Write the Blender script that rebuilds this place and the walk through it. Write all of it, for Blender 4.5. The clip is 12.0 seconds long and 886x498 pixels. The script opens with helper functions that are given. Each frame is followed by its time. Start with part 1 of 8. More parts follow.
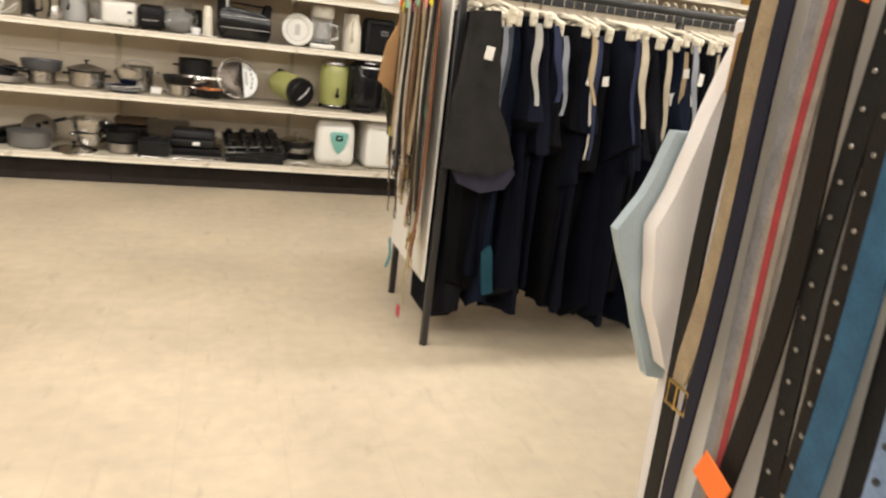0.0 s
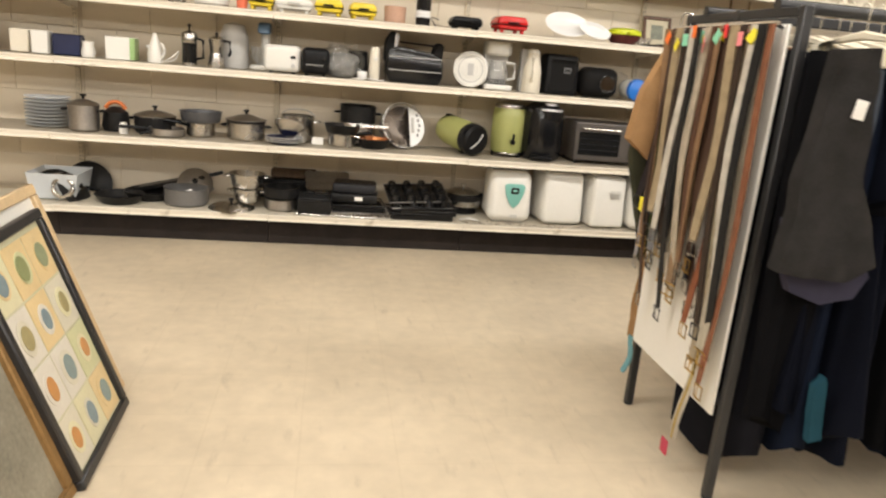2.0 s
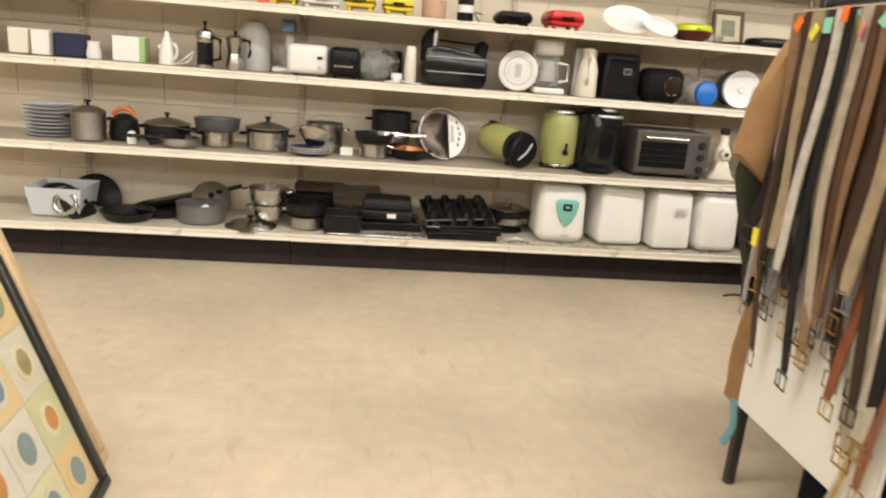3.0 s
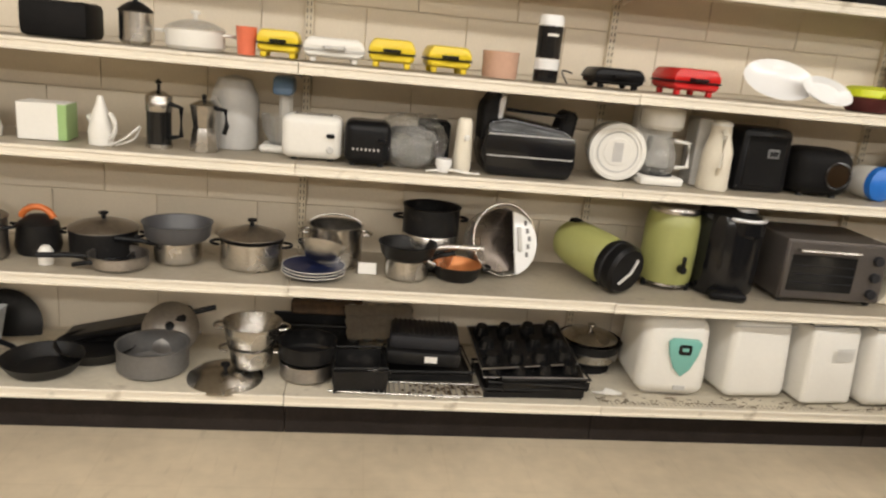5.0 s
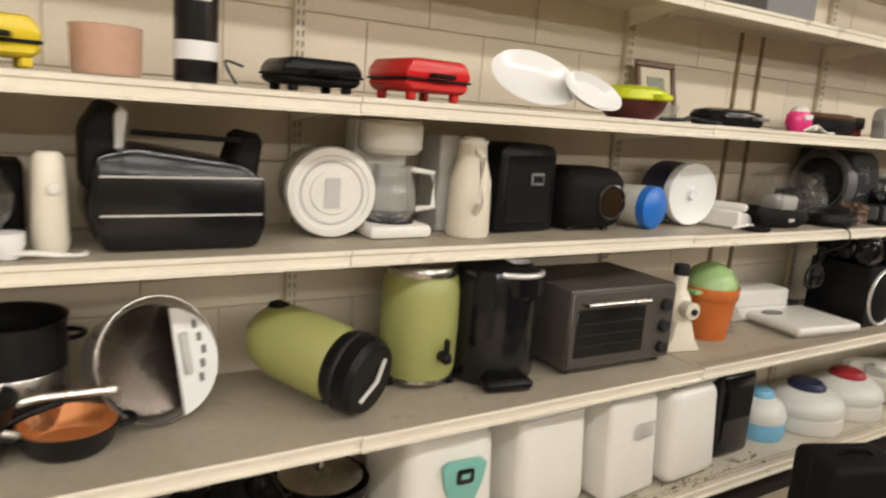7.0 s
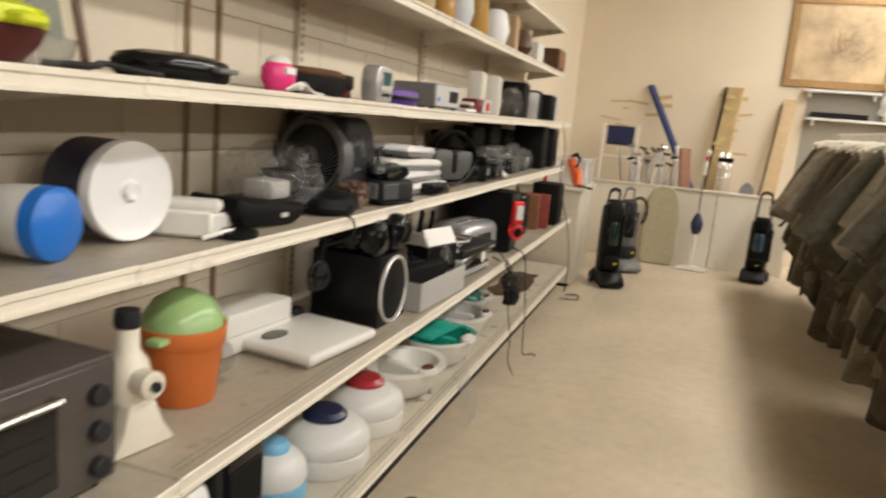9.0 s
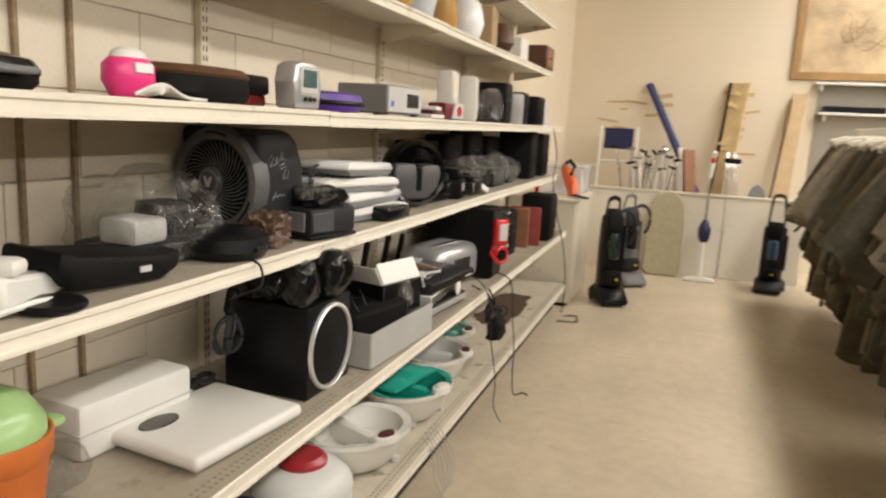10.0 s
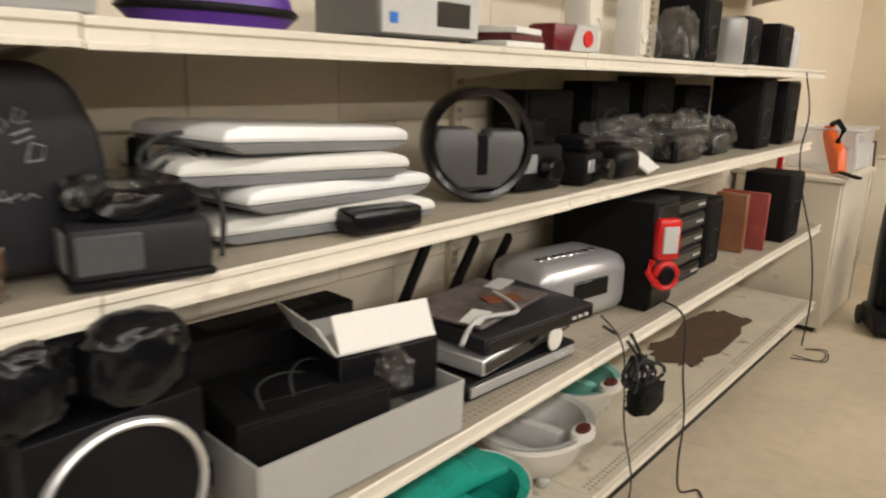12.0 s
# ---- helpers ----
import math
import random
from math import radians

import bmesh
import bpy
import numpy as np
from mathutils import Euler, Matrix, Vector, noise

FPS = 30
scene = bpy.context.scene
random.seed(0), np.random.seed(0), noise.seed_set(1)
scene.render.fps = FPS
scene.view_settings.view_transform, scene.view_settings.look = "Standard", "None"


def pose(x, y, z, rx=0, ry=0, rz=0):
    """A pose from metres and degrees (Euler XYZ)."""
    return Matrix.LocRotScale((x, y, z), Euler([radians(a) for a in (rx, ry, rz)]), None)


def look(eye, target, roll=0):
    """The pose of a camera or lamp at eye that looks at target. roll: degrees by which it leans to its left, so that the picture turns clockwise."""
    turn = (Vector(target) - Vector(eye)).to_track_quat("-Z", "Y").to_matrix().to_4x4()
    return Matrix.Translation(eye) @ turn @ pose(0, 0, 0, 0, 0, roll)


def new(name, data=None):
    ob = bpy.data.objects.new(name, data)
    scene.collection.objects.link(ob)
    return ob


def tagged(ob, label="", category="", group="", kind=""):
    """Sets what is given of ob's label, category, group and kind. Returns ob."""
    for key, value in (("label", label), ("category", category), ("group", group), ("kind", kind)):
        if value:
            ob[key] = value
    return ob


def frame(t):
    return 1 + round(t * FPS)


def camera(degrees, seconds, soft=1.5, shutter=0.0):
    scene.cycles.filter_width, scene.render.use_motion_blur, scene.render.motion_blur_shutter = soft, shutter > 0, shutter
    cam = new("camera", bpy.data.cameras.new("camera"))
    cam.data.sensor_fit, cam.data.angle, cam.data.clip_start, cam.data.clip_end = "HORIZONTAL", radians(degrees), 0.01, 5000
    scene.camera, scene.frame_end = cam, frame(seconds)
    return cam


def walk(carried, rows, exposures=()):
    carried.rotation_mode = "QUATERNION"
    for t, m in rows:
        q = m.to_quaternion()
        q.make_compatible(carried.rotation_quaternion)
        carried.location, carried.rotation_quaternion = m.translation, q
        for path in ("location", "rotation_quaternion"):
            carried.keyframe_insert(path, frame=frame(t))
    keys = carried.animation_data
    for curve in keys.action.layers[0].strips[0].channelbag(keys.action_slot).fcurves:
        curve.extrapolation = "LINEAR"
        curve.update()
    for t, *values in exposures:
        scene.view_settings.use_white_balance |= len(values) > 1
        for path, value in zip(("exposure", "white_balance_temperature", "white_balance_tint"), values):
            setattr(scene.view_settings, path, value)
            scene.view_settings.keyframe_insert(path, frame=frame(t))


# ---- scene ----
cam = camera(64.1, 12.0, soft=2.2, shutter=0.4)
PATH = [
    (0, (0.099, -0.014, 1.206), (0.708, 1.806, 0.644), 6.9),
    (0.5, (0.073, 0.224, 1.2), (0.8, 2.012, 0.678), 8.3),
    (1, (-0.044, 0.393, 1.229), (0.612, 2.202, 0.684), 8.6),
    (1.5, (-0.189, 0.592, 1.221), (0.302, 2.454, 0.68), 4.9),
    (2, (-0.247, 0.827, 1.22), (0.078, 2.73, 0.698), 5.0),
    (2.5, (-0.234, 1.062, 1.2), (0.093, 2.959, 0.655), 6.9),
    (3, (-0.254, 1.342, 1.184), (-0.008, 3.26, 0.669), 4.7),
    (3.2, (-0.273, 1.482, 1.222), (0.035, 3.388, 0.701), 6.0),
    (4.8, (-0.375, 2.595, 1.414), (-0.068, 4.508, 0.92), 6.0),
    (5, (-0.397, 2.75, 1.467), (-0.139, 4.661, 0.936), 5.5),
    (5.5, (-0.342, 3.038, 1.455), (-0.013, 4.919, 0.861), 5.3),
    (6, (-0.317, 3.307, 1.376), (0.265, 5.156, 0.882), 1.6),
    (6.5, (-0.193, 3.573, 1.381), (0.687, 5.289, 0.852), 4.5),
    (6.7, (-0.152, 3.665, 1.373), (0.796, 5.368, 0.927), 4.2),
    (8.3, (0.393, 4.235, 1.378), (1.999, 5.36, 0.988), 6.1),
    (8.5, (0.49, 4.238, 1.39), (2.187, 5.198, 0.948), 6.3),
    (9, (0.757, 4.324, 1.372), (2.623, 4.939, 1.002), 4.9),
    (9.5, (1.038, 4.377, 1.386), (2.95, 4.837, 1.019), 3.8),
    (10, (1.328, 4.356, 1.38), (3.194, 4.984, 1.03), 3.0),
    (10.5, (1.645, 4.35, 1.358), (3.422, 5.168, 0.94), 2.3),
    (11, (1.98, 4.371, 1.353), (3.732, 5.238, 0.928), -0.2),
    (11.5, (2.333, 4.377, 1.358), (3.887, 5.566, 0.944), 0.4),
    (12, (2.654, 4.373, 1.341), (4.145, 5.614, 0.853), 1.7),
]
walk(cam, [(t, look(eye, target, roll)) for t, eye, target, roll in PATH],
     exposures=[(0, -0.2), (0.5, -0.2), (1.5, -0.1), (3, -0.1), (4.8, -0.24), (5, -0.28), (6, -0.33), (6.5, -0.35), (8.5, -0.28), (9.5, -0.24), (10, -0.15), (11, -0.16), (11.5, -0.05), (12, -0.27)])

# ---- world and lights ----
world = bpy.data.worlds.new("store_world")
scene.world = world
world.use_nodes = True
world.node_tree.nodes["Background"].inputs[0].default_value = (0.9, 0.85, 0.75, 1)
world.node_tree.nodes["Background"].inputs[1].default_value = 0.03
LAMP_WATTS = {-4.2: 62, -0.9: 43, 2.4: 60}
LAMP_TILT = {-4.2: 25, -0.9: 22, 2.4: 7}
LAMP_COLOUR = (0.97, 0.93, 0.875)
CEIL = 3.7
LIGHT_ROWS = [(x, y) for y in (-4.2, -0.9, 2.4) for x in (-4.4, -1.7, 1.0, 3.7, 6.2, 8.3)]

# ---- mesh helpers ----


def M(x=0, y=0, z=0, rx=0, ry=0, rz=0):
    return pose(x, y, z, rx, ry, rz)


def join(bm, other, m=None):
    """Adds the bmesh other, moved by m, to bm."""
    if m is not None:
        other.transform(m)
    me = bpy.data.meshes.new("tmp")
    other.to_mesh(me)
    bm.from_mesh(me)
    bpy.data.meshes.remove(me)
    other.free()
    return bm


def box(w, d, h, x=0, y=0, z=0, bev=0.0, seg=2, m=None):
    """A box standing on z, centred on x and y."""
    bm = bmesh.new()
    bmesh.ops.create_cube(bm, size=1)
    bmesh.ops.transform(bm, matrix=Matrix.Translation((x, y, z + h / 2)) @ Matrix.Diagonal((w, d, h, 1)), verts=bm.verts)
    if bev > 0:
        bmesh.ops.bevel(bm, geom=bm.edges[:], offset=bev, segments=seg, profile=0.5, affect="EDGES")
    if m is not None:
        bm.transform(m)
    return bm


def boxes(rows, bev=0.0):
    bm = bmesh.new()
    for r in rows:
        join(bm, box(*r[:6], bev=bev, seg=1))
    return bm


def lathe(profile, n=28, m=None, squash=1.0):
    """Turns a profile of (radius, z) about the z axis."""
    bm = bmesh.new()
    rings = []
    for r, z in profile:
        if r < 1e-5:
            rings.append([bm.verts.new((0, 0, z))])
        else:
            rings.append([bm.verts.new((r * math.cos(2 * math.pi * k / n), squash * r * math.sin(2 * math.pi * k / n), z)) for k in range(n)])
    for a, b in zip(rings, rings[1:]):
        for k in range(n):
            q = [a[k % len(a)], a[(k + 1) % len(a)], b[(k + 1) % len(b)], b[k % len(b)]]
            q = [v for i, v in enumerate(q) if v not in q[:i]]
            if len(q) > 2:
                bm.faces.new(q)
    bmesh.ops.recalc_face_normals(bm, faces=bm.faces)
    if m is not None:
        bm.transform(m)
    return bm


def disc(r, h, z=0, n=28, bev=0.003, m=None, squash=1.0):
    return lathe([(0, z), (r - bev, z), (r, z + bev), (r, z + h - bev), (r - bev, z + h), (0, z + h)], n, m, squash)


def tube(points, r, n=8, closed=False):
    """A round tube along points."""
    bm = bmesh.new()
    pts = [Vector(p) for p in points]
    rings = []
    for i, p in enumerate(pts):
        a = pts[i - 1] if (i or closed) else p
        b = pts[(i + 1) % len(pts)] if (i < len(pts) - 1 or closed) else p
        d = (b - a).normalized()
        u = d.cross(Vector((0, 0, 1)))
        u = u.normalized() if u.length > 1e-3 else Vector((1, 0, 0))
        v = d.cross(u)
        rings.append([bm.verts.new(p + r * (u * math.cos(2 * math.pi * k / n) + v * math.sin(2 * math.pi * k / n))) for k in range(n)])
    pairs = list(zip(rings, rings[1:]))
    if closed:
        pairs.append((rings[-1], rings[0]))
    for a, b in pairs:
        for k in range(n):
            bm.faces.new((a[k], a[(k + 1) % n], b[(k + 1) % n], b[k]))
    if not closed:
        bm.faces.new(rings[0][::-1])
        bm.faces.new(rings[-1])
    bmesh.ops.recalc_face_normals(bm, faces=bm.faces)
    return bm


def arc(cx, cy, cz, r, a0, a1, n=12, plane="xz", sq=1.0):
    out = []
    for i in range(n + 1):
        a = radians(a0 + (a1 - a0) * i / n)
        u, v = r * math.cos(a), sq * r * math.sin(a)
        out.append({"xz": (cx + u, cy, cz + v), "yz": (cx, cy + u, cz + v), "xy": (cx + u, cy + v, cz)}[plane])
    return out


def prism(outline, depth, bev=0.0, m=None, seg=2):
    """An outline of (x, z) pulled along y, from -depth/2 to depth/2."""
    bm = bmesh.new()
    a = [bm.verts.new((x, -depth / 2, z)) for x, z in outline]
    b = [bm.verts.new((x, depth / 2, z)) for x, z in outline]
    n = len(a)
    bm.faces.new(a)
    bm.faces.new(b[::-1])
    for k in range(n):
        bm.faces.new((a[k], b[k], b[(k + 1) % n], a[(k + 1) % n]))
    bmesh.ops.recalc_face_normals(bm, faces=bm.faces)
    if bev > 0:
        bmesh.ops.bevel(bm, geom=bm.edges[:], offset=bev, segments=seg, profile=0.5, affect="EDGES")
    if m is not None:
        bm.transform(m)
    return bm


def crumple(w, d, h, amount=0.02, n=3, seed=0, m=None):
    """A lumpy closed bag standing on z=0."""
    bm = bmesh.new()
    bmesh.ops.create_icosphere(bm, subdivisions=n, radius=0.5)
    for v in bm.verts:
        p = v.co.copy()
        q = Vector((abs(c) ** 0.7 * math.copysign(0.5 ** 0.3, c) for c in p))
        k = noise.noise(p * 5 + Vector((seed * 7.1, seed * 3.3, 0))) + 0.6 * noise.noise(p * 13 + Vector((0, seed * 5.7, 1)))
        q = Vector((q.x * w, q.y * d, q.z * h)) + v.normal * amount * k
        v.co = (q.x, q.y, max(q.z + h / 2, 0.0))
    if m is not None:
        bm.transform(m)
    return bm


def part(name, bm, material, parent=None, label="", m=None, sharp=38):
    """Links a bmesh as one mesh object under its thing or part."""
    if m is not None:
        bm.transform(m)
    me = bpy.data.meshes.new(name)
    bm.to_mesh(me)
    bm.free()
    me.materials.append(material)
    me.shade_smooth()
    me.set_sharp_from_angle(angle=radians(sharp))
    ob = new(name, me)
    if parent is not None:
        ob.parent = parent
    if label:
        ob["label"] = label
    return ob


def thing(name, label, category, m, group=""):
    ob = new(name)
    ob.empty_display_size = 0.05
    ob.matrix_world = m
    return tagged(ob, label, category, group)


# ---- materials ----


def mat(name, col, rough=0.5, metal=0.0, var=0.12, scale=5.0, grain=70.0, bump=0.08, trans=0.0, alpha=1.0, coat=0.0, spec=0.5, spots=0.0, spot_col=(0.1, 0.08, 0.06), rand=0.0, emit=0.0):
    ma = bpy.data.materials.new(name)
    ma.use_nodes = True
    nt = ma.node_tree
    b = nt.nodes["Principled BSDF"]
    tc = nt.nodes.new("ShaderNodeTexCoord")
    n1 = nt.nodes.new("ShaderNodeTexNoise")
    n1.inputs["Scale"].default_value, n1.inputs["Detail"].default_value = scale, 5
    n2 = nt.nodes.new("ShaderNodeTexNoise")
    n2.inputs["Scale"].default_value, n2.inputs["Detail"].default_value = grain, 3
    for n in (n1, n2):
        nt.links.new(tc.outputs["Object"], n.inputs["Vector"])
    mix = nt.nodes.new("ShaderNodeMix")
    mix.data_type = "RGBA"
    mix.inputs["A"].default_value = (*[c * (1 - var) for c in col], 1)
    mix.inputs["B"].default_value = (*[min(1, c * (1 + var)) for c in col], 1)
    add = nt.nodes.new("ShaderNodeMath")
    add.operation = "MULTIPLY_ADD"
    add.inputs[1].default_value = 0.35
    nt.links.new(n2.outputs["Fac"], add.inputs[0])
    mm = nt.nodes.new("ShaderNodeMath")
    mm.operation = "MULTIPLY"
    mm.inputs[1].default_value = 0.65
    nt.links.new(n1.outputs["Fac"], mm.inputs[0])
    nt.links.new(mm.outputs[0], add.inputs[2])
    st = nt.nodes.new("ShaderNodeMapRange")
    st.inputs["From Min"].default_value, st.inputs["From Max"].default_value = 0.3, 0.7
    nt.links.new(add.outputs[0], st.inputs["Value"])
    nt.links.new(st.outputs[0], mix.inputs["Factor"])
    out = mix.outputs["Result"]
    if rand > 0:
        oi = nt.nodes.new("ShaderNodeObjectInfo")
        hs = nt.nodes.new("ShaderNodeHueSaturation")
        mr = nt.nodes.new("ShaderNodeMapRange")
        mr.inputs["To Min"].default_value, mr.inputs["To Max"].default_value = 1 - rand, 1 + rand
        nt.links.new(oi.outputs["Random"], mr.inputs["Value"])
        nt.links.new(mr.outputs[0], hs.inputs["Value"])
        nt.links.new(out, hs.inputs["Color"])
        out = hs.outputs["Color"]
    if spots > 0:
        n3 = nt.nodes.new("ShaderNodeTexNoise")
        n3.inputs["Scale"].default_value, n3.inputs["Detail"].default_value = 9.0, 8
        nt.links.new(tc.outputs["Object"], n3.inputs["Vector"])
        r3 = nt.nodes.new("ShaderNodeMapRange")
        r3.inputs["From Min"].default_value, r3.inputs["From Max"].default_value = 0.62, 0.72
        r3.inputs["To Max"].default_value = spots
        nt.links.new(n3.outputs["Fac"], r3.inputs["Value"])
        mx = nt.nodes.new("ShaderNodeMix")
        mx.data_type = "RGBA"
        mx.inputs["B"].default_value = (*spot_col, 1)
        nt.links.new(r3.outputs[0], mx.inputs["Factor"])
        nt.links.new(out, mx.inputs["A"])
        out = mx.outputs["Result"]
    nt.links.new(out, b.inputs["Base Color"])
    rr = nt.nodes.new("ShaderNodeMapRange")
    rr.inputs["To Min"].default_value, rr.inputs["To Max"].default_value = max(0.02, rough - 0.1), min(1, rough + 0.12)
    nt.links.new(n1.outputs["Fac"], rr.inputs["Value"])
    nt.links.new(rr.outputs[0], b.inputs["Roughness"])
    b.inputs["Metallic"].default_value = metal
    b.inputs["Transmission Weight"].default_value = trans
    b.inputs["Alpha"].default_value = alpha
    b.inputs["Coat Weight"].default_value = coat
    b.inputs["Specular IOR Level"].default_value = spec
    if bump > 0:
        bp = nt.nodes.new("ShaderNodeBump")
        bp.inputs["Strength"].default_value, bp.inputs["Distance"].default_value = bump, 0.004
        nt.links.new(n2.outputs["Fac"], bp.inputs["Height"])
        nt.links.new(bp.outputs[0], b.inputs["Normal"])
    if emit > 0:
        b.inputs["Emission Color"].default_value = (1, 0.95, 0.85, 1)
        b.inputs["Emission Strength"].default_value = emit
    return ma


def floor_material():
    ma = mat("vinyl_floor", (0.61, 0.515, 0.38), rough=0.40, var=0.17, scale=1.6, grain=14, bump=0.03)
    nt = ma.node_tree
    b = nt.nodes["Principled BSDF"]
    src = b.inputs["Base Color"].links[0].from_socket
    tc = nt.nodes.new("ShaderNodeTexCoord")
    br = nt.nodes.new("ShaderNodeTexBrick")
    br.offset = 0.0
    br.inputs["Scale"].default_value = 1.0
    br.inputs["Mortar Size"].default_value = 0.0035
    br.inputs["Brick Width"].default_value = br.inputs["Row Height"].default_value = 0.305
    br.inputs["Color1"].default_value = (0.985, 0.985, 0.985, 1)
    br.inputs["Color2"].default_value = (1.0, 1.0, 1.0, 1)
    br.inputs["Mortar"].default_value = (0.955, 0.95, 0.94, 1)
    nt.links.new(tc.outputs["Object"], br.inputs["Vector"])
    mx = nt.nodes.new("ShaderNodeMix")
    mx.data_type, mx.blend_type = "RGBA", "MULTIPLY"
    mx.inputs["Factor"].default_value = 1.0
    nt.links.new(src, mx.inputs["A"])
    nt.links.new(br.outputs["Color"], mx.inputs["B"])
    # scuffs: long thin streaks
    mp = nt.nodes.new("ShaderNodeMapping")
    mp.inputs["Scale"].default_value = (7, 2.2, 1)
    mp.inputs["Rotation"].default_value = (0, 0, 0.6)
    nt.links.new(tc.outputs["Object"], mp.inputs["Vector"])
    ns = nt.nodes.new("ShaderNodeTexNoise")
    ns.inputs["Scale"].default_value, ns.inputs["Detail"].default_value = 2.6, 9
    nt.links.new(mp.outputs[0], ns.inputs["Vector"])
    mr = nt.nodes.new("ShaderNodeMapRange")
    mr.inputs["From Min"].default_value, mr.inputs["From Max"].default_value, mr.inputs["To Max"].default_value = 0.61, 0.82, 0.5
    nt.links.new(ns.outputs["Fac"], mr.inputs["Value"])
    m2 = nt.nodes.new("ShaderNodeMix")
    m2.data_type = "RGBA"
    m2.inputs["B"].default_value = (0.30, 0.24, 0.17, 1)
    nt.links.new(mr.outputs[0], m2.inputs["Factor"])
    nt.links.new(mx.outputs["Result"], m2.inputs["A"])
    nt.links.new(m2.outputs["Result"], b.inputs["Base Color"])
    return ma




def film(name, gloss):
    """Thin crumpled clear plastic: mostly transparent, with shiny creases."""
    ma = bpy.data.materials.new(name)
    ma.use_nodes = True
    nt = ma.node_tree
    out = nt.nodes["Material Output"]
    nt.nodes.remove(nt.nodes["Principled BSDF"])
    tr, gl, mx = nt.nodes.new("ShaderNodeBsdfTransparent"), nt.nodes.new("ShaderNodeBsdfGlossy"), nt.nodes.new("ShaderNodeMixShader")
    tr.inputs["Color"].default_value = (0.90, 0.90, 0.89, 1)
    gl.inputs["Color"].default_value, gl.inputs["Roughness"].default_value = (0.95, 0.95, 0.95, 1), 0.14
    tc, ns, bp = nt.nodes.new("ShaderNodeTexCoord"), nt.nodes.new("ShaderNodeTexNoise"), nt.nodes.new("ShaderNodeBump")
    ns.inputs["Scale"].default_value, ns.inputs["Detail"].default_value, ns.inputs["Distortion"].default_value = 28, 4, 1.5
    bp.inputs["Strength"].default_value, bp.inputs["Distance"].default_value = 1.0, 0.02
    nt.links.new(tc.outputs["Object"], ns.inputs["Vector"])
    nt.links.new(ns.outputs["Fac"], bp.inputs["Height"])
    nt.links.new(bp.outputs[0], gl.inputs["Normal"])
    mx.inputs[0].default_value = gloss
    nt.links.new(tr.outputs[0], mx.inputs[1])
    nt.links.new(gl.outputs[0], mx.inputs[2])
    nt.links.new(mx.outputs[0], out.inputs[0])
    return ma


FLOOR = floor_material()
HOLE = mat("hole_shadow", (0.30, 0.26, 0.20), rough=0.9)
WALL = mat("cream_wall_paint", (0.76, 0.66, 0.51), rough=0.6, var=0.05, scale=1.5, grain=90, bump=0.12)
BLOCK = mat("painted_block", (0.72, 0.635, 0.505), rough=0.65, var=0.06, scale=3, grain=120, bump=0.3, rand=0.05)
# South and west walls are out of view, darkened to cut bounced fill light
DIMWALL = mat("unseen_wall_dark", (0.34, 0.29, 0.22), rough=0.7, var=0.06, scale=2, grain=90, bump=0.12)
# Ceiling is never in view; its grey keeps bounced fill off the shelves
CEILING = mat("greyed_ceiling", (0.52, 0.50, 0.46), rough=0.9, var=0.05, scale=4, grain=150, bump=0.2)
SHELF = mat("shelf_enamel", (0.79, 0.73, 0.62), rough=0.4, var=0.06, scale=4, grain=50, bump=0.03, spots=0.55, spot_col=(0.32, 0.26, 0.18))
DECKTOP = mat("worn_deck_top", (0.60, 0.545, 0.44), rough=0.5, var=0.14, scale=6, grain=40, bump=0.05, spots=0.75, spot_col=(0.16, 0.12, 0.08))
# Upper faces of shelves 2 to 6: half the lips' tone, brown spots
SHELFTOP = mat("spotted_shelf_top", (0.41, 0.36, 0.28), rough=0.5, var=0.16, scale=3, grain=40, bump=0.05, spots=0.6, spot_col=(0.20, 0.16, 0.11))
STANDARD = mat("standard_steel", (0.66, 0.58, 0.44), rough=0.45, var=0.06)
KICK = mat("dark_kick", (0.026, 0.021, 0.019), rough=0.6, spec=0.12, var=0.3, scale=8)
SLOT = mat("slot_dark", (0.16, 0.135, 0.105), rough=0.8)
TUBE_W = mat("light_diffuser", (0.9, 0.9, 0.88), rough=0.5, var=0.01, bump=0, emit=3.0)
METALW = mat("white_metal", (0.75, 0.74, 0.70), rough=0.4, var=0.04)
BLK = mat("black_plastic", (0.007, 0.007, 0.008), rough=0.35, var=0.35, bump=0.05, spec=0.2)
BLKM = mat("black_matte", (0.009, 0.0085, 0.0085), rough=0.6, var=0.35, bump=0.15, spec=0.12)
BLKS = mat("black_gloss", (0.008, 0.008, 0.009), rough=0.15, var=0.3, bump=0.02, spec=0.4)
CHAR = mat("charcoal_plastic", (0.024, 0.024, 0.027), rough=0.45, spec=0.2, var=0.2)
GREYP = mat("grey_plastic", (0.19, 0.19, 0.19), rough=0.45, var=0.1)
LGREY = mat("light_grey_plastic", (0.55, 0.54, 0.52), rough=0.45, var=0.08)
WHITE = mat("white_plastic", (0.80, 0.78, 0.73), rough=0.35, var=0.04, bump=0.03)
WHITEG = mat("white_gloss", (0.86, 0.86, 0.86), rough=0.2, var=0.02, bump=0.01, coat=0.3)
CREAM = mat("cream_plastic", (0.78, 0.72, 0.60), rough=0.35, var=0.05)
STEEL = mat("steel", (0.54, 0.52, 0.49), rough=0.24, metal=1.0, var=0.25, scale=7)
STEELD = mat("worn_steel", (0.40, 0.38, 0.36), rough=0.38, metal=1.0, var=0.2, scale=9)
CHROME = mat("chrome", (0.75, 0.75, 0.76), rough=0.08, metal=1.0, var=0.05)
SILVER = mat("silver_plastic", (0.58, 0.58, 0.59), rough=0.3, metal=0.55, var=0.06)
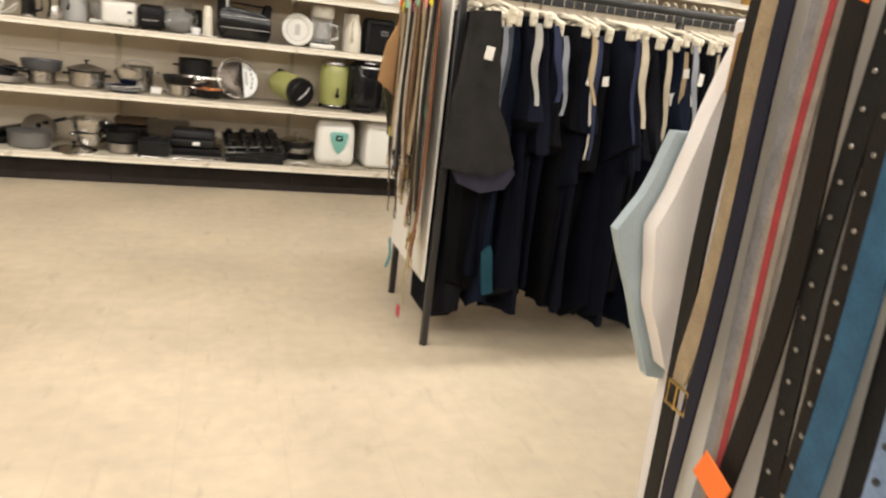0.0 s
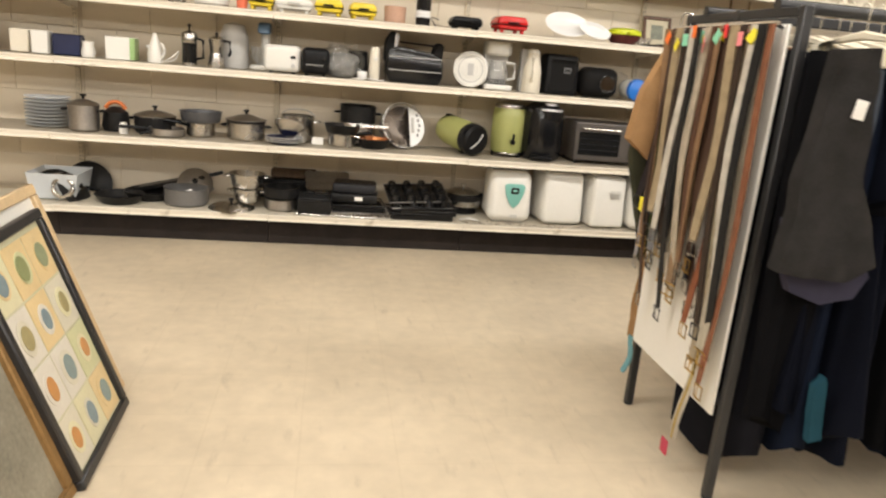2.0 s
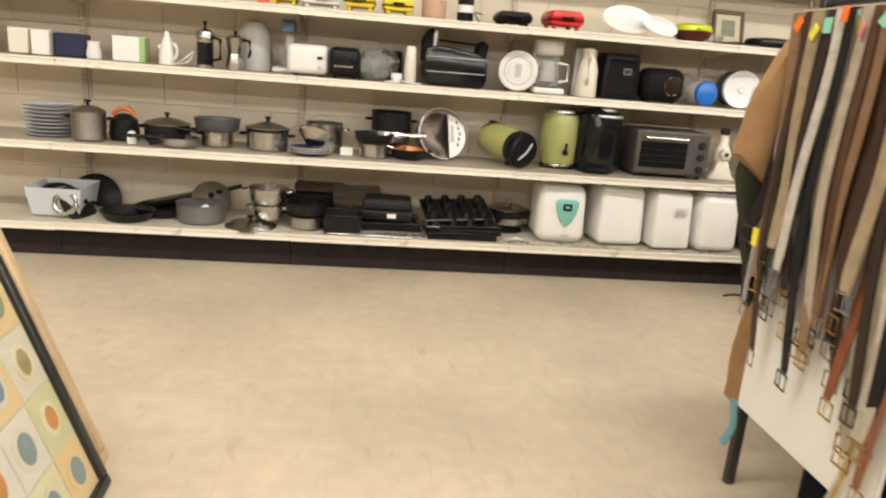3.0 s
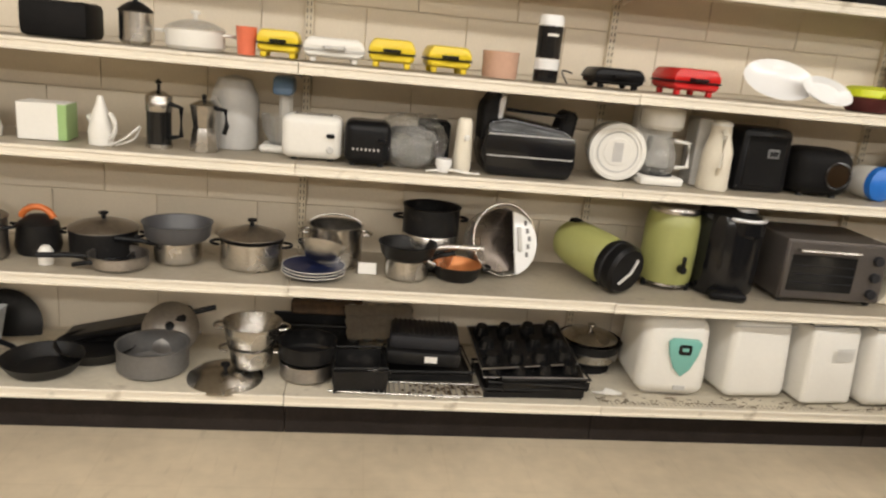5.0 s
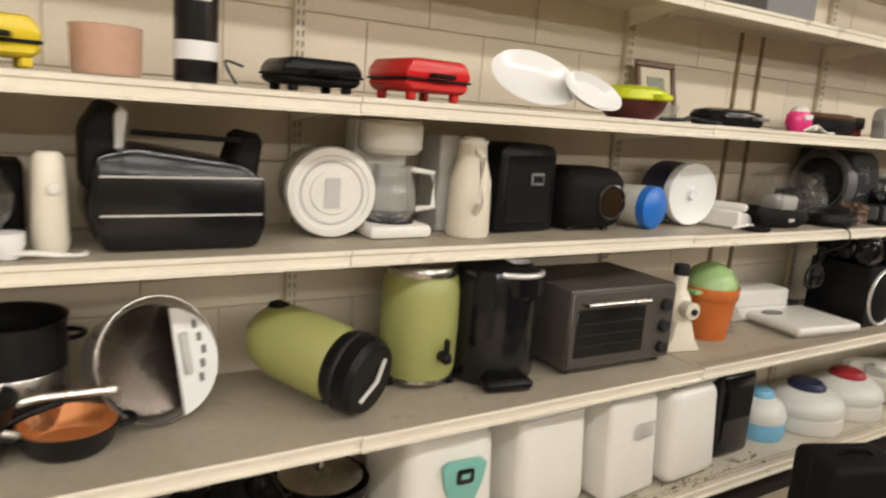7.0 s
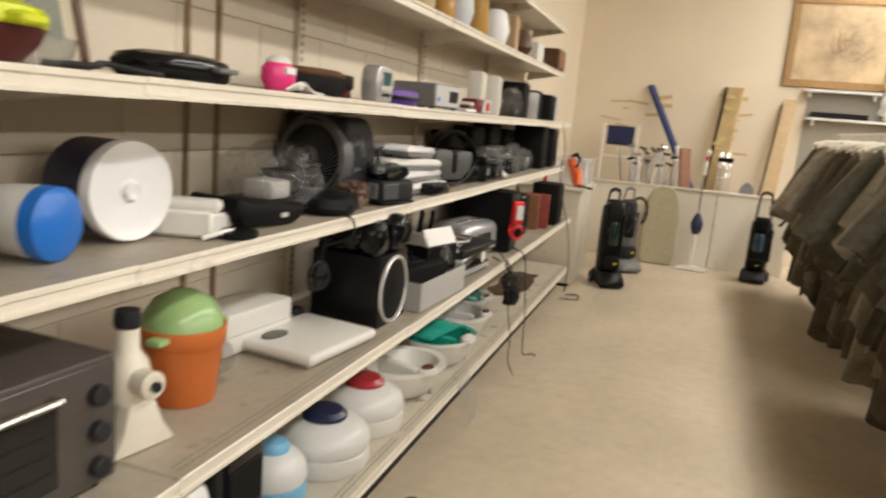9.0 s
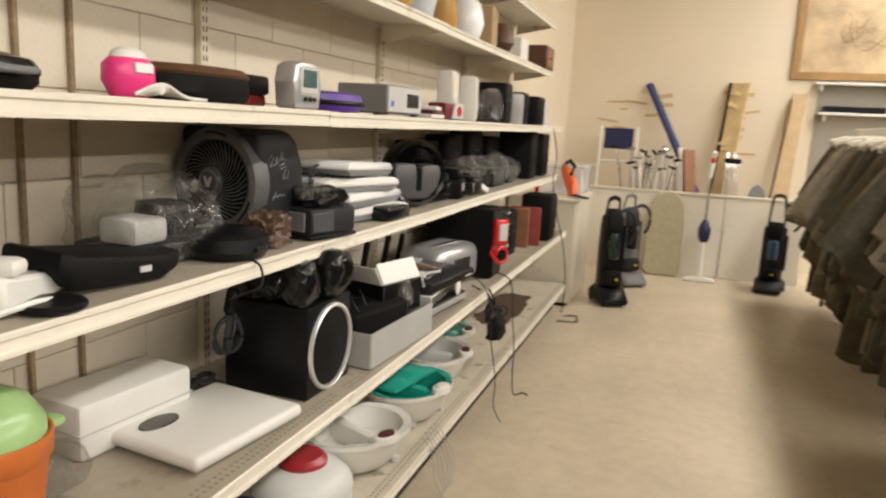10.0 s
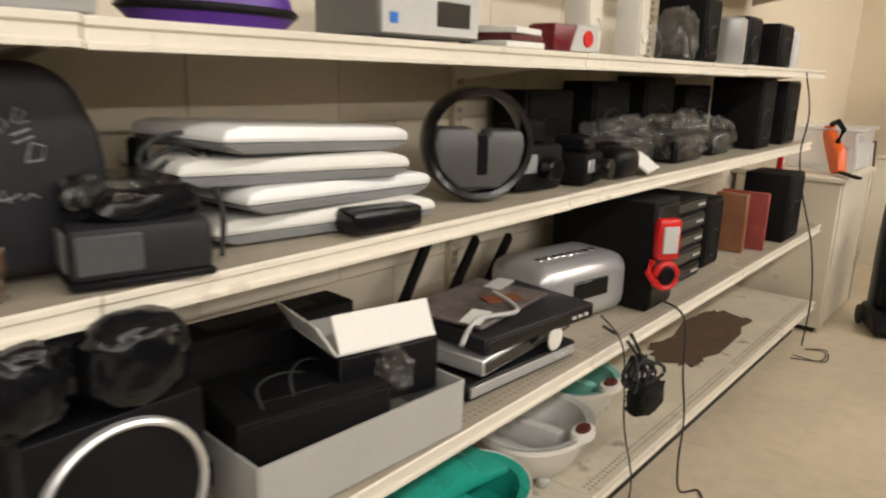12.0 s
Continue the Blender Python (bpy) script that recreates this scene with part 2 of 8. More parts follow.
NONSTICK = mat("nonstick", (0.012, 0.0115, 0.0115), rough=0.36, spec=0.22, var=0.4, scale=12, spots=0.3, spot_col=(0.10, 0.09, 0.08))
GREYPOT = mat("grey_enamel", (0.075, 0.075, 0.08), rough=0.35, var=0.15)
OLIVE = mat("olive_plastic", (0.36, 0.37, 0.13), rough=0.4, var=0.06)
YELLOW = mat("yellow_plastic", (0.80, 0.60, 0.03), rough=0.3, var=0.05)
RED = mat("red_plastic", (0.62, 0.02, 0.02), rough=0.22, var=0.08)
CORAL = mat("coral_plastic", (0.80, 0.19, 0.10), rough=0.35, var=0.06)
PINK = mat("pink_plastic", (0.85, 0.05, 0.25), rough=0.3, var=0.06)
PURPLE = mat("purple_plastic", (0.10, 0.03, 0.30), rough=0.3, var=0.1)
LIME = mat("lime_plastic", (0.62, 0.70, 0.02), rough=0.35, var=0.05)
MAROON = mat("maroon", (0.10, 0.02, 0.02), rough=0.35, var=0.2)
BLUE = mat("blue_plastic", (0.02, 0.17, 0.62), rough=0.35, var=0.08)
NAVY = mat("navy_plastic", (0.010, 0.016, 0.06), rough=0.35, var=0.2)
TEAL = mat("teal_plastic", (0.02, 0.36, 0.28), rough=0.25, var=0.08)
TEALP = mat("pale_teal", (0.20, 0.48, 0.42), rough=0.35, var=0.06)
LBLUE = mat("light_blue_plastic", (0.20, 0.48, 0.72), rough=0.3, var=0.08)
GREENL = mat("light_green_plastic", (0.34, 0.52, 0.22), rough=0.22, var=0.08)
ORANGE = mat("terracotta_plastic", (0.58, 0.15, 0.03), rough=0.45, var=0.08)
COPPER = mat("copper", (0.62, 0.24, 0.08), rough=0.35, metal=0.4, var=0.1)
FROST = mat("frosted_plastic", (0.72, 0.76, 0.80), rough=0.35, var=0.05, alpha=0.75)
GLASS = mat("clear_glass", (0.95, 0.96, 0.96), rough=0.06, var=0.02, bump=0.0, trans=0.9, alpha=0.55)
SMOKE = mat("smoked_glass", (0.012, 0.012, 0.012), rough=0.08, var=0.1, bump=0.0)
BAG = film("clear_bag", 0.13)
BAGD = mat("dark_bag", (0.006, 0.006, 0.007), rough=0.14, var=0.3, scale=15, grain=30, bump=0.7, spec=0.3)
AMBER = mat("amber_glass", (0.55, 0.30, 0.06), rough=0.1, var=0.1, bump=0.0, alpha=0.8)
PAPER = mat("white_paper", (0.82, 0.80, 0.75), rough=0.7, var=0.03)
CARD = mat("cardboard", (0.42, 0.29, 0.16), rough=0.8, var=0.1)
WOODD = mat("dark_wood", (0.10, 0.045, 0.02), rough=0.45, var=0.3, scale=14)
WOODL = mat("light_wood", (0.62, 0.46, 0.27), rough=0.6, var=0.15, scale=9)
WOODB = mat("brown_wood", (0.26, 0.11, 0.05), rough=0.5, var=0.25, scale=10)
GOLD = mat("gilt", (0.32, 0.19, 0.075), rough=0.42, metal=0.4, var=0.25, scale=20, bump=0.3)
RUBBER = mat("black_rubber", (0.02, 0.02, 0.02), rough=0.7, var=0.2)
RUST = mat("brown_dirt", (0.09, 0.055, 0.03), rough=0.9, var=0.4, scale=20)
BRASS = mat("brass", (0.62, 0.42, 0.14), rough=0.28, metal=1.0, var=0.1)
SCREEN = mat("lcd_screen", (0.02, 0.09, 0.09), rough=0.15, var=0.1, bump=0)
HANGER = mat("hanger_plastic", (0.74, 0.68, 0.55), rough=0.35, var=0.06)


def cloth(name, col, var=0.2, scale=9):
    return mat(name, col, rough=0.95, var=var, scale=scale, grain=260, bump=0.35, spec=0.08)


# ---- structure ----
X0, X1, Y0, Y1 = -6.2, 9.55, -5.2, 5.70
floor = part("floor", box(X1 - X0 + 0.4, Y1 - Y0 + 0.4, 0.1, (X0 + X1) / 2, (Y0 + Y1) / 2, -0.1), FLOOR)
tagged(floor, "worn cream vinyl tile floor with dark scuffs", "floor", kind="structure")
ceiling = part("ceiling", box(X1 - X0 + 0.4, Y1 - Y0 + 0.4, 0.1, (X0 + X1) / 2, (Y0 + Y1) / 2, CEIL), CEILING)
tagged(ceiling, "unseen store ceiling, greyed to cut bounced light", "ceiling", kind="structure")
for nm, w, d, x, y, lab in (("wall_north", X1 - X0, 0.2, (X0 + X1) / 2, Y1 + 0.105, "cream painted concrete block wall behind the shelves"), ("wall_south", X1 - X0, 0.2, (X0 + X1) / 2, Y0 - 0.1, "unseen wall, toned dark to cut bounced light"),
                            ("wall_east", 0.2, Y1 - Y0 + 0.4, X1 + 0.1, (Y0 + Y1) / 2, "cream painted plaster wall with tape scars"), ("wall_west", 0.2, Y1 - Y0 + 0.4, X0 - 0.1, (Y0 + Y1) / 2, "unseen wall, toned dark to cut bounced light")):
    tagged(part(nm, box(w, d, CEIL, x, y, 0), DIMWALL if nm in ("wall_south", "wall_west") else WALL), lab, "wall", kind="structure")
north = bpy.data.objects["wall_north"]


def ceiling_lamps():
    for i, (x, y) in enumerate(LIGHT_ROWS):
        t = thing("ceiling_light", "long white fluorescent ceiling light with a diffuser", "ceiling light", M(x, y, CEIL - 0.003), "ceiling lights")
        part("frame", boxes([(2.44, 0.03, 0.07, 0, s * 0.15, -0.07) for s in (-1, 1)] + [(0.03, 0.27, 0.07, s * 1.205, 0, -0.07) for s in (-1, 1)], 0.003), METALW, t)
        part("diffuser", box(2.37, 0.262, 0.02, 0, 0, -0.05, 0.004), TUBE_W, t)
        la = bpy.data.lights.new("fluorescent_lamp", "AREA")
        la.shape, la.size, la.size_y, la.energy, la.color = "RECTANGLE", 2.3, 0.26, LAMP_WATTS[y], LAMP_COLOUR
        lo = new("fluorescent_lamp", la)
        lo.matrix_world = M(x, y, CEIL - 0.17, LAMP_TILT[y])


ceiling_lamps()

# ---- wall shelving ----
TOPS = {1: 0.203, 2: 0.62, 3: 1.04, 4: 1.395, 5: 1.79, 6: 2.13}
LIPS = {1: 5.15, 2: 5.18, 3: 5.285, 4: 5.27, 5: 5.37, 6: 5.37}
JOINTS = [-4.27 + 1.22 * k for k in range(10)]


def shelf_board(w, depth, thick=0.04):
    """A pressed shelf: top sheet, rolled front lip with a price channel, turned-down back."""
    pr = [(0.003, 0), (0, -0.003), (0, -0.011), (0.006, -0.014), (0.006, -0.030), (0, -0.033), (0, -thick), (0.014, -thick), (0.014, -0.004), (depth - 0.003, -0.004), (depth - 0.003, -0.02), (depth, -0.02), (depth, 0)]
    bm = bmesh.new()
    a = [bm.verts.new((-w / 2, y, z)) for y, z in pr]
    b = [bm.verts.new((w / 2, y, z)) for y, z in pr]
    n = len(pr)
    bm.faces.new(a)
    bm.faces.new(b[::-1])
    for k in range(n):
        bm.faces.new((a[k], b[k], b[(k + 1) % n], a[(k + 1) % n]))
    bmesh.ops.recalc_face_normals(bm, faces=bm.faces)
    return bm


def holes(w, y0, rows):
    bm = bmesh.new()
    n = int((w - 0.06) / 0.019)
    for r in range(rows):
        for k in range(n):
            x, y = -w / 2 + 0.03 + k * 0.019, y0 + r * 0.017
            bm.faces.new([bm.verts.new((x + u * 0.0045, y + v * 0.0045, 0.0012)) for u, v in ((-1, -0.5), (-0.5, -1), (0.5, -1), (1, -0.5), (1, 0.5), (0.5, 1), (-0.5, 1), (-1, 0.5))])
    return bm


def shelf_units():
    rnd = random.Random(3)
    for i, (a, b) in enumerate(zip(JOINTS, JOINTS[1:])):
        c, w = (a + b) / 2, 1.22
        t = thing("wall_shelf_unit", "cream steel wall shelving with scuffed lips and dark kick plate", "shelving", M(c, 0, 0), "wall shelving")
        for s in TOPS:
            dep = 5.68 - LIPS[s]
            sag = rnd.uniform(-0.002, 0.002)
            o = part("shelf", shelf_board(w - 0.003, dep), SHELF, t, m=M(0, LIPS[s], TOPS[s] + sag))
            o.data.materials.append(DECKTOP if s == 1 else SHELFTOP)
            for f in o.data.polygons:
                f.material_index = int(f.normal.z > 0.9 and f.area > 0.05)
            if (s == 2 and a > 1.7) or (s == 1 and a > 0.5):
                p = part("perforation", holes(w, LIPS[s] + 0.028, 2), HOLE, o, m=M(0, 0, TOPS[s] + sag))
                p["kind"] = "stuff"
            if s > 1:
                for x in (-w / 2 + 0.02, w / 2 - 0.02):
                    part("bracket", prism([(LIPS[s] + 0.04, -0.006), (5.67, -0.006), (5.67, -0.075), (LIPS[s] + 0.04, -0.025)], 0.004), SHELF, t, m=M(x, 0, TOPS[s] + sag, 0, 0, 90))
        part("kick_plate", box(w - 0.002, 0.02, 0.158, 0, 5.25, 0.002, 0.002, 1), KICK, t)
        # slotted upright at the left joint
        up = part("upright", box(0.032, 0.022, 2.3, -w / 2, 5.683, 0.003, 0.002, 1), STANDARD, t)
        sl = bmesh.new()
        for k in range(84):
            for dx in (-0.007, 0.007):
                join(sl, box(0.004, 0.002, 0.015, -w / 2 + dx, 5.6715, 0.06 + k * 0.0265))
        p = part("slot_strip", sl, SLOT, up)
        p["kind"] = "stuff"


shelf_units()


def laid(name, bm, material, m, label, category, group=""):
    """A thing made of one mesh, placed with its base at m."""
    ob = part(name, bm, material)
    ob.matrix_world = m
    return tagged(ob, label, category, group)


# ---- clothing racks ----
NAVYS = [cloth("navy_cloth", (0.005, 0.0062, 0.012)), cloth("black_cloth", (0.004, 0.004, 0.005)), cloth("dark_denim", (0.006, 0.009, 0.019)), cloth("ink_cloth", (0.004, 0.005, 0.010)), cloth("slate_cloth", (0.009, 0.009, 0.012))]
KHAKIS = [mat(n_, c_, rough=0.95, var=0.35, scale=11, grain=32, bump=0.9, spec=0.08) for n_, c_ in (("olive_cloth", (0.13, 0.11, 0.078)), ("taupe_cloth", (0.20, 0.17, 0.125)), ("brown_cloth", (0.075, 0.062, 0.047)), ("stone_cloth", (0.27, 0.235, 0.18)), ("moss_cloth", (0.10, 0.092, 0.07)))]
GREYC = cloth("charcoal_cloth", (0.027, 0.0255, 0.0255), var=0.35, scale=14)
TANC = cloth("tan_corduroy", (0.36, 0.21, 0.10))
OLIVEC = cloth("dark_olive_cloth", (0.05, 0.05, 0.032))
WHITEC = cloth("white_cloth", (0.78, 0.74, 0.72), var=0.05)
PALEB = cloth("pale_blue_lining", (0.38, 0.45, 0.49), var=0.08)
TEALC = cloth("teal_cloth", (0.018, 0.065, 0.095))
TAG = mat("paper_tag", (0.80, 0.78, 0.74), rough=0.7, var=0.03)


def garment(width, length, thick, seed, flare=0.0, lean=0.0, peak=0.0):
    """Trousers hung from a bar: a flat tube of cloth with folds, hems uneven, hanging down from z=0 and spread along y."""
    bm = bmesh.new()
    n, rows = 20, 14
    r = random.Random(seed)
    ph, ph2, skew = r.uniform(0, 6), r.uniform(0, 6), r.uniform(-0.05, 0.05)
    rings = []
    for j in range(rows + 1):
        f = j / rows
        z = -length * f
        ww = width / 2 * (0.86 + 0.14 * min(1, f * 5) + flare * f) * (1 + 0.05 * math.sin(3.5 * f + ph))
        if peak:
            ww *= (0.72 + 0.5 * math.sin(math.pi / 2 * min(1, f / peak))) * (1 if f < peak else 1 - 0.62 * ((f - peak) / (1 - peak)) ** 1.4)
        tt = thick / 2 * (0.55 + 0.6 * min(1, f * 4)) * (1 + 0.35 * math.sin(5 * f + ph2))
        ring = []
        for k in range(n):
            a = 2 * math.pi * k / n
            y = ww * math.copysign(abs(math.cos(a)) ** 0.6, math.cos(a)) + skew * f + lean * f ** 1.3
            x = tt * math.copysign(abs(math.sin(a)) ** 0.8, math.sin(a)) + 0.012 * math.sin(9 * y / width + ph + 3 * f) * f + 0.004 * math.sin(25 * y / width + ph2 + 6 * f) * (0.4 + f)
            zz = z + 0.035 * math.sin(5 * y / width + ph) * f ** 3 + (0.10 * (y * lean > 0) * abs(y) / width * f ** 2 if lean else 0)
            ring.append(bm.verts.new((x, y, zz)))
        rings.append(ring)
    for a, b in zip(rings, rings[1:]):
        for k in range(n):
            bm.faces.new((a[k], b[k], b[(k + 1) % n], a[(k + 1) % n]))
    bm.faces.new(rings[0])
    bm.faces.new(rings[-1][::-1])
    bmesh.ops.recalc_face_normals(bm, faces=bm.faces)
    return bm


def flap(outline, y, thick, seed, wave=0.012):
    """A sheet of cloth with an outline of (x, z), hanging at y, rippled."""
    bm = prism(outline, thick)
    bmesh.ops.triangulate(bm, faces=bm.faces[:])
    for _ in range(3):
        bmesh.ops.subdivide_edges(bm, edges=[e for e in bm.edges if e.calc_length() > 0.05], cuts=1, use_grid_fill=True)
        bmesh.ops.triangulate(bm, faces=bm.faces[:])
    for v in bm.verts:
        n = noise.noise(Vector((v.co.x * 7 + seed, v.co.z * 3, seed))) + 0.5 * noise.noise(Vector((v.co.x * 19, v.co.z * 11 + seed, 0)))
        v.co.y += y + wave * n
        v.co.x += 0.35 * wave * noise.noise(Vector((v.co.z * 9, seed, 3)))
    return bm


def hanger_mesh():
    bm = bmesh.new()
    join(bm, tube([(0, 0, 0.0), (0, 0, 0.075)] + arc(0, 0.018, 0.095, 0.022, 180, 20, 8, "yz"), 0.0022, 6))
    join(bm, prism([(-0.19, -0.035), (-0.19, -0.012), (-0.05, 0.012), (0, 0.02), (0.05, 0.012), (0.19, -0.012), (0.19, -0.035), (0.17, -0.035), (0.16, -0.015), (0, -0.002), (-0.16, -0.015), (-0.17, -0.035)], 0.017, 0.004, M(0, 0, 0, 0, 0, 90), 1))
    for s in (-1, 1):
        join(bm, box(0.024, 0.028, 0.05, 0, s * 0.165, -0.062, 0.004, 1))
    return bm


HME = bpy.data.meshes.new("hanger")
_b = hanger_mesh()
_b.to_mesh(HME)
_b.free()
HME.materials.append(HANGER)


PADM = mat("fuzzy_hanger_pad", (0.58, 0.53, 0.43), rough=0.8, var=0.2, scale=40, bump=0.5)
STRIPS = [cloth("white_lining", (0.55, 0.53, 0.5)), cloth("blue_lining", (0.025, 0.03, 0.06)), cloth("pale_lining", (0.30, 0.29, 0.27)), cloth("cream_lining", (0.40, 0.35, 0.27)), cloth("grey_lining", (0.22, 0.23, 0.26)), cloth("petrol_lining", (0.05, 0.06, 0.075)), cloth("tan_lining", (0.35, 0.27, 0.17))]


def strip(length, width, bend, yout):
    """A waistband lining hanging down from z=0, bowed outwards along y."""
    bm = bmesh.new()
    rings = []
    for j in range(9):
        f = j / 8
        w = width / 2 * (1 + 0.3 * math.sin(5 * f))
        y = yout * (0.03 + 0.07 * f)
        x = bend * math.sin(2.6 * f) + 0.006 * math.sin(9 * f + 40 * bend)
        rings.append([bm.verts.new(p) for p in ((x - w, y, -length * f), (x + w, y, -length * f), (x + w, y - yout * 0.005, -length * f), (x - w, y - yout * 0.005, -length * f))])
    for a, b in zip(rings, rings[1:]):
        for k in range(4):
            bm.faces.new((a[k], b[k], b[(k + 1) % 4], a[(k + 1) % 4]))
    bm.faces.new(rings[0])
    bm.faces.new(rings[-1][::-1])
    bmesh.ops.recalc_face_normals(bm, faces=bm.faces)
    return bm


def garment_on_rail(x, y, zr, mats, rnd, label, group, long=1.0, wide=0.40, thick=0.045, tagp=0.45, yout=-1, peak=0.0):
    ma = rnd.choice(mats)
    t = thing("hung_trousers", label, "trousers", M(x, y, zr - (0.0 if peak else 0.042), rnd.uniform(-5, 5), 0, rnd.uniform(-13, 13) - (16 if peak else 0)), group)
    h = new("hanger", HME)
    h.parent = t
    h.matrix_local = M(0, 0, -0.055)
    part("leg_layer", garment(wide * rnd.uniform(0.82, 1.02), long * rnd.uniform(0.84, 1.0), thick * 1.1, rnd.random() * 999, rnd.uniform(-0.05, 0.1), yout * 0.02), ma, t, m=M(0, rnd.uniform(-0.02, 0.02), -0.085))
    if peak:
        part("seat_layer", garment(wide * rnd.uniform(0.62, 0.85), long * rnd.uniform(0.40, 0.56), thick * 1.5, rnd.random() * 999, rnd.uniform(0.05, 0.35)), ma, t, m=M(rnd.uniform(-0.008, 0.008), 0.03, -0.07, rnd.uniform(13, 26), 0, 0))
        part("inner_leg", garment(wide * rnd.uniform(0.4, 0.55), long * rnd.uniform(0.62, 0.72), thick * 1.4, rnd.random() * 999, rnd.uniform(-0.1, 0.2)), ma, t, m=M(rnd.uniform(-0.02, 0.02), 0.05, -0.08, rnd.uniform(6, 12), 0, 0))
    else:
        part("seat_layer", garment(wide * rnd.uniform(0.85, 0.95), long * rnd.uniform(0.34, 0.50), thick * 1.3, rnd.random() * 999, rnd.uniform(0.15, 0.5), yout * rnd.uniform(0.03, 0.09)), ma, t, m=M(rnd.uniform(-0.008, 0.008), 0, -0.08))
    if peak:
        jz = rnd.uniform(-0.012, 0.012)
        part("hanger_pad", tube([(rnd.uniform(-0.008, 0.008), y_, z_ + jz + rnd.uniform(-0.008, 0.008)) for y_, z_ in ((-0.17, -0.085), (-0.10, -0.06), (0.0, -0.045), (0.10, -0.058), (0.15, -0.07), (0.19, -0.088))], rnd.uniform(0.018, 0.026), 7), PADM, t, m=M(0, 0, 0.022))
    if rnd.random() < tagp:
        part("price_tag", box(0.026, 0.003, rnd.uniform(0.032, 0.05), 0, 0, 0, 0.001, 1), TAG, t, m=M(rnd.uniform(-0.01, 0.01), yout * (wide / 2 + 0.03), -rnd.uniform(0.2, 0.32), rnd.uniform(-5, 5), rnd.uniform(-15, 15), 0))
    if rnd.random() < tagp * 1.3:
        part("waistband_strip", strip(rnd.uniform(0.22, 0.48), rnd.uniform(0.008, 0.028), rnd.uniform(-0.022, 0.022), yout), rnd.choice(STRIPS), t, m=M(0, yout * (wide / 2 + 0.006), -0.11))
    return t


FRAME = mat("rack_black_enamel", (0.02, 0.02, 0.022), rough=0.35, var=0.2)


def rack_frame(xa, xb, ya=2.55, yb=3.15, top=1.44, label="black square-tube double clothing rack full of trousers"):
    t = thing("clothing_rack", label, "clothing rack", M(xa, (ya + yb) / 2, 0), "clothing racks")
    d, L = (yb - ya) / 2, xb - xa
    for x in (0.015, L - 0.015):
        for s in (-1, 1):
            part("leg", box(0.028, 0.028, top - 0.03, x, s * d, 0.012, 0.003, 1), FRAME, t)
            part("foot", disc(0.017, 0.014, 0, 12, 0.003), RUBBER, t, m=M(x, s * d, 0))
        part("end_bar", box(0.026, 2 * d - 0.03, 0.026, x, 0, top - 0.045, 0.003, 1), FRAME, t)
        part("end_bar", box(0.026, 2 * d - 0.03, 0.026, x, 0, 0.30, 0.003, 1), FRAME, t)
    for s in (-1, 1):
        part("rail", tube([(0.0, s * 0.19, top - 0.012), (L, s * 0.19, top - 0.012)], 0.017, 10), FRAME, t)
    part("top_beam", box(L, 0.03, 0.03, L / 2, 0, top - 0.045, 0.003, 1), FRAME, t)
    return t


RA, RB, RTOP = 2.66, 3.04, 1.44
rackA = rack_frame(0.905, 2.98)
part("foot_bar", box(0.05, 0.62, 0.035, 1.13, 0, 0.005, 0.006, 1), FRAME, rackA)
part("post", box(0.03, 0.03, 1.36, 1.13, 0, 0.04, 0.003, 1), FRAME, rackA)
rack_frame(3.10, 5.00)
rack_frame(5.12, 8.0)
rack_frame(0.905, 2.9, 0.33, 0.93)

rnd = random.Random(11)
for i in range(42):
    garment_on_rail(1.00 + i * 0.046 + rnd.uniform(-0.008, 0.008), RA, RTOP, NAVYS, rnd, "dark navy trousers on a cream plastic hanger", "dark trousers on the rack", 1.26, 0.38, 0.055, 0.42, -1)
for i in range(22):
    garment_on_rail(1.30 + i * 0.075, RB, RTOP, KHAKIS[:3] + NAVYS[:2], rnd, "drab trousers on a cream plastic hanger", "trousers on the rack", 1.05, 0.40, 0.05, 0.1, 1)
for xa, xb in ((3.18, 4.94), (5.2, 7.95)):
    k = int((xb - xa) / 0.084)
    for i in range(k):
        garment_on_rail(xa + i * 0.084 + rnd.uniform(-0.014, 0.014), RB + 0.05, RTOP, KHAKIS, rnd, "olive brown trousers on a cream plastic hanger", "brown trousers on the rack", 1.34, 0.38, 0.062, 0.0, 1, 1.0)
    for i in range(int(k * 0.54)):
        garment_on_rail(xa + i * 0.155, RA, RTOP, NAVYS + KHAKIS[:2], rnd, "dark trousers on a cream plastic hanger", "trousers on the far rail", 1.0, 0.38, 0.06, 0.0, -1)

# first garment of the dark rail: charcoal trousers swung out
gt = thing("hung_trousers", "charcoal grey trousers with a price tag at the rack's end", "trousers", M(1.0, 2.425, RTOP - 0.04), "dark trousers on the rack")
h_ = new("hanger", HME)
h_.parent = gt
h_.matrix_local = M(0, 0, -0.055)
part("seat_layer", flap([(-0.09, -0.085), (0.0, -0.075), (0.012, -0.20), (0.05, -0.40), (0.13, -0.60), (0.06, -0.645), (-0.06, -0.64), (-0.14, -0.625), (-0.12, -0.40)], -0.035, 0.05, 5, 0.02), GREYC, gt)
part("lining", flap([(-0.11, -0.50), (0.10, -0.52), (0.155, -0.64), (0.12, -0.70), (0.03, -0.72), (-0.06, -0.69), (-0.10, -0.62)], -0.006, 0.03, 6, 0.02), cloth("mauve_lining", (0.040, 0.038, 0.060)), gt)
part("leg_layer", garment(0.16, 1.04, 0.05, 8, 0.05), NAVYS[1], gt, m=M(0.0, 0.09, -0.085, 0, 0, 90))
part("price_tag", box(0.032, 0.003, 0.045, 0, 0, 0, 0.001, 1), TAG, gt, m=M(-0.03, -0.074, -0.24, 0, 8, 0))
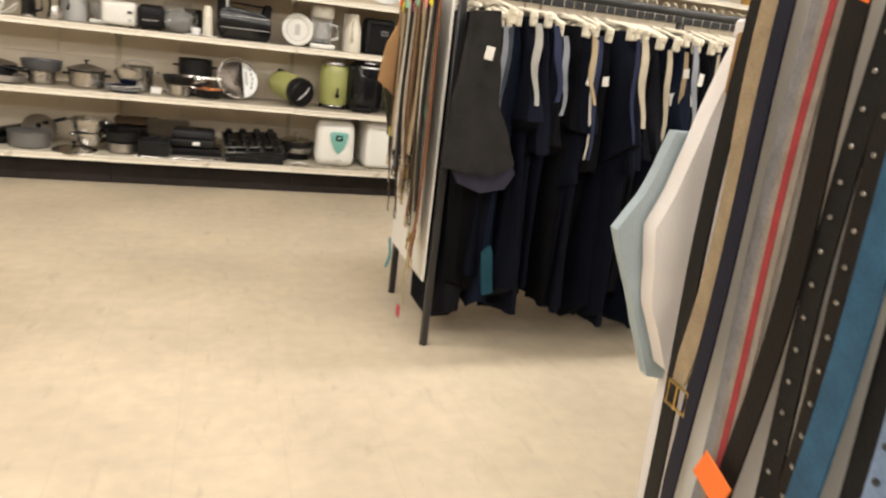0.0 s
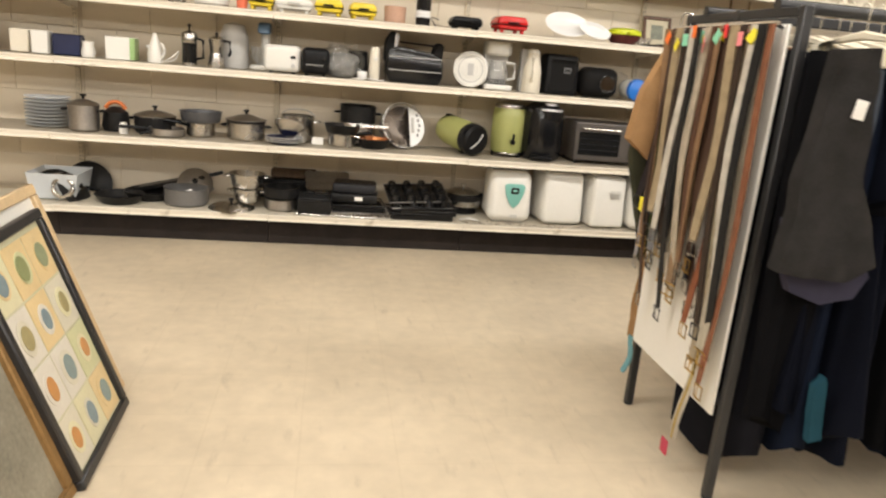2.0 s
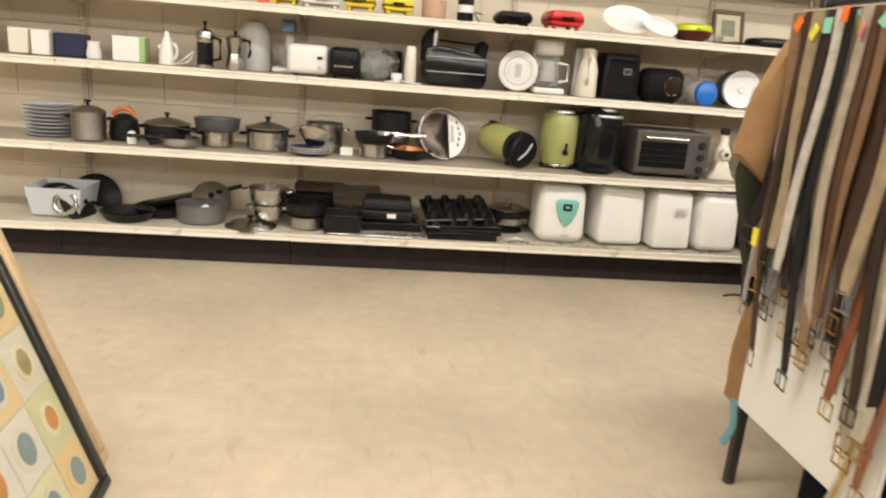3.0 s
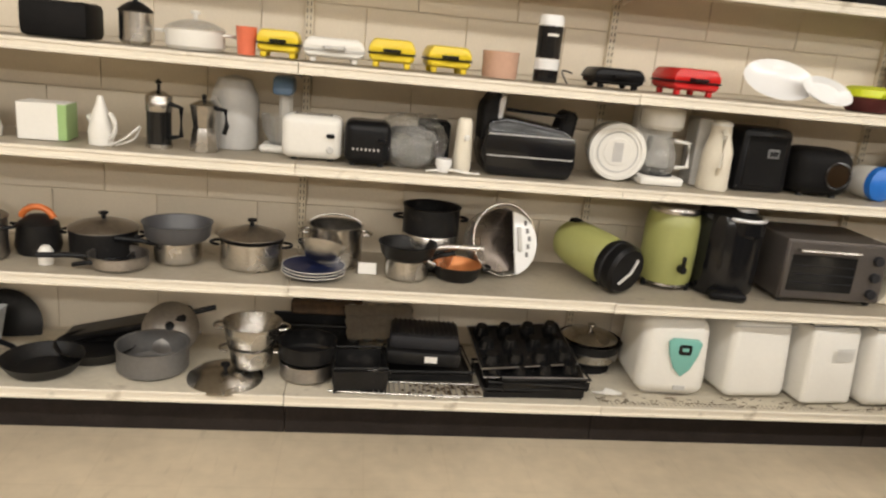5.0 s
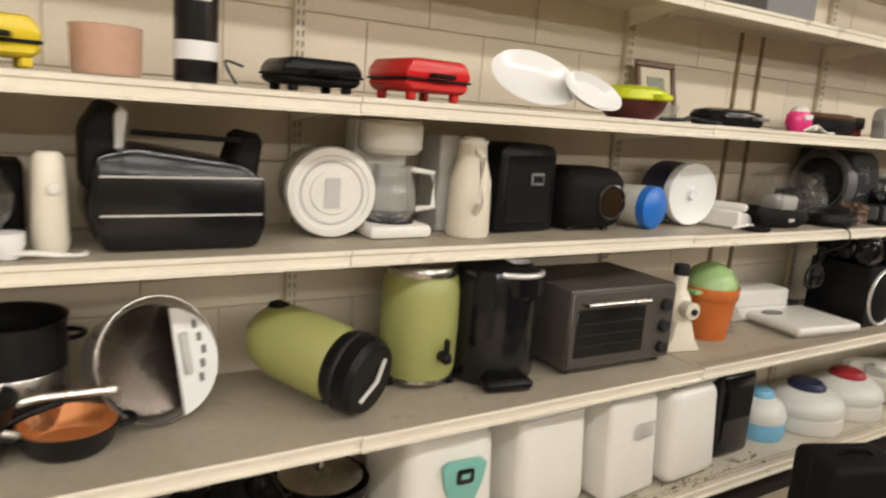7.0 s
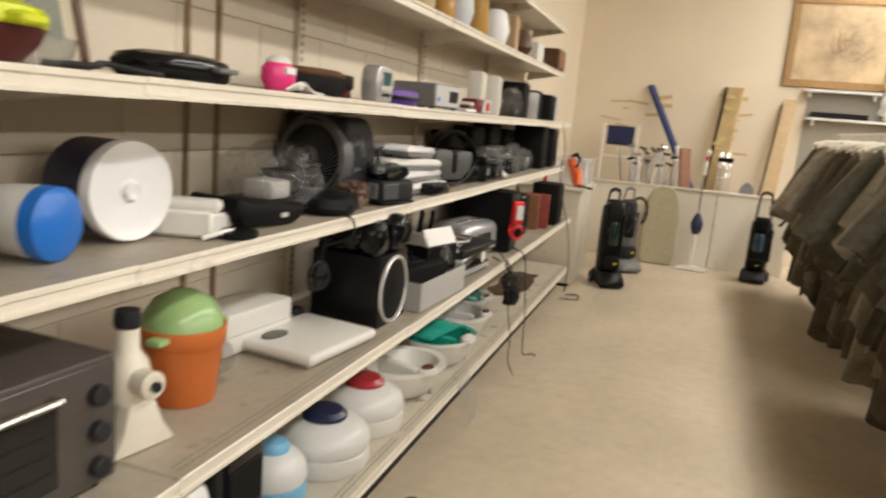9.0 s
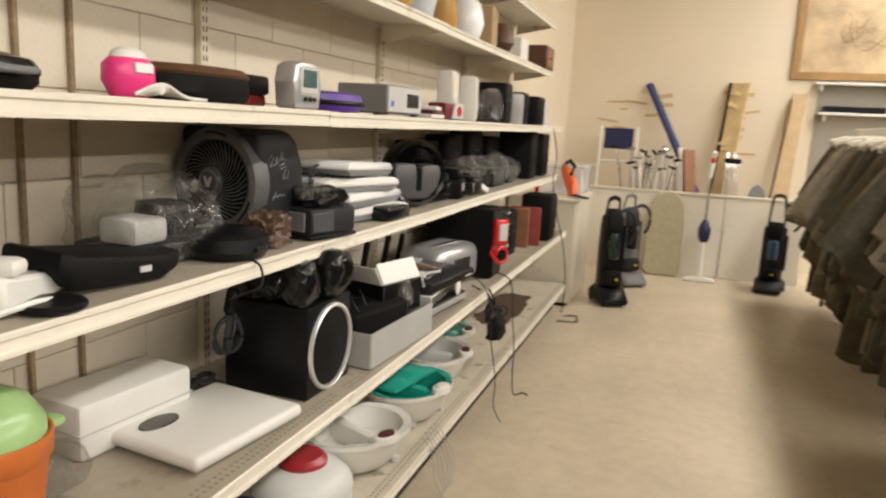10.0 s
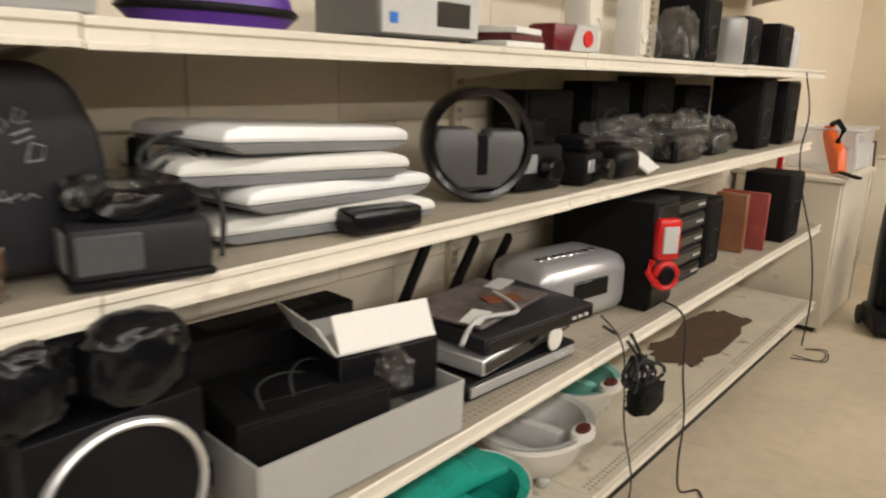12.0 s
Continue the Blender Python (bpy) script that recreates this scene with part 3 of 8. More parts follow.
laid("folded_trousers", flap([(-0.016, -0.03), (0.012, 0.0), (0.022, -0.02), (0.045, -0.19), (0.006, -0.2)], 0, 0.025, 21, 0.012), TEALC, M(1.085, 2.41, 0.475), "teal trouser leg hanging among dark trousers", "trousers")
# tan corduroys at the back corner
tt = thing("hung_trousers", "tan corduroy trousers clipped over olive ones", "trousers", M(0.905, 3.19, RTOP - 0.05), "trousers on the rack")
part("seat_layer", flap([(-0.04, -0.085), (0.04, -0.085), (0.05, -0.28), (0.01, -0.50), (-0.06, -0.45), (-0.135, -0.39), (-0.105, -0.22)], 0.0, 0.05, 31, 0.018), TANC, tt)
part("leg_layer", flap([(-0.06, -0.30), (0.06, -0.28), (0.07, -0.70), (0.0, -0.84), (-0.03, -0.72), (-0.10, -0.44)], 0.035, 0.04, 32, 0.018), OLIVEC, tt)
part("clip", box(0.07, 0.03, 0.03, 0, 0.0, -0.09, 0.004, 1), LGREY, tt)
part("hook", tube([(0, 0, -0.06)] + arc(0.018, 0, 0.02, 0.022, 180, 20, 8, "xz"), 0.0025, 6), STEEL, tt)
laid("hung_trousers", garment(0.22, 0.75, 0.05, 35, 0.1), TANC, M(0.99, 3.20, 0.98), "tan trouser leg hanging below the corduroys", "trousers")

# ---- belts ----
LEATHER = {}


def belt_mat(c):
    k = tuple(c)
    if k not in LEATHER:
        LEATHER[k] = mat("belt_leather", [0.62 * v + 0.12 * sum(c) / 3 for v in c], rough=0.55, var=0.25, scale=25, grain=160, bump=0.3, spec=0.25)
    return LEATHER[k]


def strap(length, width, thick, sway, curl=0.0, twist=0.0):
    """A strap hanging down from z=0 in the plane x=0, along y wide."""
    bm = bmesh.new()
    rows = 14
    rings = []
    for j in range(rows + 1):
        f = j / rows
        x = curl * math.sin(f * 4.0) * f
        y = sway * f * f + 0.006 * math.sin(f * 7 + sway * 90)
        a = twist * f
        w = width / 2 * (1 if f < 0.97 else 0.75)
        c, s = math.cos(a), math.sin(a)
        rings.append([bm.verts.new((x + dx * c - dy * s, y + dx * s + dy * c, -length * f)) for dx, dy in ((-thick / 2, -w), (thick / 2, -w), (thick / 2, w), (-thick / 2, w))])
    for a, b in zip(rings, rings[1:]):
        for k in range(4):
            bm.faces.new((a[k], b[k], b[(k + 1) % 4], a[(k + 1) % 4]))
    bm.faces.new(rings[0])
    bm.faces.new(rings[-1][::-1])
    bmesh.ops.recalc_face_normals(bm, faces=bm.faces)
    return bm


def belt(x, y, z, length, width, col, label, sway=0.0, curl=0.0, buckle="BRASS", tag=None, stripe=None, studs=None, eyelets=False, tilt=0.0):
    t = thing("belt", label, "belt", M(x, y, z, 0, 0, tilt), "belts on the rack")
    part("strap", strap(length, width, 0.0045, sway, curl), belt_mat(col), t)
    if stripe:
        part("stripe", strap(length * 0.995, width * 0.34, 0.0075, sway, curl), belt_mat(stripe), t)
    if tag:
        part("price_tag", box(0.002, 0.026, 0.036, 0, 0, 0, 0.0005, 1), tag, t, m=M(-0.008, 0.008 * math.sin(y * 500), -0.03 - 0.045 * ((y * 79.19) % 1), (y * 977) % 80 - 40, 0, (y * 531) % 40 - 20))
    bx, by = curl * math.sin(4.0), sway
    if buckle:
        ma = {"BRASS": BRASS, "STEEL": STEEL, "BLACK": FRAME}[buckle]
        w = width / 2 + 0.006
        part("buckle", tube([(bx, by - w, -length - 0.005), (bx, by + w, -length - 0.005), (bx, by + w, -length - 0.045), (bx, by - w, -length - 0.045)], 0.003, 6, True), ma, t)
        part("prong", tube([(bx - 0.003, by, -length - 0.004), (bx - 0.003, by, -length - 0.046)], 0.002, 6), ma, t)
    if studs or eyelets:
        n = int(length / 0.045)
        me = bpy.data.meshes.new("stud")
        sb_ = disc(0.0036 if studs else 0.005, 0.004, 0, 8, 0.001, M(0, 0, 0, 0, -90, 0))
        sb_.to_mesh(me)
        sb_.free()
        me.materials.append(STEELD if studs else FRAME)
        for k in range(1, n):
            f = k / n
            yy = sway * f * f + 0.006 * math.sin(f * 7 + sway * 90)
            xx = curl * math.sin(f * 4.0) * f
            for dy in ((0,) if studs else (-0.012, 0.012)):
                o = new("stud" if studs else "eyelet", me)
                o.parent = t
                o.location = (xx - 0.003, yy + dy, -length * f)
    return t


TAGS = [mat("orange_tag", (0.95, 0.20, 0.03), rough=0.6, var=0.03), mat("pink_tag", (0.90, 0.28, 0.30), rough=0.6, var=0.03), mat("yellow_tag", (0.85, 0.75, 0.05), rough=0.6, var=0.03), mat("green_tag", (0.25, 0.62, 0.42), rough=0.6, var=0.03), mat("red_tag", (0.80, 0.05, 0.05), rough=0.6, var=0.03)]


def belt_panel(y0, y1, zb, zt, label):
    t = thing("display_panel", label, "display panel", M(0.893, (y0 + y1) / 2, 0))
    part("board", box(0.01, y1 - y0, zt - zb, 0, 0, zb, 0.002, 1), PAPER, t)
    part("hook_bar", tube([(-0.035, -(y1 - y0) / 2, zt), (-0.035, (y1 - y0) / 2, zt)], 0.006, 8), CHROME, t)
    for s in (-1, 1):
        part("bracket", tube([(0, s * (y1 - y0) * 0.46, zt - 0.01), (-0.035, s * (y1 - y0) * 0.46, zt)], 0.005, 8), FRAME, t)
    return t


belt_panel(2.565, 3.135, 0.27, 1.375, "white board with belts hung from a bar on the rack's end")
BELTS = [
    (3.13, 0.86, 0.022, (0.50, 0.48, 0.52), "STEEL", None, 0.02), (3.10, 0.62, 0.045, (0.020, 0.014, 0.020), "BLACK", None, 0.03), (3.065, 0.80, 0.020, (0.10, 0.12, 0.03), "BRASS", None, 0.015),
    (3.035, 0.84, 0.030, (0.16, 0.16, 0.18), "BLACK", 0, 0.02), (2.995, 0.80, 0.036, (0.26, 0.26, 0.28), "STEEL", None, 0.01), (2.955, 0.72, 0.03, (0.012, 0.012, 0.014), "BLACK", 4, 0.0),
    (2.92, 0.86, 0.032, (0.70, 0.62, 0.48), "BRASS", 3, 0.01), (2.885, 0.83, 0.028, (0.30, 0.17, 0.07), "BRASS", 2, -0.01), (2.85, 0.86, 0.038, (0.33, 0.20, 0.10), "BRASS", None, 0.0),
    (2.815, 0.84, 0.034, (0.045, 0.022, 0.014), "BLACK", 1, 0.015), (2.78, 0.90, 0.026, (0.10, 0.05, 0.03), "STEEL", 2, -0.005), (2.745, 0.82, 0.030, (0.012, 0.016, 0.030), "STEEL", None, 0.01),
    (2.71, 0.96, 0.024, (0.36, 0.10, 0.03), "BRASS", 4, -0.02), (2.68, 0.88, 0.030, (0.05, 0.03, 0.02), "BLACK", 1, 0.01), (2.64, 1.03, 0.040, (0.42, 0.35, 0.22), "BRASS", None, -0.01), (2.60, 0.9, 0.03, (0.06, 0.035, 0.02), "BLACK", 0, 0.0)]
for i, (y, ln, w, c, bk, tg, sw) in enumerate(BELTS):
    kind = "woven" if i % 5 == 4 else "leather"
    tone = "cream" if sum(c) > 1.4 else "tan" if sum(c) > 0.5 else "dark"
    belt(0.850 - 0.006 * (i % 3), y, 1.368, ln * 0.9, w * 1.3, c, "%s %s belt hanging buckle down from the bar" % (tone, kind), sw + 0.035 * math.sin(i * 2.3), 0.018 * math.sin(i * 1.7), bk, TAGS[tg] if tg is not None else None, tilt=(i * 37 % 11 - 5) * 2)
PALETTE = [(0.62, 0.52, 0.38), (0.05, 0.03, 0.02), (0.36, 0.20, 0.09), (0.012, 0.012, 0.014), (0.48, 0.36, 0.20), (0.14, 0.06, 0.03), (0.70, 0.64, 0.54), (0.08, 0.04, 0.025)]
rb_ = random.Random(71)
for i in range(14):
    c = PALETTE[(i * 5 + 2) % 8]
    belt(0.829 - 0.004 * (i % 3), 3.11 - 0.041 * i, 1.37, rb_.uniform(0.58, 0.88), rb_.uniform(0.024, 0.042), c, "%s narrow belt hanging in front of others" % ("cream" if sum(c) > 1.4 else "tan" if sum(c) > 0.5 else "dark"), rb_.uniform(-0.05, 0.05), rb_.uniform(-0.02, 0.02), ("BRASS", "STEEL", "BLACK")[i % 3], TAGS[i % 5] if i % 3 != 1 else None, tilt=rb_.uniform(-14, 14))
for y_, w_, c_, s_ in ((2.588, 0.050, (0.60, 0.53, 0.40), 0.0), (2.548, 0.026, (0.34, 0.12, 0.05), 0.01), (2.632, 0.040, (0.50, 0.40, 0.26), -0.01)):
    belt(0.836, y_, 1.37, 0.98 - 4 * (w_ - 0.03), w_, c_, "%s belt at the edge of the belt board" % ("cream webbing" if w_ > 0.03 else "narrow brown leather"), s_, 0.008, "BRASS")
lb = belt(0.842, 2.60, 0.52, 0.40, 0.034, (0.66, 0.60, 0.50), "cream webbing belt with a yellow stripe and a pink end", 0.09, -0.02, None, None, (0.60, 0.40, 0.06))
part("belt_end", box(0.007, 0.04, 0.05, -0.004, 0.098, -0.455, 0.002, 1), mat("pink_end", (0.50, 0.05, 0.09), rough=0.6), lb)
laid("price_tag", box(0.004, 0.05, 0.05, 0, 0, 0, 0.001, 1), TAGS[2], M(0.832, 3.105, 0.76, 0, 0, 8), "yellow paper price tag on a belt", "tag")
laid("price_tag", box(0.004, 0.06, 0.04, 0, 0, 0, 0.001, 1), TAGS[3], M(0.834, 2.63, 0.93, 14, 0, 0), "mint green paper price tag on a belt", "tag")
laid("scarf", strap(0.15, 0.03, 0.006, 0.01, 0.01), cloth("aqua_cloth", (0.16, 0.34, 0.38)), M(0.885, 3.14, 0.28), "aqua fabric belt hanging beside the rack leg", "belt")

# nearer rack: belts close to the camera and white trousers behind them
belt_panel(0.345, 0.915, 0.27, 1.375, "white board with hanging belts on the nearer rack")
NEAR = [(0.915, 0.98, 0.034, (0.012, 0.011, 0.011), "BLACK", None, None, 0), (0.875, 0.66, 0.040, (0.45, 0.33, 0.19), "BRASS", 0, None, 0), (0.835, 0.90, 0.030, (0.012, 0.014, 0.035), "BLACK", None, None, 0),
        (0.80, 1.0, 0.024, (0.30, 0.29, 0.31), "STEEL", None, None, 0), (0.76, 0.98, 0.036, (0.36, 0.30, 0.25), "STEEL", 1, (0.45, 0.03, 0.04), 0), (0.715, 0.85, 0.036, (0.012, 0.009, 0.008), "BRASS", 0, None, 0), (0.675, 0.96, 0.034, (0.012, 0.011, 0.011), "BLACK", None, None, 1),
        (0.635, 0.98, 0.030, (0.016, 0.012, 0.011), "STEEL", None, None, 1), (0.595, 0.95, 0.044, (0.02, 0.12, 0.24), "STEEL", 0, None, 0), (0.55, 1.0, 0.034, (0.010, 0.010, 0.012), "BLACK", None, None, 0), (0.505, 0.96, 0.05, (0.22, 0.34, 0.58), "STEEL", None, None, 2),
        (0.455, 0.92, 0.036, (0.04, 0.02, 0.014), "BLACK", None, None, 0), (0.41, 0.9, 0.03, (0.30, 0.18, 0.08), "BRASS", 3, None, 0)]
for i, (y, ln, w, c, bk, tg, st, ex) in enumerate(NEAR):
    tone = "striped red and cream" if st else "light blue" if ex == 2 else "blue" if c[2] > 0.2 and c[0] < 0.1 else "tan" if sum(c) > 0.5 else "dark"
    belt(0.85 - 0.006 * (i % 3), y, 1.368, ln, w, c, "%s %s belt hanging from the bar" % (tone, "studded" if ex == 1 else "eyelet" if ex == 2 else "leather"), 0.01 * (i % 3 - 1), 0.01 if i % 2 else -0.006, bk, TAGS[tg] if tg is not None else None, st, ex == 1, ex == 2)
laid("price_tag", box(0.004, 0.07, 0.05, 0, 0, 0, 0.001, 1), TAGS[0], M(0.815, 0.742, 0.60, 20, 0, 0), "orange paper price tag on a belt", "tag")
wt = thing("hung_trousers", "white trousers with pale blue lining on the nearer rack", "trousers", M(0.97, 1.05, RTOP - 0.04))
part("seat_layer", flap([(-0.025, -0.13), (0.08, -0.11), (0.14, -0.45), (0.10, -0.80), (-0.05, -0.745), (-0.105, -0.62), (-0.13, -0.47), (-0.09, -0.33)], 0.0, 0.04, 51, 0.016), WHITEC, wt)
part("lining", flap([(-0.10, -0.30), (0.05, -0.30), (0.05, -0.80), (-0.055, -0.78), (-0.115, -0.64), (-0.18, -0.485), (-0.14, -0.42)], 0.03, 0.025, 52, 0.012), PALEB, wt)
part("waistband", box(0.12, 0.05, 0.035, 0.03, 0.0, -0.135, 0.006, 1), WHITEC, wt)
part("waist_patch", box(0.075, 0.012, 0.10, -0.025, -0.034, -0.225, 0.004, 1), belt_mat((0.42, 0.22, 0.06)), wt)
part("leg_layer", garment(0.16, 1.05, 0.05, 53, 0.0), WHITEC, wt, m=M(0.06, 0.02, -0.09, 0, 0, 90))
for i in range(14):
    garment_on_rail(1.12 + i * 0.12, 0.82, RTOP, NAVYS, rnd, "dark navy trousers on a cream plastic hanger", "dark trousers on the nearer rack", 1.0, 0.34, 0.07, 0.0, 1)

# ---- framed pictures leaning at the left of the aisle ----


def framed(name, w, h, frame_mat, face_mat, label, m, fw=0.03, depth=0.025, mat_board=None, category="picture"):
    """A framed picture in the plane x=0, wide along y, standing on z=0; its face looks along +x."""
    t = thing(name, label, category, m)
    for y, z, ww, hh in ((0, 0, w, fw), (0, h - fw, w, fw)):
        part("frame_rail", box(depth, ww, hh, 0, y, z, 0.004, 1), frame_mat, t)
    for s in (-1, 1):
        part("frame_rail", box(depth, fw, h - 2 * fw, 0, s * (w - fw) / 2, fw, 0.004, 1), frame_mat, t)
    part("backing", box(0.006, w - 2 * fw + 0.004, h - 2 * fw + 0.004, -0.004, 0, fw - 0.002), face_mat, t)
    return t


ART = mat("art_paper", (0.62, 0.60, 0.42), rough=0.35, var=0.10, scale=4)
DULLART = mat("faded_print", (0.24, 0.22, 0.17), rough=0.4, var=0.4, scale=7)
LEAN = 20


def lean_pose(x, y, rz=0):
    return M(x + 0.02, y, 0.0, 0, -LEAN, rz)


art = framed("leaning_picture", 0.50, 0.71, FRAME, ART, "black framed print of coloured circles leaning in a stack", lean_pose(-0.905, 2.87, 2), 0.03, 0.03)
cols = [(0.20, 0.27, 0.30), (0.25, 0.28, 0.13), (0.52, 0.34, 0.10), (0.16, 0.17, 0.24), (0.55, 0.26, 0.08), (0.27, 0.30, 0.18), (0.22, 0.29, 0.29), (0.36, 0.31, 0.15)]
tiles = [(0.70, 0.66, 0.44), (0.66, 0.62, 0.50), (0.72, 0.56, 0.30), (0.60, 0.60, 0.36), (0.70, 0.66, 0.58)]
rr_ = random.Random(4)
CM = [mat("art_circle", c, rough=0.35, var=0.12, scale=30) for c in cols]
TM = [mat("art_square", c, rough=0.35, var=0.08, scale=10) for c in tiles]
for r in range(4):
    for c in range(3):
        y, z = -0.145 + 0.145 * c, 0.112 + 0.158 * r
        part("square", box(0.002, 0.137, 0.15, 0.0005, y, z - 0.075), TM[rr_.randrange(5)], art)
        k = rr_.uniform(0.044, 0.060)
        part("circle", disc(k, 0.002, 0, 24, 0.0005, M(0.002, y + rr_.uniform(-0.01, 0.01), z, 0, 90, 0), rr_.uniform(0.7, 0.9)), TM[rr_.randrange(5)], art)
        part("circle_centre", disc(k * rr_.uniform(0.66, 0.8), 0.002, 0, 22, 0.0005, M(0.0042, y, z, 0, 90, 0), rr_.uniform(0.7, 0.9)), CM[rr_.randrange(8)], art)
framed("leaning_picture", 0.60, 0.76, WOODL, PAPER, "light wood framed picture leaning behind the circles print", lean_pose(-0.955, 2.95, 1), 0.035, 0.025)
framed("leaning_picture", 0.52, 0.78, GOLD, DULLART, "gilt framed picture leaning in the stack", lean_pose(-0.93, 2.36, -3), 0.03, 0.03)
framed("leaning_picture", 0.55, 0.7, mat("blue_grey_frame", (0.20, 0.26, 0.30), rough=0.5), DULLART, "blue grey framed picture leaning in the stack", lean_pose(-0.985, 2.25, -4), 0.05, 0.03)
framed("leaning_picture", 0.60, 0.8, WOODD, DULLART, "dark wood framed picture leaning in the stack", lean_pose(-1.03, 2.15, -2), 0.05, 0.03)
framed("leaning_picture", 0.50, 0.88, METALW, PAPER, "white framed picture leaning at the back of the stack", lean_pose(-1.01, 2.86, 3), 0.04, 0.025)
bin_ = thing("picture_bin", "plain wooden trestle that the framed pictures lean against", "rack", M(-1.36, 2.6, 0))
for y in (-0.55, 0.55):
    part("post", box(0.06, 0.06, 0.88, 0, y, 0, 0.005, 1), WOODL, bin_)
part("rail", box(0.05, 1.2, 0.08, 0, 0, 0.80, 0.005, 1), WOODL, bin_)
part("rail", box(0.05, 1.04, 0.06, 0, 0, 0.1, 0.005, 1), WOODL, bin_)

# ---- floor case by the shelves ----
cs = thing("black_case", "black hard case standing on the floor in front of the shelves", "case", M(2.19, 4.85, 0, 0, 0, -22))
part("shell", box(0.30, 0.20, 0.385, 0, 0, 0.02, 0.03, 3), BLKM, cs)
part("seam", box(0.305, 0.006, 0.355, 0, 0.0, 0.035, 0.002, 1), BLK, cs)
part("handle", tube([(-0.06, 0, 0.40)] + arc(0, 0, 0.40, 0.06, 180, 0, 8, "xz", 0.35) + [(0.06, 0, 0.40)], 0.008, 8), BLK, cs)
part("label_plate", box(0.03, 0.003, 0.05, 0.09, -0.1015, 0.30, 0.001, 1), LGREY, cs)
for sx in (-1, 1):
    for sy in (-1, 1):
        part("foot", disc(0.015, 0.022, 0, 10, 0.003), RUBBER, cs, m=M(sx * 0.11, sy * 0.06, 0))


def cord(name, pts, label, r=0.004, material=RUBBER, sub=6):
    """A cable through points, rounded."""
    P = [Vector(p) for p in pts]
    out = []
    for i in range(len(P) - 1):
        p0, p1, p2, p3 = P[max(i - 1, 0)], P[i], P[i + 1], P[min(i + 2, len(P) - 1)]
        for k in range(sub):
            u = k / sub
            out.append(0.5 * ((2 * p1) + (p2 - p0) * u + (2 * p0 - 5 * p1 + 4 * p2 - p3) * u * u + (3 * p1 - p0 - 3 * p2 + p3) * u ** 3))
    out.append(P[-1])
    ob = part(name, tube(out, r, 6), material)
    return tagged(ob, label, "cable")


cord("loose_cable", [(1.86, 5.00, 0.006), (1.95, 5.03, 0.006), (2.02, 4.96, 0.006), (1.98, 4.88, 0.006), (2.05, 4.80, 0.006)], "black power cord lying on the floor", 0.006)
laid("cord_tag", box(0.035, 0.09, 0.004, 0, 0, 0, 0.001, 1), YELLOW, M(1.99, 4.95, 0.012, 0, 0, 30), "yellow plastic tag on a floor cord", "tag")

# ---- far end of the aisle ----
ENDC = mat("white_melamine", (0.72, 0.66, 0.54), rough=0.4, var=0.06, scale=3, spots=0.35, spot_col=(0.35, 0.28, 0.2))
cab = thing("end_cabinet", "cream melamine counter cabinet at the end of the shelving", "cabinet", M(7.18, 5.40, 0))
part("body", box(0.78, 0.54, 0.80, 0, 0, 0.03, 0.006, 1), ENDC, cab)
part("worktop", box(0.82, 0.58, 0.025, 0, 0, 0.832, 0.004, 1), ENDC, cab)
part("corner_strip", box(0.03, 0.012, 0.80, -0.36, -0.276, 0.03, 0.003, 1), ENDC, cab)
part("corner_strip", box(0.03, 0.012, 0.80, 0.36, -0.276, 0.03, 0.003, 1), ENDC, cab)
part("plinth", box(0.74, 0.48, 0.03, 0, 0.0, 0.0), KICK, cab)

PX = 8.78
lowp = thing("low_partition", "low white painted partition panels along the far wall", "partition", M(PX, 4.25, 0))
for y0, y1 in ((-1.0, -0.28), (-0.275, 0.25), (0.255, 1.05)):
    part("panel", box(0.04, y1 - y0 - 0.004, 0.80, 0, (y0 + y1) / 2, 0.0, 0.003, 1), mat("partition_paint", (0.76, 0.71, 0.60), rough=0.5, var=0.06, scale=2, spots=0.3, spot_col=(0.4, 0.34, 0.26)), lowp)
part("cap", box(0.07, 2.05, 0.025, 0, 0.025, 0.802, 0.004, 1), ENDC, lowp)
tub = thing("storage_ledge", "plain ledge behind the low partition", "ledge", M(9.15, 4.25, 0))
part("top", box(0.66, 2.05, 0.03, 0, 0, 0.60, 0.003, 1), ENDC, tub)
part("side", box(0.60, 0.03, 0.60, 0, -1.0, 0.0), ENDC, tub)
part("side", box(0.60, 0.03, 0.60, 0, 1.0, 0.0), ENDC, tub)
ZL = 0.632

ib = thing("ironing_board", "ironing board with an olive cover leaning on the partition", "ironing board", M(8.56, 4.50, 0.005, 0, 12, 0))
outl = [(-0.14, 0.0), (0.14, 0.0), (0.175, 0.05), (0.18, 0.5), (0.15, 0.72), (0.10, 0.80), (0.04, 0.835), (-0.04, 0.835), (-0.10, 0.80), (-0.15, 0.72), (-0.18, 0.5), (-0.175, 0.05)]
part("board", prism(outl, 0.03, 0.008, M(0, 0, 0, 0, 0, 90), 1), mat("olive_cover", (0.42, 0.375, 0.25), rough=0.8, var=0.12, scale=30, bump=0.3), ib)
part("leg", tube([(0.03, -0.1, 0.1), (0.03, 0.1, 0.7)], 0.01, 8), STEEL, ib)
part("leg", tube([(0.03, 0.1, 0.1), (0.03, -0.1, 0.7)], 0.01, 8), STEEL, ib)


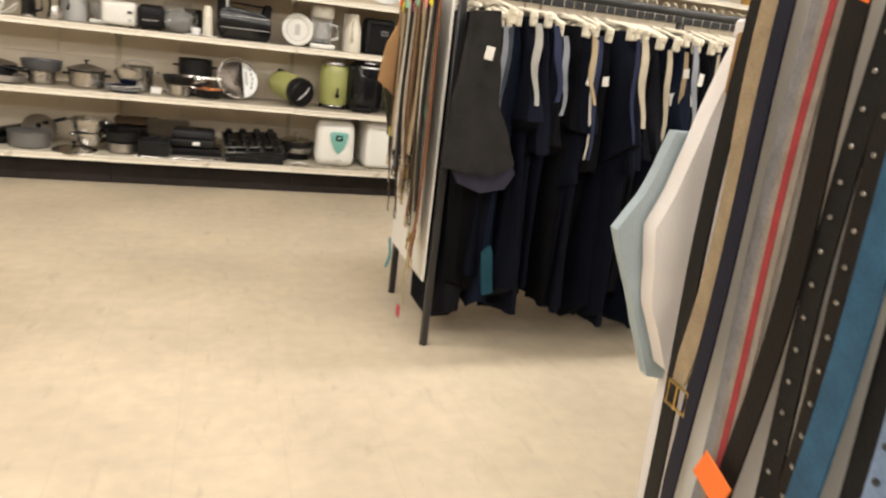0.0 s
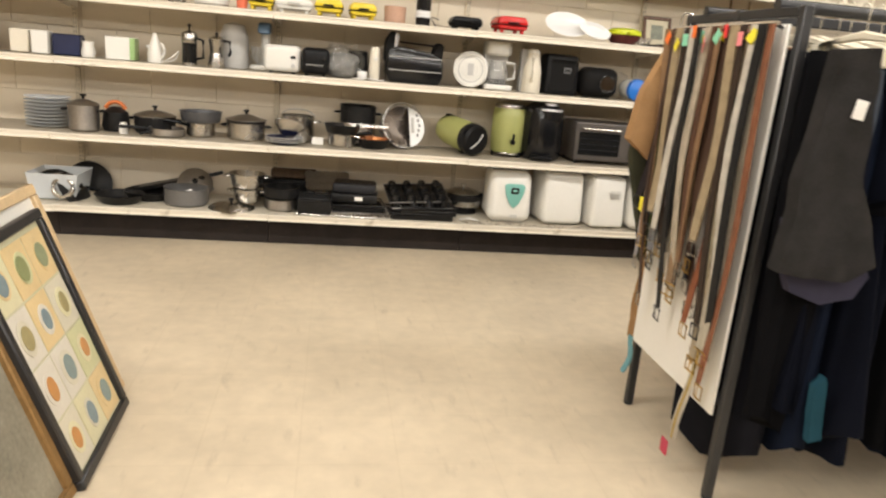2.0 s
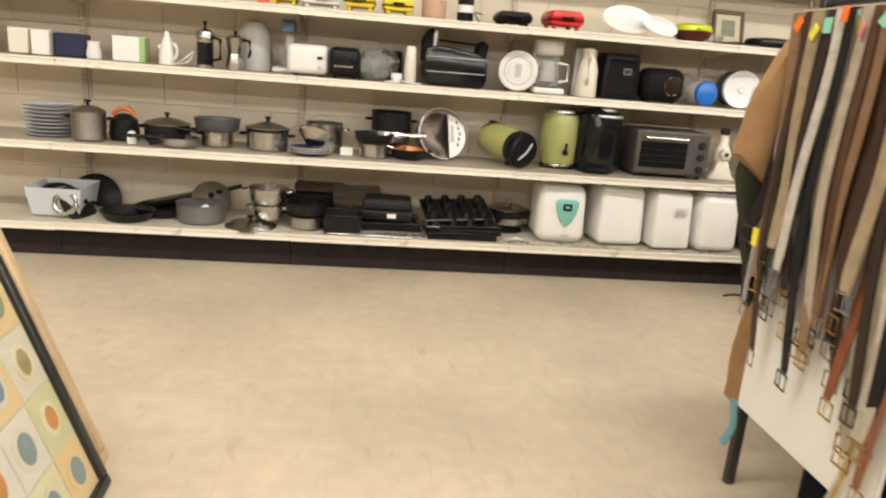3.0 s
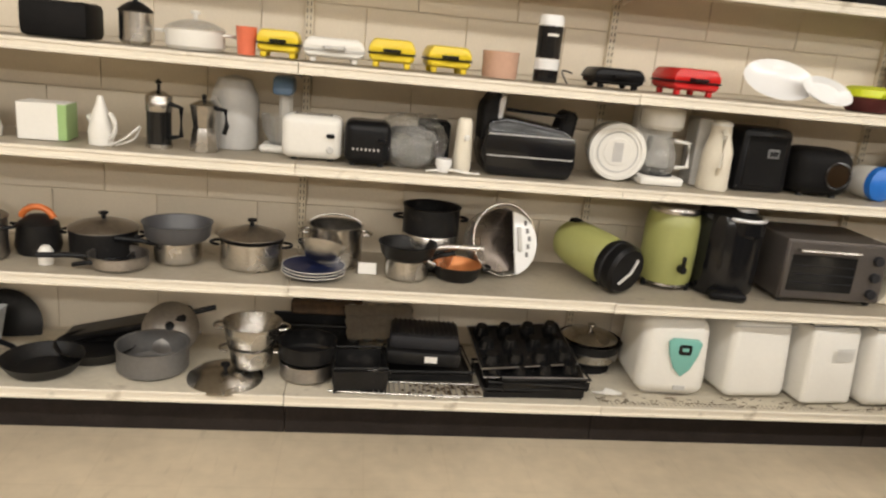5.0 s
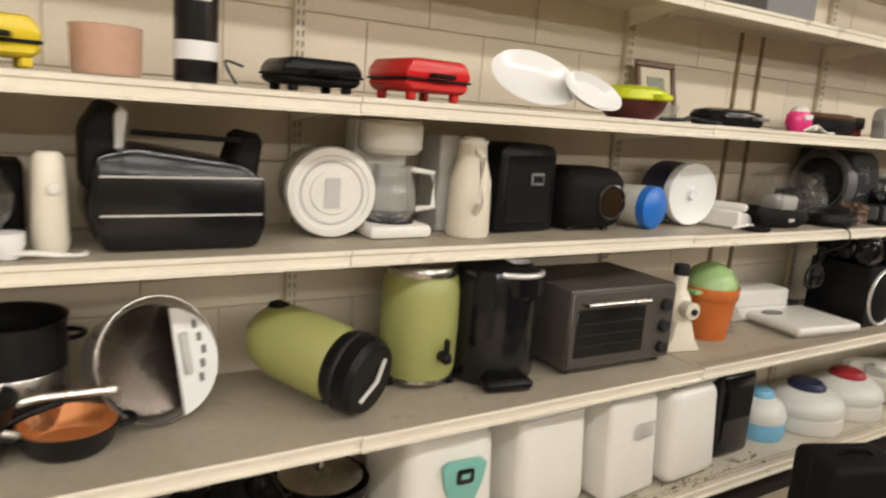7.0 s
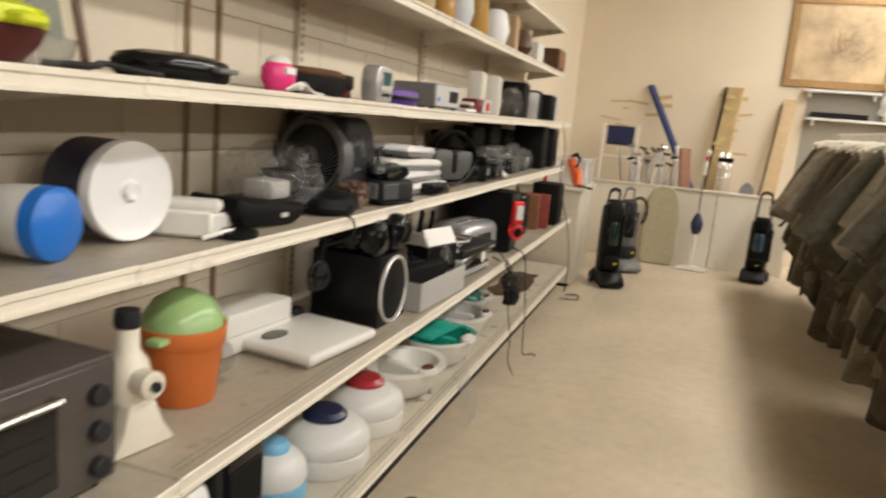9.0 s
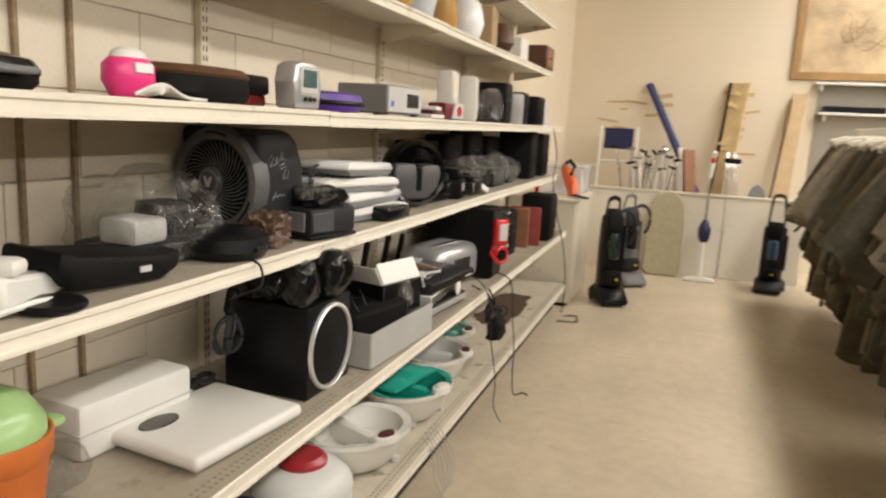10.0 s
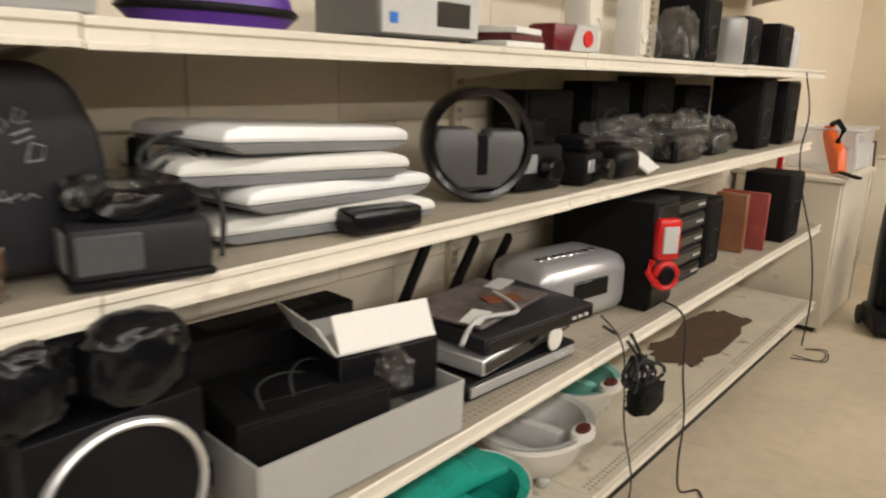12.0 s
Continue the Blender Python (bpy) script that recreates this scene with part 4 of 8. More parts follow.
def stick_mop():
    t = thing("steam_mop", "white steam mop with a blue tank leaning on the partition", "steam mop", M(8.50, 4.14, 0, 0, 4, 0))
    part("head", prism([(-0.15, 0), (0.15, 0), (0.13, 0.03), (0.04, 0.045), (-0.04, 0.045), (-0.13, 0.03)], 0.12, 0.006, M(0, 0, 0, 0, 0, 90), 1), WHITE, t)
    part("neck", tube([(0, 0, 0.04), (0, 0, 0.4)], 0.022, 10), WHITE, t)
    part("tank", lathe([(0, 0.38), (0.03, 0.38), (0.055, 0.43), (0.06, 0.5), (0.04, 0.56), (0.02, 0.6), (0, 0.6)], 16), NAVY, t, "dark blue water tank")
    part("pole", tube([(0, 0, 0.58), (0, 0, 1.02)], 0.012, 10), STEEL, t)
    part("handle", tube([(0, 0, 1.0), (0, -0.01, 1.18), (-0.03, -0.02, 1.24), (-0.07, -0.02, 1.22)], 0.02, 10), WHITE, t)
    part("trigger", box(0.03, 0.03, 0.05, -0.03, -0.01, 1.14, 0.006, 1), RED, t)


stick_mop()


def vacuum(name, label, m, body, accent, tankm, hh=1.0):
    t = thing(name, label, "vacuum cleaner", m)
    part("base", prism([(-0.17, 0.02), (0.20, 0.02), (0.20, 0.06), (0.10, 0.13), (-0.12, 0.14), (-0.17, 0.10)], 0.30, 0.015, None, 1), body, t)
    for s in (-1, 1):
        part("wheel", disc(0.055, 0.03, -0.015, 16, 0.004, M(-0.12, s * 0.155, 0.056, 90, 0, 0)), RUBBER, t)
        part("caster", disc(0.02, 0.02, -0.01, 12, 0.003, M(0.14, s * 0.11, 0.0205, 90, 0, 0)), RUBBER, t)
    part("body", prism([(-0.12, 0.12), (0.03, 0.12), (0.0, 0.55), (-0.02, 0.70), (-0.10, 0.70), (-0.13, 0.5)], 0.25, 0.025, None, 2), body, t)
    part("dust_tank", lathe([(0, 0.36), (0.055, 0.36), (0.066, 0.38), (0.066, 0.53), (0.045, 0.57), (0, 0.57)], 18, M(0.03, 0, 0)), tankm, t)
    part("bag_cover", prism([(-0.02, 0.57), (0.05, 0.57), (0.02, 0.72), (-0.04, 0.76)], 0.17, 0.02, None, 2), accent, t)
    part("nozzle_tool", tube([(-0.02, 0.135, 0.25), (-0.02, 0.135, 0.62)], 0.016, 8), accent, t)
    part("motor_cover", box(0.10, 0.2, 0.12, 0.06, 0, 0.15, 0.03, 2), accent, t)
    for s in (-1, 1):
        part("handle_arm", tube([(-0.07, s * 0.09, 0.66), (-0.08, s * 0.075, hh - 0.1), (-0.06, s * 0.06, hh)], 0.014, 8), body, t)
    part("handle_grip", tube([(-0.06, -0.06, hh), (-0.05, 0, hh + 0.02), (-0.06, 0.06, hh)], 0.018, 8), body, t)
    part("label_patch", box(0.004, 0.035, 0.018, 0.112, 0.03, 0.20, 0.001, 1), YELLOW, t)
    pts = [(-0.14 + 0.02 * math.sin(k), 0.1, 0.2 + 0.06 * k) for k in range(9)]
    part("hose", tube(pts, 0.02, 8), RUBBER, t)
    part("hose_loop", tube(arc(-0.02, 0.13, hh - 0.22, 0.13, -60, 120, 12, "yz", 1.1), 0.017, 8), RUBBER, t)
    return t


DKGREEN = mat("dark_green_plastic", (0.006, 0.022, 0.014), rough=0.25, var=0.2)
vacuum("upright_vacuum", "black upright vacuum cleaner with a dark green tank on the floor", M(7.12, 4.86, 0, 0, 0, 205) @ Matrix.Diagonal((0.85, 0.72, 1.03, 1.0)), BLK, BLKM, DKGREEN, 0.82)
vacuum("upright_vacuum", "grey upright vacuum cleaner standing behind the black one", M(7.95, 4.78, 0, 0, 0, 215) @ Matrix.Diagonal((0.85, 0.75, 0.95, 1.0)), GREYP, CHAR, BLK, 0.85)
vacuum("upright_vacuum", "dark blue upright vacuum cleaner beside the partition", M(8.36, 3.54, 0, 0, 0, 170) @ Matrix.Diagonal((0.95, 0.78, 0.86, 1.0)), CHAR, BLKM, mat("blue_tank", (0.02, 0.06, 0.12), rough=0.15, var=0.1), 1.02)

# leaning things behind the partition, against the far wall


def plank(name, y0, z0, y1, z1, w, th, material, label, x0=8.95, x1=9.50, category="board"):
    a, b = Vector((x0, y0, z0)), Vector((x1, y1, z1))
    d = b - a
    m = Matrix.Translation(a) @ d.to_track_quat("Z", "X").to_matrix().to_4x4()
    ob = part(name, box(th, w, d.length, 0, 0, 0, 0.003, 1), material)
    ob.matrix_world = m
    return tagged(ob, label, category)


TAPED = mat("taped_wood", (0.55, 0.40, 0.20), rough=0.6, var=0.2, scale=6, spots=0.5, spot_col=(0.75, 0.65, 0.45))
plank("blue_rail", 4.17, ZL + 0.02, 4.84, 1.91, 0.075, 0.05, mat("navy_rail", (0.02, 0.035, 0.14), rough=0.35, var=0.15), "navy blue metal rail leaning on the far wall", 9.0)
plank("plank", 4.06, ZL, 3.93, 1.95, 0.21, 0.025, TAPED, "pale plank with tape scars leaning on the far wall", 9.1)
plank("dark_strip", 4.12, ZL, 4.02, 1.95, 0.025, 0.02, BLKM, "thin black strip leaning on the far wall", 9.12)
plank("plank", 3.46, ZL, 3.34, 1.86, 0.135, 0.025, WOODL, "pale plank leaning on the far wall", 9.1)
plank("dark_strip", 3.56, ZL, 3.42, 1.80, 0.02, 0.02, WOODD, "thin dark stick leaning on the far wall", 9.12)
plank("plank", 4.29, ZL, 4.36, 1.24, 0.13, 0.03, WOODB, "short brown board standing behind the partition", 8.90, 9.0)
plank("plank", 4.375, ZL, 4.445, 1.26, 0.035, 0.03, PAPER, "white board edge beside the brown board", 8.90, 9.0)
for k in range(21):
    y = 4.45 + 0.025 * k + 0.012 * math.sin(k * 5.1)
    t = thing("crutch", "aluminium crutch standing among others behind the partition", "crutch", M(8.90 + 0.04 * (k % 3), y, ZL, 9 * math.sin(k * 3.7), 8, 25 * math.sin(k)), "crutches behind the partition")
    hh = 0.50 + 0.10 * math.sin(k * 2.9)
    part("shaft", tube([(0, 0, 0.015), (0, 0, hh)], 0.012, 8), [STEEL, WHITE, STEELD, LGREY][k % 4], t)
    part("tip", disc(0.016, 0.02, 0, 10, 0.003), RUBBER, t)
    part("grip", tube([(0, -0.03, hh + 0.01), (0, 0.0, hh), (-0.01, 0.045, hh + 0.02 * (k % 3))], 0.015, 8), [BLKM, RUBBER, CHROME, STEELD, MAROON][k % 5], t)
ch = thing("folded_chair", "white framed folding chair with a navy back behind the partition", "chair", M(9.05, 5.08, ZL, 0, 8, 0))
for s in (-1, 1):
    part("leg", tube([(0, s * 0.19, 0), (0, s * 0.19, 0.82)], 0.013, 8), WHITE, ch)
part("backrest", box(0.02, 0.30, 0.22, 0, 0, 0.58, 0.006, 1), mat("navy_fabric", (0.015, 0.02, 0.07), rough=0.8), ch)
part("crossbar", tube([(0, -0.19, 0.45), (0, 0.19, 0.45)], 0.011, 8), WHITE, ch)
for y, c in ((5.38, MAROON), (5.50, METALW), (5.44, BLK)):
    framed("corner_picture", 0.16, 0.8 + (5.5 - y), c, PAPER, "narrow framed panel leaning in the corner", M(9.1, y, 0.0, 0, 14, 25), 0.02, 0.02)
fp = thing("pole_cluster", "bundle of chrome poles with clamps leaning behind the partition", "poles", M(8.98, 3.93, ZL, 0, 8, 0))
for k in range(4):
    part("pole", tube([(0, -0.06 + 0.04 * k, 0), (0.0, -0.05 + 0.035 * k, 0.55 + 0.06 * (k % 2))], 0.014, 8), CHROME, fp)
part("clamp", box(0.05, 0.16, 0.05, 0, 0, 0.50, 0.01, 1), BLKM, fp)
laid("grey_paddle", prism([(-0.08, 0), (0.08, 0), (0.10, 0.12), (0.06, 0.27), (0, 0.32), (-0.06, 0.27), (-0.10, 0.12)], 0.03, 0.008, M(0, 0, 0, 0, 0, 90), 1), GREYP, M(8.95, 3.68, ZL, 0, 10, 0), "grey padded paddle standing behind the partition", "paddle")
tb = thing("clear_tub", "clear plastic storage tub on the end cabinet", "storage tub", M(7.30, 5.32, 0.858))
CLEARP = mat("clear_tub_plastic", (0.80, 0.82, 0.84), rough=0.2, var=0.05, alpha=0.38)
part("tub", prism([(-0.20, 0), (0.20, 0), (0.24, 0.22), (-0.24, 0.22)], 0.36, 0.012, None, 1), CLEARP, tb)
part("rim", box(0.52, 0.40, 0.018, 0, 0, 0.222, 0.006, 1), CLEARP, tb)
sw = thing("hedge_trimmer", "orange garden tool lying on the end cabinet", "garden tool", M(6.98, 5.22, 0.858, 0, 0, 35))
part("handle", prism([(-0.10, 0.02), (-0.02, 0.0), (0.08, 0.12), (0.16, 0.22), (0.12, 0.26), (0.02, 0.18), (-0.06, 0.14)], 0.06, 0.012, None, 1), mat("orange_tool", (0.80, 0.13, 0.02), rough=0.35), sw)
part("blade", box(0.24, 0.03, 0.015, -0.18, 0, 0.01, 0.002, 1), BLKM, sw)
part("grip", tube([(0.0, 0, 0.17), (-0.05, 0, 0.24), (0.03, 0, 0.28), (0.10, 0, 0.26)], 0.015, 8), BLKM, sw)
laid("red_bracket", tube([(0, 0, 0), (0, 0, 0.20), (0.12, 0, 0.20), (0.12, 0, 0.08), (0, 0, 0.08)], 0.018, 8), RED, M(6.80, 5.45, 0.875), "red plastic handle frame standing on the end cabinet", "handle")

# on the far wall
EX = X1 - 0.018
pg = framed("wall_picture", 1.06, 0.95, GOLD, mat("art_sepia", (0.50, 0.37, 0.22), rough=0.5, var=0.5, scale=4), "gilt framed sepia drawing hanging on the far wall", M(EX, 2.93, 2.005, 0, 0, 180), 0.075, 0.035, None)
INK = mat("sepia_ink", (0.26, 0.17, 0.09), rough=0.7, var=0.2)
r5 = random.Random(9)
for k in range(14):
    a = r5.uniform(0.4, 2.7)
    L = r5.uniform(0.15, 0.36)
    p0 = Vector((0.004, r5.uniform(-0.08, 0.1), 0.36 + r5.uniform(-0.05, 0.1)))
    pts = [p0 + Vector((0, math.cos(a) * L * f, math.sin(a) * L * 0.7 * f + 0.05 * math.sin(4 * f + k))) for f in (0, 0.25, 0.5, 0.75, 1)]
    part("branch", tube(pts, 0.003, 5), INK, pg)
pd = framed("wall_picture", 0.62, 0.85, mat("navy_frame", (0.02, 0.025, 0.04), rough=0.4), mat("grey_print", (0.40, 0.41, 0.43), rough=0.4, var=0.2, scale=6), "dark framed grey print of a plant on the far wall", M(EX, 1.98, 2.08, 0, 0, 180), 0.10, 0.03)
part("stem", tube([(0.004, 0, 0.18), (0.004, 0, 0.6)], 0.008, 6), FRAME, pd)
part("mount", box(0.003, 0.36, 0.58, 0.001, 0, 0.135), mat("pale_mount", (0.50, 0.51, 0.53), rough=0.5, var=0.06), pd)
for k in range(8):
    sg, z_ = (-1) ** k, 0.26 + 0.035 * k
    part("leaf", tube([(0.006, 0, z_), (0.006, sg * 0.05, z_ + 0.06), (0.006, sg * 0.10, z_ + 0.07), (0.006, sg * 0.13, z_ + 0.045)], 0.009, 6), FRAME, pd)
for z, yc, wd, d in ((1.955, 2.86, 0.74, 0.14), (1.66, 2.73, 0.90, 0.16)):
    ws = thing("wall_shelf", "short white shelf on the far wall", "shelf", M(X1 - 0.012 - d / 2, yc, z))
    part("board", box(d, wd, 0.025, 0, 0, 0, 0.003, 1), METALW, ws)
    for s in (-1, 1):
        part("bracket", box(d * 0.8, 0.02, 0.06, 0.01, s * wd * 0.42, -0.06, 0.002, 1), METALW, ws)
laid("black_player", box(0.14, 0.55, 0.06, 0, 0, 0, 0.006, 1), BLK, M(9.455, 2.86, 1.686), "flat black appliance on the wall shelf", "appliance")
laid("plush_toy", crumple(0.15, 0.20, 0.42, 0.05, 4, 4), cloth("white_plush", (0.80, 0.78, 0.74), var=0.05), M(9.45, 2.37, 1.686), "white fluffy plush toy on the wall shelf", "plush toy")
SCAR = mat("tape_scar", (0.60, 0.42, 0.20), rough=0.7, var=0.2, scale=20)
r6 = random.Random(17)
for k in range(16):
    y, z = (r6.uniform(4.6, 5.3), r6.uniform(1.3, 1.8)) if k < 9 else (r6.uniform(3.7, 4.05), r6.uniform(1.2, 1.9))
    laid("tape_scar", box(0.002, r6.uniform(0.06, 0.24), r6.uniform(0.015, 0.045), 0, 0, 0), SCAR, M(X1 - 0.003, y, z, r6.uniform(-12, 12), 0, 0), "torn brown tape scar on the cream wall", "tape", "tape scars")["kind"] = "structure"
tagged(part("wall_panel", box(0.008, 3.4, 1.18, X1 - 0.0045, 1.48, 0.82, 0.002, 1), mat("grey_wall_panel", (0.34, 0.31, 0.26), rough=0.6, var=0.1, scale=2)), "grey beige panel on the far wall behind the rack", "wall panel", kind="structure")
framed("wall_picture", 0.46, 0.33, WOODL, mat("cream_print", (0.70, 0.56, 0.36), rough=0.5, var=0.1, scale=4), "small pale wood framed cream print on the far wall", M(EX - 0.008, 1.83, 1.63, 0, 0, 180), 0.02, 0.025)
RESID = mat("tape_residue", (0.50, 0.37, 0.17), rough=0.6, var=0.3, scale=25)
r7 = random.Random(23)
for k in range(9):
    f = r7.uniform(0.25, 0.95)
    xx, yy, zz = 9.1 + 0.4 * f, 4.06 - 0.13 * f, ZL + (1.95 - ZL) * f
    laid("tape_strip", box(0.002, r7.uniform(0.08, 0.24), r7.uniform(0.02, 0.05), 0, 0, 0), RESID, M(xx - 0.022, yy + r7.uniform(-0.05, 0.03), zz, r7.uniform(-25, 25), 18, 0), "torn yellow tape strip on the pale plank", "tape", "tape strips")

# ---- things on the shelves ----


def on(s, x, y, rz=0, dz=0.0):
    return M(x, y, TOPS[s] + 0.003 + dz, 0, 0, rz)


def pot_wall(r, h, th=0.003, flare=0.0):
    return [(0, 0), (r - 0.012, 0), (r, 0.012), (r + flare, h - 0.004), (r + flare + 0.005, h), (r + flare + 0.001, h), (r + flare - th, h - 0.004), (r - th, 0.014), (r - 0.014, th), (0, th)]


def pot(s, x, y, r, h, body, label, handle="loops", hm=BLK, lid=None, rz=0, band=None, dz=0.0, flare=0.0, hl=0.16, name="cooking_pot", category="pot", m=None):
    t = thing(name, label, category, m or on(s, x, y, rz, dz))
    part("pan_body", lathe(pot_wall(r, h, 0.003, flare), 32), body, t)
    if band:
        part("base_band", lathe([(r + 0.0005, 0.012), (r + 0.002, 0.014), (r + 0.002 + flare * 0.5, h * 0.55), (r + 0.0005 + flare * 0.5, h * 0.56)], 32), band, t)
    if handle == "loops":
        for k in (0, 180):
            part("side_handle", tube(arc(0, 0, 0, 0.035, -90, 90, 8, "xy"), 0.006, 8), hm, t, m=M(0, 0, 0, 0, 0, k) @ M(r + flare * 0.8, 0, h * 0.8))
    elif handle == "long":
        part("long_handle", tube([(r + flare * 0.8, 0, h * 0.8), (r + 0.05, 0, h * 0.95), (r + hl, 0, h * 1.05)], 0.010, 8), hm, t)
    if lid:
        L = part("lid", lathe([(0, h + 0.035), (r * 0.4, h + 0.03), (r * 0.85, h + 0.014), (r + flare + 0.004, h + 0.002), (r + flare + 0.004, h - 0.002), (0, h)], 32), lid, t)
        part("lid_knob", lathe([(0, h + 0.03), (0.008, h + 0.032), (0.008, h + 0.048), (0.017, h + 0.052), (0.017, h + 0.06), (0, h + 0.064)], 14), hm, L)
    return t


def loose_lid(s, x, y, r, material, label, dz=0.0, tilt=0, rz=0, knob=BLK):
    t = thing("pot_lid", label, "lid", on(s, x, y, rz, dz) @ M(0, 0, 0, tilt, 0, 0))
    part("dome", lathe([(0, 0.035), (r * 0.4, 0.032), (r * 0.8, 0.018), (r, 0.004), (r, 0), (r * 0.8, 0.014), (r * 0.4, 0.028), (0, 0.031)], 32), material, t)
    part("knob", lathe([(0, 0.03), (0.008, 0.032), (0.008, 0.048), (0.018, 0.052), (0.018, 0.06), (0, 0.064)], 14), knob, t)
    return t


def grill(s, x, y, w, d, h, material, label, rz=0, trim=BLK, legs=True):
    """A small electric grill or cooker: clam-shaped lid on feet."""
    t = thing("electric_grill", label, "grill", on(s, x, y, rz), "small cookers on the top shelf")
    part("lid", prism([(-w / 2, h * 0.5), (w / 2, h * 0.5), (w / 2 * 0.97, h * 0.74), (w / 2 * 0.78, h), (-w / 2 * 0.78, h), (-w / 2 * 0.97, h * 0.74)], d, 0.012, None, 2), material, t)
    part("base", prism([(-w / 2, h * 0.47), (w / 2, h * 0.47), (w / 2 * 0.85, h * 0.2), (-w / 2 * 0.85, h * 0.2)], d * 0.97, 0.008, None, 1), trim if legs == "dark" else material, t)
    for sx in (-1, 1):
        for sy in (-1, 1):
            part("foot", box(0.022, 0.022, h * 0.24, sx * w * 0.33, sy * d * 0.35, 0, 0.004, 1), material if legs is True else trim, t)
    part("handle", tube([(-w * 0.16, -d / 2 - 0.002, h * 0.6), (-w * 0.14, -d / 2 - 0.02, h * 0.6), (w * 0.14, -d / 2 - 0.02, h * 0.6), (w * 0.16, -d / 2 - 0.002, h * 0.6)], 0.006, 8), trim, t)
    part("seam", box(w * 0.99, d * 0.985, 0.006, 0, 0, h * 0.47, 0.001, 1), trim, t)
    return t


# top shelf, over the pots
pot(4, -1.18, 5.42, 0.055, 0.11, STEEL, "steel canister with a black lid on the top shelf", None, lid=BLK, name="canister", category="canister")
laid("dark_appliance", box(0.22, 0.18, 0.12, 0, 0, 0, 0.02, 2), BLKM, on(4, -1.42, 5.42), "black square appliance on the top shelf", "appliance")
pot(4, -0.98, 5.42, 0.10, 0.07, WHITE, "white round cooker with a glass lid on the top shelf", "loops", WHITE, GLASS, name="round_cooker", category="cooker")
laid("coral_tub", lathe([(0, 0), (0.03, 0), (0.036, 0.09), (0.038, 0.095), (0, 0.096)], 20), CORAL, on(4, -0.80, 5.38), "coral plastic tub on the top shelf", "tub")
grill(4, -0.69, 5.42, 0.15, 0.15, 0.095, YELLOW, "yellow electric mini grill on four feet")
grill(4, -0.50, 5.42, 0.22, 0.18, 0.085, WHITE, "white waffle maker with a grey seam", 3, LGREY)
grill(4, -0.29, 5.42, 0.17, 0.16, 0.10, YELLOW, "yellow electric mini grill on four feet", -3)
grill(4, -0.09, 5.43, 0.165, 0.16, 0.095, YELLOW, "yellow electric mini grill on four feet", 4)
laid("pink_bowl", lathe([(0, 0), (0.062, 0), (0.066, 0.01), (0.068, 0.09), (0.07, 0.094), (0.066, 0.096), (0.062, 0.012), (0, 0.008)], 28), mat("blush_glass", (0.72, 0.46, 0.34), rough=0.15, var=0.1, alpha=0.8), on(4, 0.11, 5.42), "blush coloured glass bowl on the top shelf", "bowl")
bl = thing("egg_cooker", "black and white cylindrical egg cooker on the top shelf", "egg cooker", on(4, 0.285, 5.42))
part("base", lathe([(0, 0), (0.044, 0), (0.046, 0.01), (0.046, 0.045), (0, 0.045)], 24), BLKS, bl)
part("band", lathe([(0.0, 0.046), (0.046, 0.046), (0.046, 0.085), (0, 0.085)], 24), WHITEG, bl)
part("upper", lathe([(0, 0.086), (0.046, 0.086), (0.046, 0.20), (0, 0.20)], 24), BLKS, bl)
part("cap", lathe([(0, 0.201), (0.046, 0.201), (0.046, 0.23), (0.04, 0.24), (0, 0.24)], 24), WHITEG, bl)
part("lettering_bar", box(0.04, 0.004, 0.009, 0, -0.0455, 0.165, 0.001, 1), WHITE, bl)
grill(4, 0.56, 5.46, 0.20, 0.18, 0.075, BLK, "black sandwich maker on the top shelf", 0, BLKM, "dark")
cord("loose_cable", [(0.36, 5.38, TOPS[4] + 0.006), (0.33, 5.36, TOPS[4] + 0.05), (0.38, 5.40, TOPS[4] + 0.045)], "black appliance cord on the top shelf", 0.003)
grill(4, 0.835, 5.42, 0.20, 0.19, 0.10, RED, "red electric grill with a black base", 5, BLK, True)
ov = thing("oval_platter", "white oval dishes propped up on the top shelf", "platter", on(4, 1.215, 5.50, -8))
part("dish", lathe([(0, 0.012), (0.10, 0.012), (0.14, 0.03), (0.145, 0.03), (0.105, 0.004), (0, 0)], 32, None, 0.58), WHITEG, ov, m=M(0.012, -0.05, 0.078, 62, 6, 0))
part("dish", lathe([(0, 0.012), (0.07, 0.012), (0.10, 0.03), (0.105, 0.03), (0.075, 0.004), (0, 0)], 32, None, 0.52), WHITEG, ov, m=M(0.185, -0.09, 0.052, 60, 14, 0))
lm = thing("chip_maker", "lime and maroon round cooker on the top shelf", "cooker", on(4, 1.605, 5.42))
part("bowl", lathe([(0, 0), (0.07, 0), (0.10, 0.03), (0.11, 0.055), (0, 0.055)], 24), MAROON, lm)
part("lid", lathe([(0, 0.10), (0.07, 0.098), (0.105, 0.085), (0.112, 0.06), (0.11, 0.056), (0, 0.056)], 24), LIME, lm)
part("handle", box(0.05, 0.05, 0.02, 0, -0.12, 0.055, 0.006, 1), LIME, lm)
pf = framed("photo_frame", 0.20, 0.21, WOODD, mat("photo_mount", (0.50, 0.44, 0.30), rough=0.4, var=0.1), "small dark brown photo frame leaning on the block wall", on(4, 1.91, 5.58, -90) @ M(0, 0, 0, 0, -12, 0), 0.022, 0.015)
part("print", box(0.002, 0.085, 0.095, 0.0005, 0, 0.06), mat("photo_print", (0.16, 0.17, 0.12), rough=0.4, var=0.5, scale=30), pf)
laid("glass_dish", lathe([(0, 0), (0.04, 0), (0.055, 0.05), (0.052, 0.05), (0.038, 0.004), (0, 0.004)], 20), GLASS, on(4, 1.745, 5.42), "small clear glass dish on the top shelf", "dish")
